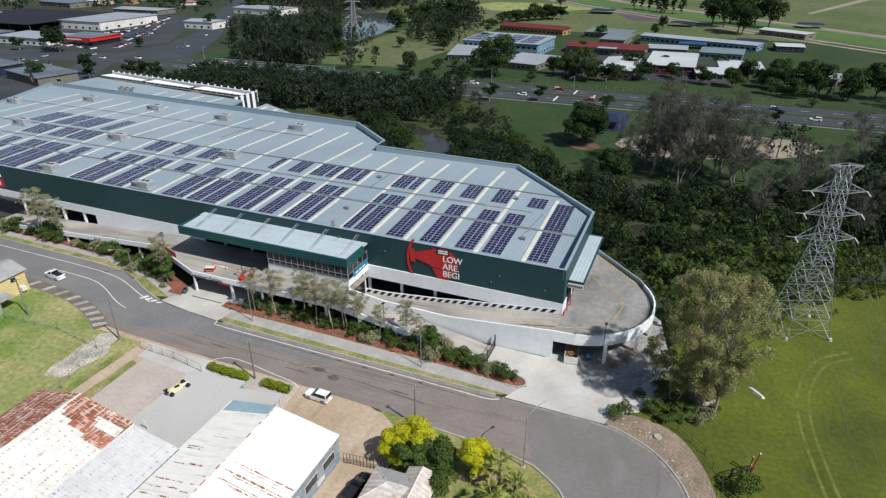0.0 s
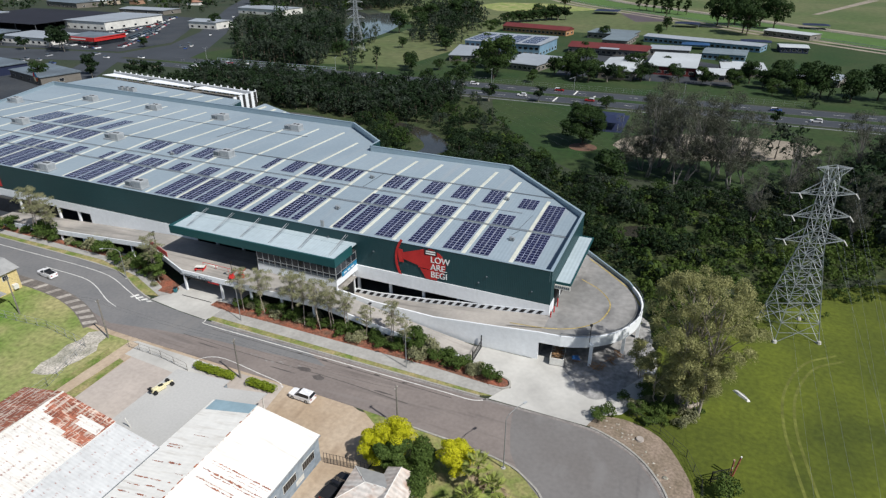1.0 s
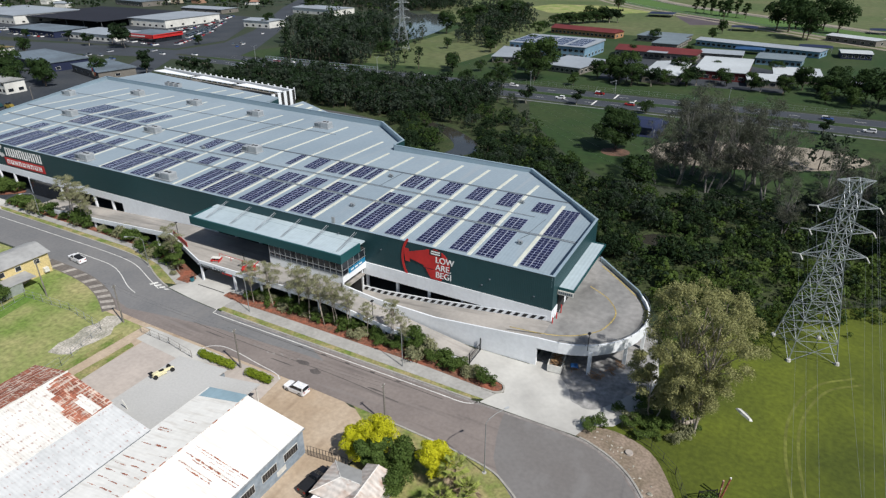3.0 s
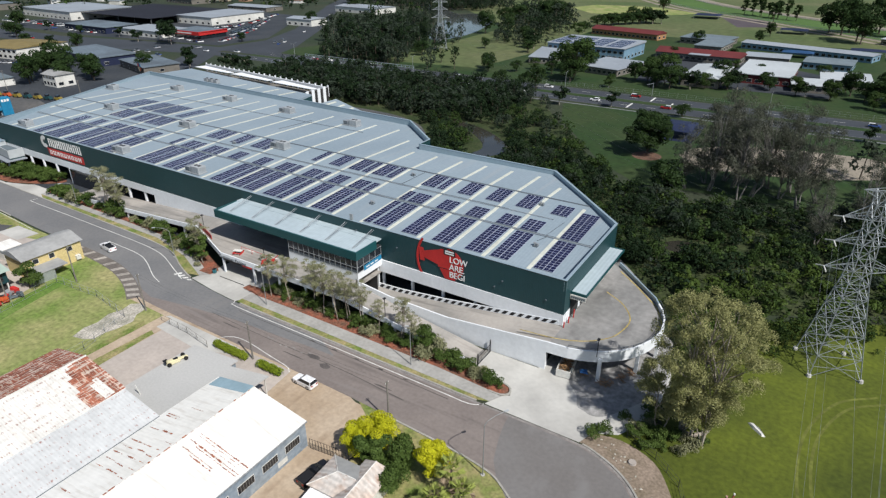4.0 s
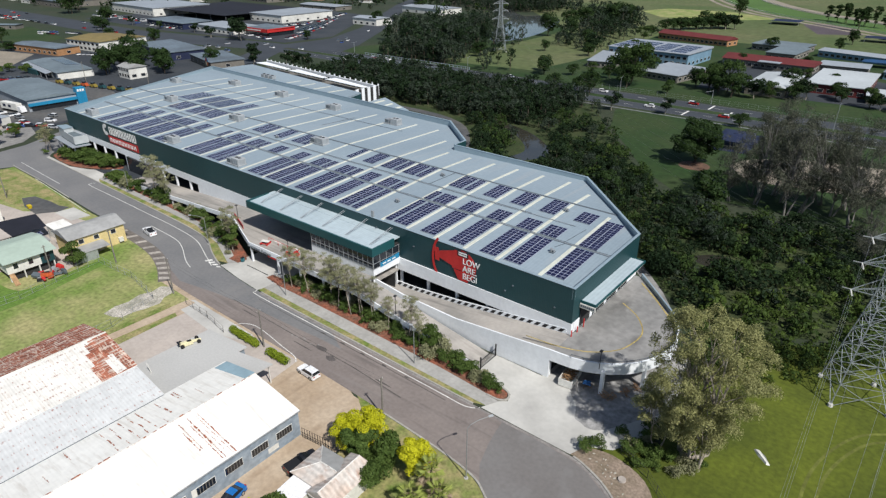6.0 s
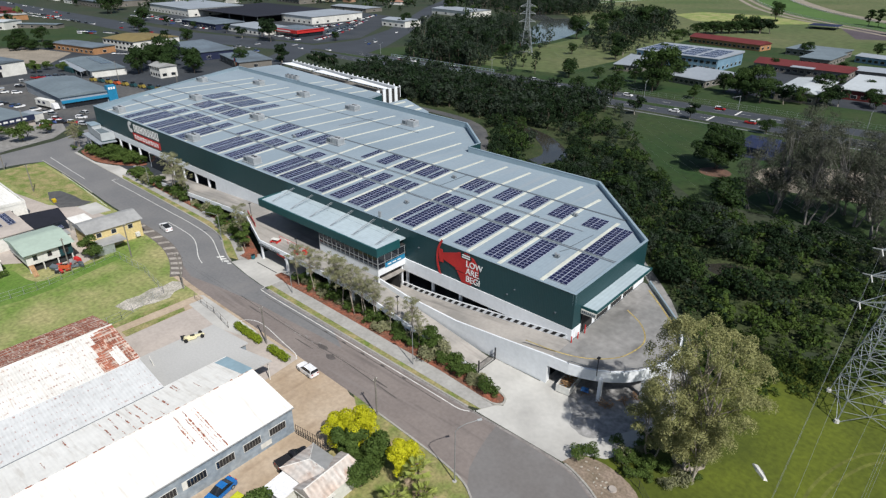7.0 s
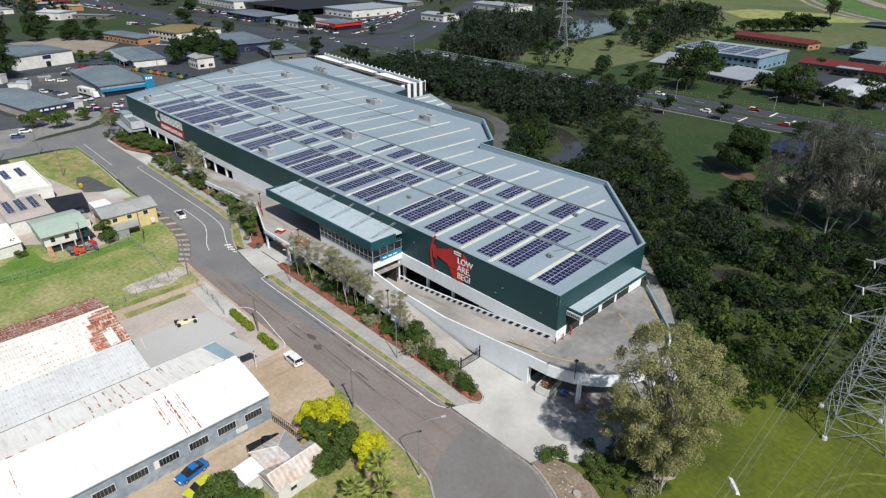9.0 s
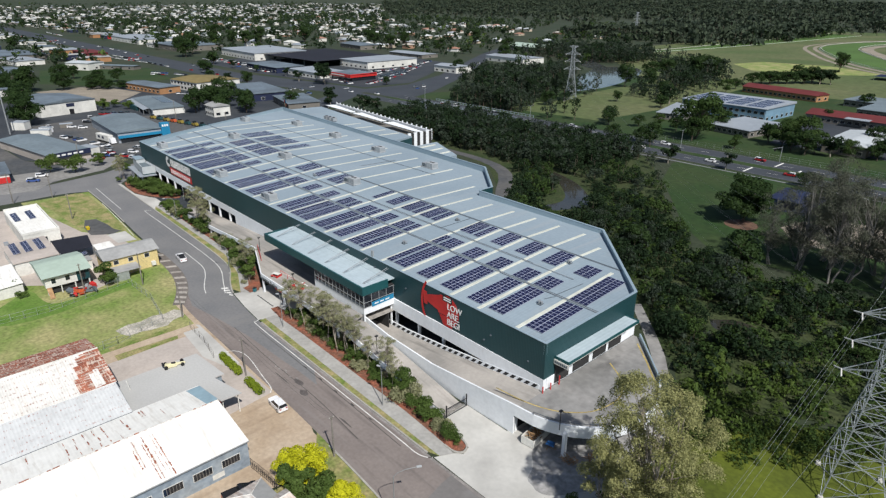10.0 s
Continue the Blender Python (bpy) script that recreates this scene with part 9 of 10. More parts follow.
CREEK_W = [(-74, 86), (-60, 86), (-60, 102), (-70, 116), (-90, 127), (-94, 116), (-80, 105)]
PATHW = [(-168, 114), (-130, 113), (-112, 104), (-95, 84), (-84, 84), (-100, 112), (-128, 125), (-168, 126)]
POOL = [(2.5, 53.6), (7.5, 59), (14, 59), (17, 53), (12, 46), (5, 48)]
SERVICE = [(-13, 47), (5, 24), (10.5, 26.5), (5.5, 34), (-1.0, 40.5), (-10.6, 50.5)]
rs = np.random.RandomState(7)
spots, low_spots = [], []
for _ in range(2400):
    x, y = rs.uniform(-238, 170), rs.uniform(0, 180)
    if not inside(BUSH, x, y) or inside(CREEK_W, x, y) or inside(PATHW, x, y) or inside(POOL, x, y) or inside(SERVICE, x, y):
        continue
    tall = y > 140 or x < -110
    if x > 20 and y < 90:
        h = rs.uniform(2.0, 5.0)
    elif tall:
        h = rs.uniform(3.5, 7.0) if x < -110 else rs.uniform(4.5, 9.0)
    else:
        h = rs.uniform(2.8, 6.5)
    r = h * (rs.uniform(0.34, 0.46) if tall else rs.uniform(0.45, 0.7))
    patch = math.sin(x * 0.09 + 1.3) * math.cos(y * 0.11) + 0.5 * math.sin(x * 0.031 - y * 0.05)
    lush = x > 8 and y < 58 and rs.rand() < 0.5
    edge = x > 12 and y < 34 + 0.7 * (x - 12)
    if edge:
        h, r = h * 0.55, r * 0.7
    spots.append((x, y, h, r, 3 if edge and rs.rand() < 0.75 else 2 if lush else 1 if rs.rand() < 0.12 + 0.4 * (patch > 0.45) else 2 if rs.rand() < 0.10 + 0.35 * (patch < -0.5) else 0))
for _ in range(5000):
    x, y = rs.uniform(-110, 120), rs.uniform(0, 120)
    if inside(BUSH, x, y) and not inside(CREEK_W, x, y) and not inside(PATHW, x, y) and not inside(POOL, x, y) and not inside(SERVICE, x, y):
        h = rs.uniform(1.2, 3.4)
        low_spots.append((x, y, h, h * rs.uniform(0.6, 0.95), 3 if x > 10 and y < 36 + 0.7 * (x - 10) and rs.rand() < 0.7 else int(rs.rand() < 0.12) + 2 * int(rs.rand() < 0.42)))
rs4, rear_spots = np.random.RandomState(31), []
for _ in range(520):
    x, y = rs4.uniform(-236, -84), rs4.uniform(124, 178)
    if inside(BUSH, x, y) and not inside(CREEK_W, x, y) and not inside(PATHW, x, y):
        h = rs4.uniform(5.5, 10.5)
        rear_spots.append((x, y, h, h * rs4.uniform(0.30, 0.42), int(rs4.rand() < 0.45)))
rs3 = np.random.RandomState(19)
for _ in range(420):
    u = rs3.uniform(0, 1)
    x, y = (20 + 26 * u, 14 + 24 * u) if rs3.rand() < 0.75 else (44 + 40 * u, 33 + 24 * u)
    x, y = x + rs3.normal() * 3.2, y + rs3.normal() * 3.2
    h = rs3.uniform(0.5, 1.7)
    low_spots.append((x, y, h, h * rs3.uniform(0.6, 1.0), 3 if rs3.rand() < 0.6 else 2))
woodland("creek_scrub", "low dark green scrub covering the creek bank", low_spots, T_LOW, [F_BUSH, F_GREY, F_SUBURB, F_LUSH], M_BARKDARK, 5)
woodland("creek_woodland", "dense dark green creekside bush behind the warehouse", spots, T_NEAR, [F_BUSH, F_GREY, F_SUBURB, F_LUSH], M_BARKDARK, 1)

# taller trees behind the rear annex and round the pond, with a gap in front of the water
POND_VIEW = [(-318, 471), (-244, 357), (-222, 341), (-150, 214), (-112, 214), (-200, 345), (-246, 420), (-277, 474)]
spots = []
for x, y, w, d, n, h0, h1 in ((-150, 168, 30, 8, 18, 5, 10), (-225, 238, 50, 20, 34, 7, 14), (-250, 310, 40, 60, 60, 7, 14), (-300, 390, 40, 60, 45, 7, 14), (-340, 560, 50, 60, 60, 8, 16), (-185, 400, 30, 60, 60, 8, 15), (-320, 300, 40, 50, 90, 8, 16), (-395, 560, 80, 60, 150, 9, 18),
                              (-210, 470, 30, 30, 40, 10, 18), (-170, 340, 40, 20, 30, 5, 9), (-330, 560, 60, 40, 80, 8, 16), (60, 210, 6, 8, 6, 5, 9), (140, 228, 60, 10, 40, 6, 13), (120, 100, 70, 40, 120, 8, 20), (250, 150, 90, 26, 120, 9, 20), (-290, 222, 40, 8, 26, 6, 12), (-228, 222, 56, 8, 34, 8, 15), (-258, 270, 50, 44, 130, 9, 18), (-272, 330, 44, 50, 90, 9, 18)):
    for _ in range(n):
        px, py = x + rs.normal() * w * 0.5, y + rs.normal() * d * 0.5
        if inside(POND_VIEW, px, py) or 183 < py < 213 or inside([(-318, 468), (-296, 503), (-266, 480), (-242, 430), (-224, 335), (-236, 314), (-264, 350), (-296, 420)], px, py) or (-385 < px < -300 and 215 < py < 600 and abs(px + 322 + (py - 240) * 0.62) < 34 + (py - 240) * 0.05) or (px < -262 and py < 262):
            continue
        h = rs.uniform(h0, h1)
        spots.append((px, py, h, h * rs.uniform(0.26, 0.4), int(rs.rand() < 0.6)))
woodland("pond_woodland", "tall grey-green trees round the pond and the highway", spots + rear_spots, T_MID, [F_BUSH, F_GREY], M_BARKDARK, 2)

# far suburb trees and the wooded skyline
def wooded(x, y):
    """The woods begin east of this line; the suburb lies west of it."""
    return x > 52 - 1.32 * (y + 71)


spots = []
for _ in range(3600):
    x, y = rs.uniform(-1900, -330), rs.uniform(-200, 1300)
    if 130 < y < 215 or (x > -650 and 190 < y < 430) or (y < 130 and x > -480) or abs(x + 322 + (y - 240) * 0.62) < 30 or (x > -560 and y > 640 and y < 1000 and x > -440 - (y - 640) * 0.1):
        continue
    if (y < 0 and x > -520) or (x > -670 and 20 < y < 140):
        continue
    h = rs.uniform(5, 13)
    spots.append((x, y, h, h * rs.uniform(0.38, 0.6), int(rs.rand() < 0.25) + 2 * int(rs.rand() < 0.2)))
rs2 = np.random.RandomState(77)
for _ in range(1900):
    x, y = rs2.uniform(-3600, -1500), rs2.uniform(-300, 2100)
    if not wooded(x, y):
        h = rs2.uniform(6, 13)
        spots.append((x, y, h, h * rs2.uniform(0.5, 0.8), int(rs2.rand() < 0.2) + 2 * int(rs2.rand() < 0.2)))
woodland("suburb_trees", "scattered green trees between the far houses", spots, T_FAR, [F_TOWN, F_BUSH, F_SUBURB, F_GREEN], M_BARKDARK, 3)
spots = []
for _ in range(7000):
    x = rs.uniform(-3000, 900)
    y = rs.uniform(0, 1) ** 0.7 * 1700 + (1250 if x > -420 else 1350)
    if x > 400:
        y -= 400
    if not wooded(x, y) and rs.rand() < 0.9:
        continue
    h = rs.uniform(12, 26)
    spots.append((x, y, h, h * rs.uniform(0.4, 0.6), int(rs.rand() < 0.4)))
for _ in range(500):
    x, y = rs.uniform(-620, -330), rs.uniform(820, 1300)
    h = rs.uniform(12, 24)
    spots.append((x, y, h, h * rs.uniform(0.35, 0.55), int(rs.rand() < 0.5)))
woodland("skyline_woods", "wooded low skyline beyond the racecourse", spots, T_VFAR, [F_HILL, F_GREY], M_BARKDARK, 4)

# houses too far off to tell apart
g, rf = Geo(), random.Random(91)
for _ in range(1500):
    x, y = rf.uniform(-3400, -700), rf.uniform(215, 2200)
    if wooded(x, y) or (x > -1750 and y < 1050 and rf.random() < 0.55) or (x > -1240 and y < 300):
        continue
    L, D, h, t = rf.uniform(5, 10), rf.uniform(4, 6), rf.uniform(2.8, 5.0), math.radians(rf.choice((0, 90, 14, 104)) + rf.uniform(-6, 6))
    c, si, z = math.cos(t), math.sin(t), rise(x, y)

    def at_(u, v, w):
        return x + u * c - v * si, y + u * si + v * c, z + w

    g.slot = rf.choice((3, 4))
    g.hull([at_(u, v, 0) for u, v in ((-L, -D), (L, -D), (L, D), (-L, D))], [at_(u, v, h) for u, v in ((-L, -D), (L, -D), (L, D), (-L, D))])
    g.slot = rf.choice((0, 0, 1, 1, 2))
    g.hull([at_(u, v, h) for u, v in ((-L - 0.6, -D - 0.6), (L + 0.6, -D - 0.6), (L + 0.6, D + 0.6), (-L - 0.6, D + 0.6))], [at_(u, v, h + 2.0) for u, v in ((-L + D, -0.1), (L - D, -0.1), (L - D, 0.1), (-L + D, 0.1))] if L > D + 0.3 else [at_(u, v, h + 1.6) for u, v in ((-0.3, -0.1), (0.3, -0.1), (0.3, 0.1), (-0.3, 0.1))])
tagged(part("far_suburb", g, [M_OFFWHITE, M_SCHOOLROOF, M_TAN, M_OFFWHITE, M_TAN]), "hundreds of pale-roofed houses spread to the horizon", "houses", kind="stuff")


# ---- the school beyond the highway ----
def block(name, label, x0, x1, y0, y1, h, wall, roof, turn=0, pitch=0.0, windows=0, category="building", over=0.6, storeys=1, group=""):
    """A building: walls, a flat, skillion or gable roof (ridge along the longer side) and rows of windows on the side that faces south."""
    cx, cy, L, D = (x0 + x1) / 2, (y0 + y1) / 2, (x1 - x0) / 2, (y1 - y0) / 2
    ob = thing(name, label, category, (cx, cy, 0), turn, group)
    part("wall", Geo().box(-L, L, -D, D, 0, h), wall, ob)
    a, b = L + over, D + over
    low = [(-a, -b, h), (a, -b, h), (a, b, h), (-a, b, h)]
    if pitch > 0:
        top = [(-a, -0.05, h + pitch), (a, -0.05, h + pitch), (a, 0.05, h + pitch), (-a, 0.05, h + pitch)] if L >= D else [(-0.05, -b, h + pitch), (0.05, -b, h + pitch), (0.05, b, h + pitch), (-0.05, b, h + pitch)]
    else:
        top = [(-a, -b, h + 0.3), (a, -b, h + 0.3), (a, b, h + 0.3 - pitch), (-a, b, h + 0.3 - pitch)]
    part("roof", Geo().hull(low, top), roof, ob)
    for s in range(storeys):
        for k in range(windows):
            w = 2 * L / windows
            window(ob, -L + w * (k + 0.5), -D, 1.0 + s * 3.2, min(w * 0.62, 2.6), 1.5, "s")
    for k in range(max(0, int(windows * D / L / 1.5))):
        w = 2 * D / max(1, int(windows * D / L / 1.5))
        window(ob, L, -D + w * (k + 0.5), 1.0, min(w * 0.5, 2.4), 1.5, "e")
    return ob


s1 = block("school_hall", "two-storey blue school block with solar panels on a white roof", -134, -82, 301, 337, 7.2, M_SCHOOLBLUE, M_SCHOOLROOF, turn=-4, windows=14, storeys=2, pitch=-0.8)
for k in range(4):
    for c in range(4):
        for r in range(4):
            again("panel", PANEL[0], s1, pose(-24 + 12.6 * k + 2.6 * c, -12.5 + 7.0 * r, 7.56 + 0.028 * (r * 6.0 + 5), 2, 0, 0) @ Matrix.Diagonal((1.26, 5.95, 1, 1)))
block("school_wing", "low white-roofed school wing", -135, -119, 266, 306, 3.6, M_TAN, M_SCHOOLROOF, turn=12, windows=6, pitch=-0.3)
block("school_library", "low white-roofed school building behind trees", -92.5, -68, 252, 284, 3.6, M_TAN, M_SCHOOLROOF, turn=-11, windows=8, pitch=-0.3)
block("school_block", "long red-roofed school block with a brick wall", -143.5, -87, 405, 419, 4.2, M_BRICK, M_REDROOF, turn=-13, windows=16, pitch=2.2)
r2 = block("school_block", "long red-roofed school block with white porch roofs", -70, -20, 323, 341, 4.0, M_TAN, M_REDROOF, turn=-3, windows=14, pitch=2.3)
part("porch_roof", Geo().box(-4, 8, -13, -5, 4.3, 4.6), M_SCHOOLROOF, r2)
block("school_block", "grey-roofed school classroom block", -71, -38, 395, 418, 4.0, M_TAN, M_ZINC, turn=-8, windows=8, pitch=-0.3)
block("school_block", "grey-roofed school wing beside the classrooms", -54, -37, 362, 394, 4.0, M_TAN, M_ZINC, turn=-4, windows=4, pitch=-0.3)
block("school_hall", "white-roofed school sports hall", -36.5, -18.5, 246, 286, 4.8, M_TAN, M_HALLROOF, windows=3, pitch=1.0)
block("school_hall", "large white-roofed covered court", -14, 11.5, 269, 314, 4.6, M_REDROOF, M_HALLROOF, windows=6, pitch=-0.4)
block("school_wing", "long narrow white-roofed classroom row", -30, 50, 381, 396, 4.0, M_SCHOOLBLUE, M_SCHOOLROOF, turn=-17, windows=22, pitch=1.2)
block("school_wing", "narrow white-roofed classroom row", -20, 4, 336, 354, 3.8, M_TAN, M_SCHOOLROOF, turn=2, windows=9, pitch=1.0)
block("school_wing", "blue-trimmed classroom row with grey roof", 13, 37.5, 330, 353, 3.8, M_SCHOOLBLUE, M_ZINC, turn=-4, windows=8, pitch=1.0)
block("school_wing", "cream-roofed classroom block with windows", 23.5, 45.5, 280, 302, 3.8, M_TAN, M_HALLROOF, turn=4, windows=6, pitch=-0.3)
block("school_wing", "low white-roofed school shed", 12, 30.5, 260, 278, 3.4, M_TAN, M_HALLROOF, turn=8, windows=4, pitch=-0.2)
block("school_shed", "small white classroom on the oval", 57.5, 74, 376, 392, 3.6, M_NAVY, M_HALLROOF, turn=4, windows=5, pitch=0.8)
block("race_stable", "long pale shed beside the racecourse", 52, 88, 449, 464, 4.0, M_TAN, M_HALLROOF, turn=-34, windows=6, pitch=1.0)
block("school_wing", "white-roofed building among trees", 59, 82, 270, 287, 3.8, M_TAN, M_SCHOOLROOF, turn=-18, windows=6, pitch=0.8)
for x, y, w, d, mat in ((-88, 576, 24, 22, M_NAVY), (44, 402, 20, 12, M_NAVY), (6, 372, 18, 10, M_SHADEBLUE), (-7, 494, 20, 14, M_NAVY), (-15.5, 154, 11, 17, M_NAVY), (92, 520, 20, 14, M_NAVY)):
    ob = thing("shade_shelter", "blue shade roof on posts", "shelter", (x, y, 0), group="shade shelters")
    part("shade", Geo().hull([(-w / 2, -d / 2, 3.2), (w / 2, -d / 2, 3.2), (w / 2, d / 2, 3.2), (-w / 2, d / 2, 3.2)], [(-w / 4, -0.2, 4.2), (w / 4, -0.2, 4.2), (w / 4, 0.2, 4.2), (-w / 4, 0.2, 4.2)]), mat, ob)
    for sx in (-1, 1):
        for sy in (-1, 1):
            part("post", Geo().tube((sx * w * 0.47, sy * d * 0.47, 0), (sx * w * 0.47, sy * d * 0.47, 3.25), 0.1, n=5), M_STEEL, ob)
flat("school_court", [(-76, 582), (-52, 514), (-22, 530), (-44, 615)], 0.09, M_COURT, "mauve-brown surfaced sports court", "ground")
mesh_fence("school_fence", [(-110, 216), (-60, 215), (-10, 216), (60, 217)], 2.0, "wire fence along the school grounds", M_STEEL, 4)
ob = thing("traffic_signals", "traffic signals on a grey gantry over the highway", "traffic light", (-42, 213, 0))
part("mast", Geo().tube((0, 0, 0), (0, 0, 6.5), 0.12, n=6).tube((0, 0, 6.2), (-1, -8, 6.8), 0.08, n=5), M_STEEL, ob)
part("signal_head", Geo().box(-0.3, 0.3, -8.2, -7.8, 5.9, 7.0), M_BLACK, ob)
for x, y in ((-40, 207), (-46, 190), (-30, 199)):
    structure("stop_bar", Geo().sheet([(x, y - 5), (x + 0.8, y - 5), (x + 0.8, y + 4), (x, y + 4)], 0.08), M_LINE, "white stop bar at the crossing", "road marking")
for k in range(5):
    x = -260 + 90 * k
    ob = thing("highway_lamp", "tall grey highway lamp on the median", "street lamp", (x, 197.5, 0), group="highway lamps")
    part("pole", Geo().tube((0, 0, 0), (0, 0, 10), 0.14, 0.08, 6), M_STEEL, ob)
    part("arms", Geo().tube((0, -2.4, 10.4), (0, 0, 9.8), 0.05, n=4).tube((0, 2.4, 10.4), (0, 0, 9.8), 0.05, n=4), M_STEEL, ob)

# the bridge rails over the creek
bridge = thing("bridge_rails", "pale blue steel rails of the highway bridge", "bridge rail", (-218, 198, 0))
for y in (-15.2, -2.6, 2.6, 14.6):
    part("rail_beam", Geo().box(-48, 38, y - 0.1, y + 0.1, 0.2, 0.5).box(-48, 38, y - 0.1, y + 0.1, 1.3, 1.6), M_SCHOOLROOF, bridge)
    for k in range(30):
        part("rail_post", Geo().box(-48 + 2.96 * k, -47.7 + 2.96 * k, y - 0.12, y + 0.12, 0.05, 1.6), M_CAP, bridge)

# ---- shops and yards to the west ----
b = block("blue_front_shop", "grey-roofed warehouse shop with a bright blue front", -322, -270, 12, 34, 5.0, M_SCHOOLROOF, M_ZINC, turn=-2, pitch=1.2)
part("blue_front", Geo().box(26.1, 27.0, -11, 9, 2.4, 3.6), M_BLUE, b, "bright blue shopfront")
part("blue_tower", Geo().box(24, 27.4, 9, 13, 0, 7.4), M_BLUE, b, "bright blue sign tower")
part("shop_glass", Geo().box(26.05, 26.3, -10, 8.5, 0.3, 2.3), M_GLASS, b)
for k in range(3):
    part("sign_bar", Geo().box(27.4, 27.5, 9.4 + 1.1 * k, 10.2 + 1.1 * k, 5.8, 6.8), M_LETTER, b)
ws = block("white_store", "large white-walled store with a grey roof", -412, -374, -6, 26, 7.4, M_OFFWHITE, M_SHOPROOF, turn=12, pitch=1.6)
part("purple_sign", Geo().box(19.0, 19.12, -1.2, 3.4, 4.4, 6.4), M_NAVY, ws, "small purple sign panel")
part("doorway", Geo().box(19.0, 19.08, 0, 2.6, 0, 3.0), M_BLACK, ws)
low = block("low_workshop", "low grey-roofed workshop with a navy sign front", -299, -247, -28.5, -11.5, 4.0, M_YARD, M_ZINC, turn=11, pitch=1.0)
part("navy_front", Geo().box(26.65, 26.9, -8.5, 8.5, 2.4, 4.6), M_NAVY, low, "navy sign fascia")
for k in range(5):
    part("sign_bar", Geo().box(26.9, 27.0, -6 + 2.4 * k, -4.4 + 2.4 * k, 3.2, 3.9), M_LETTER, low)
och = block("ochre_motel", "two-storey brick and white building with an ochre roof", -452, -414, 104, 140, 6.6, M_OFFWHITE, M_OCHRE, turn=8, pitch=1.6, windows=8, storeys=2)
block("brick_flats", "low orange brick wing with a brown roof", -470, -420, 78, 94, 4.6, M_BRICK, M_SHOPROOF, turn=10, pitch=0.8, windows=9)
units = block("row_of_units", "grey-roofed row of workshops with solar panels", -388, -334, 52, 70, 3.8, M_OFFWHITE, M_ZINC, turn=-6, pitch=0.8)
for k in range(6):
    part("roller_door", Geo().box(-25.5 + 8.8 * k, -20.5 + 8.8 * k, -9.08, -9.0, 0.1, 3.2), M_WAREROOF if k % 2 else M_TAN, units, "closed roller door")
part("solar_bank", Geo().hull([(-20, 1.0, 4.6), (8, 1.0, 4.6), (8, 8.0, 3.95), (-20, 8.0, 3.95)], [(-20, 1.0, 4.68), (8, 1.0, 4.68), (8, 8.0, 4.03), (-20, 8.0, 4.03)]), M_PANEL, units, "dark solar panels")
part("lean_to", Geo().hull([(-27.4, -13.0, 2.9), (20, -13.0, 2.9), (20, -9.6, 3.5), (-27.4, -9.6, 3.5)], [(-27.4, -13.0, 3.0), (20, -13.0, 3.0), (20, -9.6, 3.6), (-27.4, -9.6, 3.6)]), M_SCHOOLROOF, units, "pale blue lean-to roof")
for x in (-27, -15, -3, 9, 19.6):
    part("post", Geo().box(x - 0.1, x + 0.1, -12.9, -12.7, 0, 2.9), M_STEEL, units)
block("navy_showroom", "navy-walled showroom with a grey roof", -398, -342, 122, 146, 5.0, M_NAVY, M_SHOPROOF, turn=-8, pitch=-0.3, windows=8)
ball = block("corner_shop", "tan corner shop with a round coloured sign", -332, -294, 122, 142, 4.2, M_TAN, M_SHOPROOF, turn=-14, pitch=-0.3, windows=4)
for k, mat in enumerate((M_BLUE, M_RED, M_RACER, M_MACHINE)):
    part("sign_segment", disc(17, 4.6, 0.0, 2.4, k * math.pi / 2, (k + 1) * math.pi / 2, 6, -11.4), mat, ball)
block("cream_house", "small cream two-storey house behind the trees", -318, -306, 74, 84, 6.0, M_OFFWHITE, M_GREYROOF, pitch=1.6, windows=4, storeys=2)
block("car_showroom", "white car showroom with a flat roof", -700, -600, 250, 312, 7.5, M_OFFWHITE, M_SCHOOLROOF, turn=-3, pitch=-0.3, windows=12)
yard = thing("car_yard_shade", "huge black shade cloth roof over a car yard", "shade roof", (-556, 304, 0))
part("cloth", Geo().hull([(-64, -46, 6.4), (62, -46, 6.4), (62, 46, 6.8), (-64, 46, 6.8)], [(-64, -46, 6.6), (62, -46, 6.6), (62, 46, 7.0), (-64, 46, 7.0)]), M_SHADECLOTH, yard)
for sx in range(6):
    for sy in range(4):
        part("post", Geo().tube((-62 + 24.6 * sx, -44 + 29 * sy, 0), (-62 + 24.6 * sx, -44 + 29 * sy, 6.5), 0.15, n=5), M_STEEL, yard)
block("white_store", "long white-walled store with a pale roof", -500, -452, 290, 352, 6.6, M_OFFWHITE, M_SCHOOLROOF, turn=0, pitch=-0.3, windows=6)
red = block("red_canopy_store", "store under a curved red canopy", -424, -388, 228, 252, 4.6, M_GLASS, M_SHOPROOF, pitch=-0.3)
part("red_band", Geo().box(-18, 18.4, -14.4, -13.7, 3.0, 5.6).box(17.8, 18.6, -14.4, 13, 3.0, 5.6), M_RED, red, "bright red sign band")
part("white_band", Geo().box(-10, 10, -14.5, -14.4, 3.8, 4.6), M_LETTER, red)
block("showroom", "low white showroom beside the main street", -470, -420, 214, 240, 4.8, M_OFFWHITE, M_SCHOOLROOF, pitch=-0.3, windows=8)
block("showroom", "grey-roofed showroom beside the main street", -540, -480, 208, 236, 4.8, M_NAVY, M_SHOPROOF, pitch=-0.3, windows=9)
block("red_store", "low red-fronted store beside the street", -1180, -1090, 235, 262, 5.5, M_RED, M_SCHOOLROOF, pitch=-0.3, windows=6)
block("white_store", "big pale-roofed hall beside the main street", -1060, -930, 232, 292, 6.5, M_OFFWHITE, M_SCHOOLROOF, pitch=1.5, windows=8)
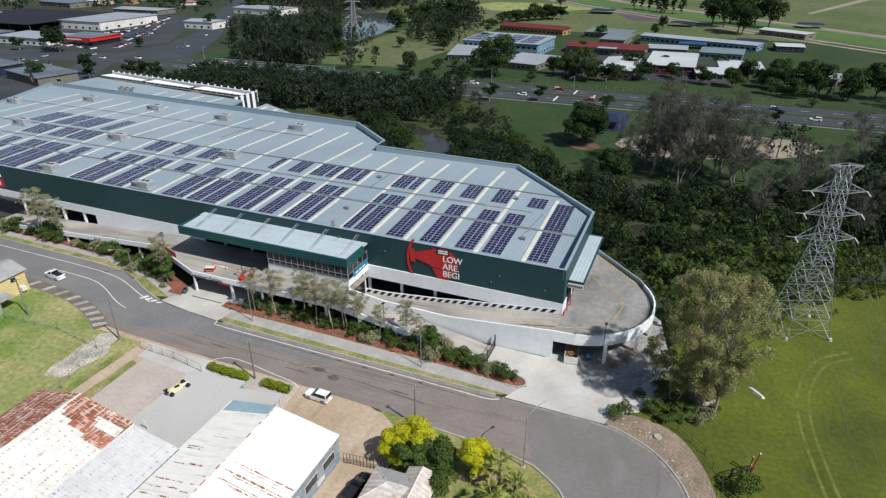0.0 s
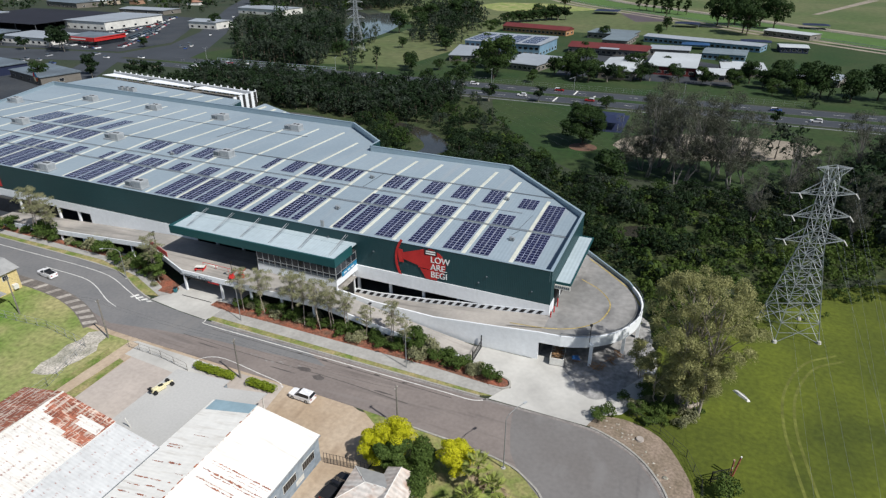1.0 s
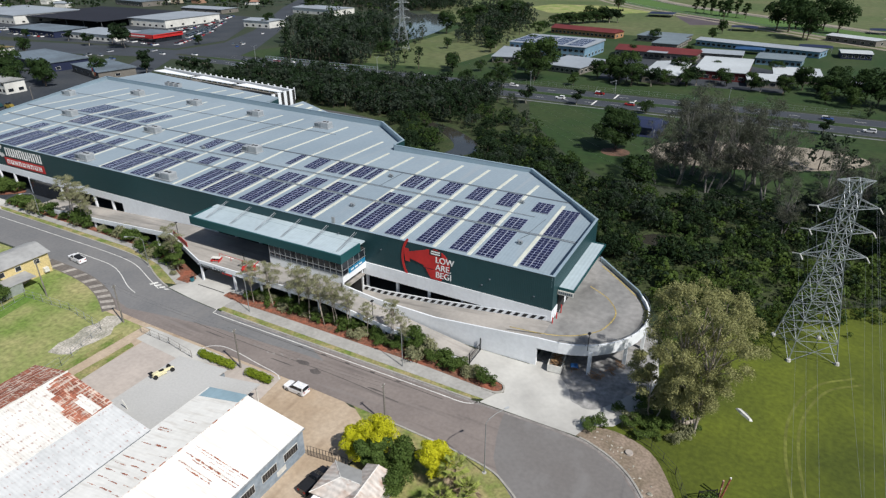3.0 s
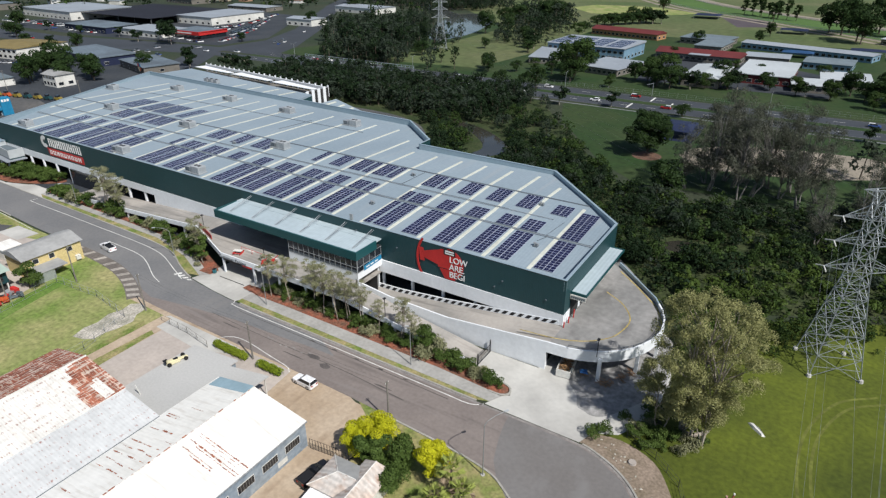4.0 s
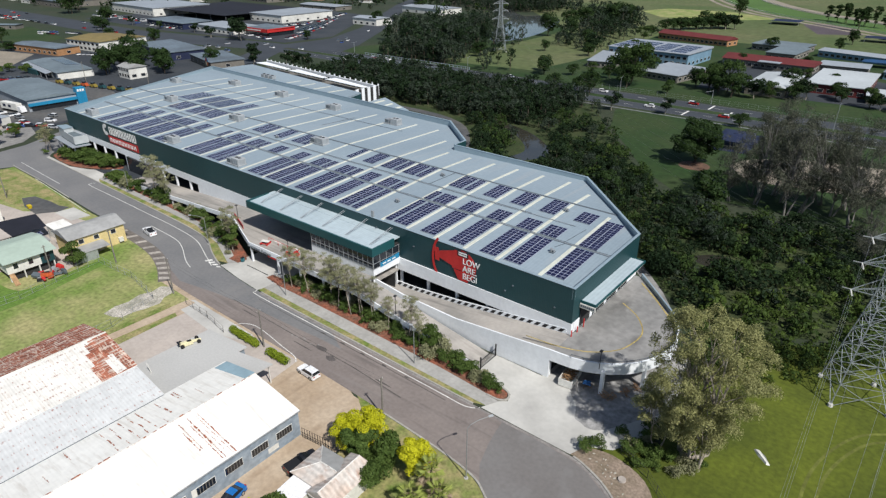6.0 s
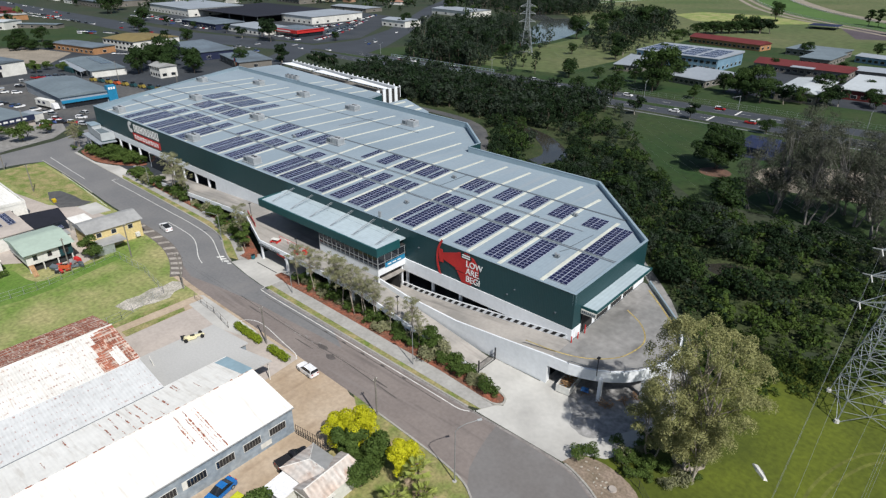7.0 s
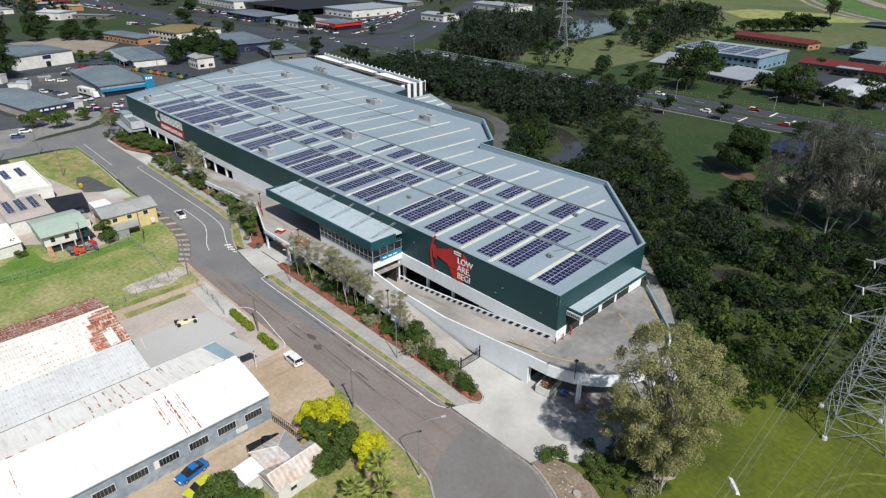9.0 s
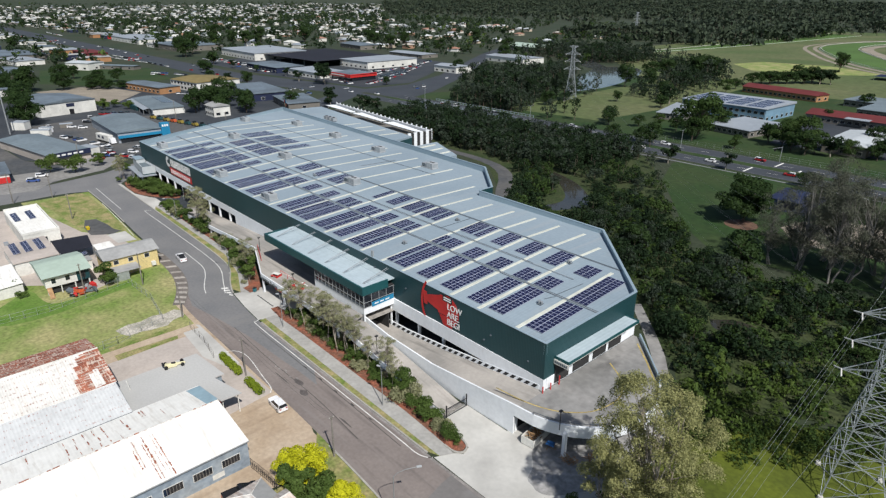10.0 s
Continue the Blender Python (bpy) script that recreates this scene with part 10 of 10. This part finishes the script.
block("white_store", "pale grey warehouse beside the main street", -860, -770, 228, 286, 6.5, M_TAN, M_SHOPROOF, pitch=1.5, windows=8)
block("brown_shop", "small cream shop by the green lawn", -648, -622, 78, 98, 6.5, M_OFFWHITE, M_HALLROOF, turn=32, pitch=1.4, windows=3)
block("brown_shop", "low tan shed behind the green lawn", -632, -594, 108, 118, 3.6, M_TAN, M_ZINC, turn=34, pitch=0.5, windows=4)
block("red_shed", "dark red shed by the main street", -800, -740, 116, 138, 6.0, M_REDROOF, M_REDROOF, pitch=1.2, windows=3)
block("long_unit", "long grey-roofed hall among houses", -700, -640, 420, 452, 5.5, M_TAN, M_SHOPROOF, turn=-8, pitch=2.0, windows=8)
block("green_hall", "pale green-roofed hall among trees", -520, -460, 560, 600, 6.0, M_TAN, M_PALEGREEN, turn=-8, pitch=3.0, windows=6)
block("blue_store", "blue-roofed store at the edge of town", -1010, -930, 20, 60, 6, M_NAVY, M_BLUE, turn=8, pitch=0.8, windows=5)
block("grey_store", "wide grey-roofed store with tan walls", -860, -770, 20, 80, 5.5, M_TAN, M_SHOPROOF, turn=10, pitch=1.0, windows=6)
block("grey_store", "grey-roofed workshop with tan walls", -650, -590, 0, 34, 5.0, M_TAN, M_SHOPROOF, turn=6, pitch=1.0, windows=6)
rsh = block("red_shop", "small white shop with a red front", -246, -226, -52, -40, 3.8, M_OFFWHITE, M_SHOPROOF, turn=-4, pitch=-0.2, windows=3)
part("red_front", Geo().box(10.1, 10.4, -6, 6, 0.4, 2.6), M_RED, rsh)
rb = random.Random(31)
for k in range(30):
    x = -1750 + 43 * k + rb.uniform(-8, 8)
    side_y = rb.choice((104, 106, 232, 236))
    if (side_y > 200 and x > -720) or (side_y < 200 and x > -700):
        continue
    block("street_shop", "low flat-roofed shop on the main street", x, x + rb.uniform(16, 34), side_y - rb.uniform(0, 10), side_y + rb.uniform(12, 26), rb.uniform(4, 6.5), rb.choice((M_TAN, M_OFFWHITE, M_BRICK, M_NAVY)), rb.choice((M_SHOPROOF, M_SCHOOLROOF, M_GREYROOF)), turn=rb.uniform(-4, 4), pitch=rb.choice((-0.3, 1.0)), windows=2, group="shops on the main street")
for x, y, w, d, t in ((-540, -30, 60, 30, 8), (-470, -60, 44, 24, 4), (-380, -60, 40, 26, -6), (-700, -40, 60, 30, 8), (-760, 40, 50, 26, 8), (-440, 440, 60, 30, -6), (-400, 330, 30, 20, 0), (-560, 400, 60, 24, 0)):
    block("work_shed", "low workshop with a pale metal roof", x, x + w, y, y + d, rb.uniform(4, 6), rb.choice((M_TAN, M_OFFWHITE)), rb.choice((M_SHOPROOF, M_SCHOOLROOF)), turn=t, pitch=1.2, windows=4, group="workshops behind the main street")
tall = thing("floodlight_mast", "tall grey steel floodlight mast", "mast", (-330, -24, 0))
part("mast", Geo().tube((0, 0, 0), (0, 0, 32), 0.35, 0.18, 8), M_STEEL, tall)
part("lamp_head", Geo().box(-0.8, 0.8, -0.8, 0.8, 30.5, 32.5), M_OFFWHITE, tall)
for i, (x, y) in enumerate(((-196, -45), (-232, -15), (-318, 56), (-262, 62))):
    power_pole(x, y, 10.5, 20 * i)

# truck and trailers in the yard
tr = thing("box_truck", "white box truck in the yard", "truck", (-275.5, 7.6, 0.06), 10)
part("box", Geo().box(-9, 3.2, -1.25, 1.25, 1.1, 3.9), M_OFFWHITE, tr)
part("cab", Geo().hull([(3.5, -1.2, 0.6), (6.2, -1.2, 0.6), (6.2, 1.2, 0.6), (3.5, 1.2, 0.6)], [(3.5, -1.15, 3.0), (5.4, -1.15, 2.9), (5.4, 1.15, 2.9), (3.5, 1.15, 3.0)]), M_CARWHITE, tr)
part("bars", Geo().box(-7, -5, -1.28, -1.25, 2.0, 3.2).box(-3, -1, -1.28, -1.25, 2.0, 3.2), M_NAVY, tr)
for x in (-7.5, -6.2, 0.5, 4.8):
    for y in (-1.1, 1.1):
        part("wheel", Geo().tube((x, y - 0.15, 0.5), (x, y + 0.15, 0.5), 0.5, n=10), M_TYRE, tr)
for x, y, t, L, W, h, mat in ((-340, -17, 48, 3.4, 2.6, 4.2, M_OFFWHITE), (-316.5, -12.5, 50, 4.6, 1.3, 2.8, M_OFFWHITE), (-323, -9, 40, 3.0, 1.3, 2.6, M_CARWHITE), (-258.5, -5, 20, 4.4, 2.2, 3.0, M_OFFWHITE), (-364, 48.5, 4, 5.0, 1.6, 2.6, M_GREEN), (-330, 2, 80, 3.0, 1.2, 2.2, M_TAN)):
    ob = thing("site_shed", "small portable site shed with a flat roof" if mat != M_GREEN else "green bulk bin beside the units", "shed", (x, y, 0.06), t, "portable sheds in the yards")
    part("cabin", Geo().box(-L, L, -W, W, 0.15, h), mat, ob)
    part("roof", Geo().hull([(-L - 0.1, -W - 0.1, h), (L + 0.1, -W - 0.1, h), (L + 0.1, W + 0.1, h), (-L - 0.1, W + 0.1, h)], [(-L, -W, h + 0.2), (L, -W, h + 0.2), (L, W, h + 0.3), (-L, W, h + 0.3)]), M_SCHOOLROOF if mat != M_GREEN else M_GREEN, ob)
    part("skid", Geo().box(-L, L, -W + 0.2, -W + 0.4, 0, 0.15).box(-L, L, W - 0.4, W - 0.2, 0, 0.15), M_STEEL, ob)
for i in range(9):
    mat = (M_HIRE, M_GREEN, M_HIRE, M_MACHINE, M_HIRE, M_GREEN)[i % 6]
    ob = thing("plant_machine", "hire machinery and bins parked in a row", "machinery", (-326 + 6.2 * i, 46 + 1.6 * i, 0.04), 15, "row of hire machines")
    part("body", Geo().hull([(-2, -1, 0.4), (2, -1, 0.4), (2, 1, 0.4), (-2, 1, 0.4)], [(-1.8, -0.9, 1.6), (1.2, -0.9, 1.8), (1.2, 0.9, 1.8), (-1.8, 0.9, 1.6)]), mat, ob)
    part("cab", Geo().box(-1.0, 0.4, -0.7, 0.7, 1.6, 2.6), M_GLASS, ob)
    for x in (-1.3, 1.3):
        part("wheel", Geo().tube((x, -1.1, 0.5), (x, 1.1, 0.5), 0.5, n=10), M_TYRE, ob)

# ---- parked and standing cars far off ----
def small_car():
    body, glass_, roof, L, W = car_geo(4.5, 1.8, 1.55, "wagon")
    ob = thing("car", "parked car with dark tinted windows", "car", (-246, -3.5, 0.05), 25, "parked cars")
    part("body", body, M_CARS, ob)
    part("glasshouse", glass_, M_GLASS, ob)
    part("roof", roof, M_CARWHITE, ob)
    for x in (-0.6 * L, 0.62 * L):
        for y in (-1, 1):
            part("wheel", Geo().tube((x, y * W * 0.8, 0.33), (x, y * W * 1.01, 0.33), 0.33, n=8), M_TYRE, ob)
    return ob


car0 = small_car()


def far_car():
    body, glass_, roof, L, W = car_geo(4.5, 1.8, 1.55, "wagon")
    ob = thing("car", "parked car with dark tinted windows", "car", (-430, 300, 0.08), 60, "parked cars")
    part("body", body, M_CARS, ob)
    part("glasshouse", glass_, M_GLASS, ob)
    return ob


car1 = far_car()
rr = random.Random(23)
cars = [(-244, 1.5, 30), (-240, 4.5, 30), (-234, 6.5, 25), (-222, -34, 60), (-240, -44, 10), (-228, -30, 80), (-250, -26, 85), (-335, -5, 20), (-352, 20, 100), (-246, 10, 40), (-254, 14, 200), (-247, -1, 30), (-243, -5, 35), (-251, 2, 20), (-328, 4, 60), (-322, 8, 70), (-300, -6, 20), (-338, 14, 40), (-344, 26, 100), (-262, 4, 25)]
cars += [(-62, 190, 180), (-48, 207.5, 0), (-30, 191.5, 180), (-128, 187, 180), (-148, 208, 0), (-205, 206.5, 0), (-228, 191, 180), (62, 190, 180), (48, 204, 0), (-92, 206, 0), (-96, 190, 180), (110, 191, 180), (-250, 205, 0), (-263, 190, 180), (-240, 207, 0)]
for x, y, t in cars:
    copy_thing(car0, pose(x, y, 0.08, 0, 0, t + rr.uniform(-3, 3)))


def row(x0, y0, x1, y1, gap, turn, keep=0.85):
    n = max(1, int(math.hypot(x1 - x0, y1 - y0) / gap))
    return [(x0 + (x1 - x0) * k / n + rr.uniform(-0.4, 0.4), y0 + (y1 - y0) * k / n + rr.uniform(-0.4, 0.4), turn) for k in range(n + 1) if rr.random() < keep]


cars = row(-372, 244, -404, 300, 3.4, 0) + row(-386, 256, -418, 312, 3.4, 0) + row(-400, 288, -440, 345, 3.4, 0) + row(-364, 226, -374, 246, 3.0, 20)
cars += row(-410, 222, -376, 218, 3.0, 80) + row(-440, 252, -432, 300, 3.2, 5) + row(-436, 320, -470, 385, 3.4, 0)
cars += row(-657, 214, -566, 219, 4.0, 85) + row(-650, 222, -560, 228, 4.0, 85) + row(-560, 206, -486, 208, 4.2, 85, 0.6) + row(-700, 236, -640, 226, 4.0, 95)
cars += row(-753, 141, -667, 151, 3.6, 95) + row(-660, 152, -600, 155, 5.0, 5, 0.7) + row(-770, 152, -700, 156, 4.0, 95, 0.8)
cars += row(-784, 88, -740, 104, 3.2, 60) + row(-790, 60, -748, 42, 3.2, 60) + row(-957, 138, -870, 128, 3.5, 90) + row(-960, 112, -880, 100, 3.5, 90) + row(-1107, 154, -1000, 146, 4.0, 90) + row(-1060, 132, -980, 122, 4.0, 90)
cars += row(-556, 124, -546, 132, 2.6, 20) + row(-544, 120, -534, 128, 2.6, 20) + row(-532, 136, -520, 140, 3.0, 20) + row(-413, 94, -400, 100, 3.0, 90)
cars += row(-1363, 204, -1240, 200, 5.0, 90, 0.7) + row(-1320, 140, -1200, 144, 5.0, 90, 0.7)
cars += [(rr.uniform(-1150, -480), rr.choice((159, 163, 173, 177)), rr.choice((0, 180))) for k in range(22)]
cars += [(-345 + rr.uniform(-40, 40), rr.uniform(160, 206), rr.choice((0, 180, 90))) for k in range(9)] + [(-318, 240, 125), (-322, 250, 125), (-326, 244, 125), (-330, 256, 125), (-420, 410, 125), (-350, 300, 305), (-386, 352, 125)]
cars += row(-388, 112, -366, 110, 3.4, 92) + row(-360, 24, -352, 40, 3.0, 20) + row(-300, -4, -268, 4, 4.0, 100, 0.6)
cars += row(-394, 262, -424, 316, 3.2, 0, 0.9) + row(-452, 250, -446, 288, 3.2, 5, 0.8) + row(-412, 268, -440, 316, 3.4, 0, 0.7)
shapes = car_geo(4.5, 1.8, 1.55, "wagon")[:2]
g = Geo()
for x, y, t in cars:
    m = pose(x, y, 0.08, 0, 0, t + rr.uniform(-4, 4))
    if x > -560:
        copy_thing(car1, m)
    else:
        for k, shape in enumerate(shapes):
            g.slot = 4 if k else rr.choice((0, 0, 0, 1, 1, 2, 3))
            g.add([m @ Vector(p) for p in shape.v], shape.f)
tagged(part("distant_cars", g, [M_CARWHITE, M_STEEL, M_CARBLACK, M_RED, M_GLASS]), "many parked cars far along the main street", "cars", kind="stuff")

# ---- far houses ----
homes = []
for i, (L, D, h) in enumerate(((6.5, 4.5, 3.2), (7.5, 5.0, 2.8), (5.5, 4.8, 4.6))):
    ob = thing("house", "detached suburban house with a hipped roof", "house", (-700 + 26 * i, 470, 0), 10 * i, "far suburban houses")
    part("wall", Geo().box(-L, L, -D, D, 0, h), M_HOUSEWALL, ob)
    part("roof", Geo().hull([(-L - 0.6, -D - 0.6, h), (L + 0.6, -D - 0.6, h), (L + 0.6, D + 0.6, h), (-L - 0.6, D + 0.6, h)], [(-L + D, -0.1, h + 2.0), (L - D, -0.1, h + 2.0), (L - D, 0.1, h + 2.0), (-L + D, 0.1, h + 2.0)]), M_HOUSEROOF, ob)
    for x in (-L * 0.4,):
        part("window_pane", Geo().box(x - 0.8, x + 0.8, -D - 0.04, -D, 1.0, 2.2), M_GLASS, ob)
    homes.append(ob)
for k in range(176):
    for _ in range(20):
        x, y = rr.uniform(-1750, -480), rr.uniform(225, 1050)
        if (x > -720 and y < 470) or abs(x + 322 + (y - 240) * 0.62) < 34:
            continue
        if x > -480 - (y - 470) * 0.1 or (y < 300 and x > -1240):
            continue
        break
    else:
        continue
    s = rr.uniform(0.95, 1.5)
    copy_thing(homes[k % 3], pose(x, y, rise(x, y), 0, 0, rr.choice((0, 90, 12, 102)) + rr.uniform(-6, 6)) @ Matrix.Diagonal((s, s, 1.05, 1)))
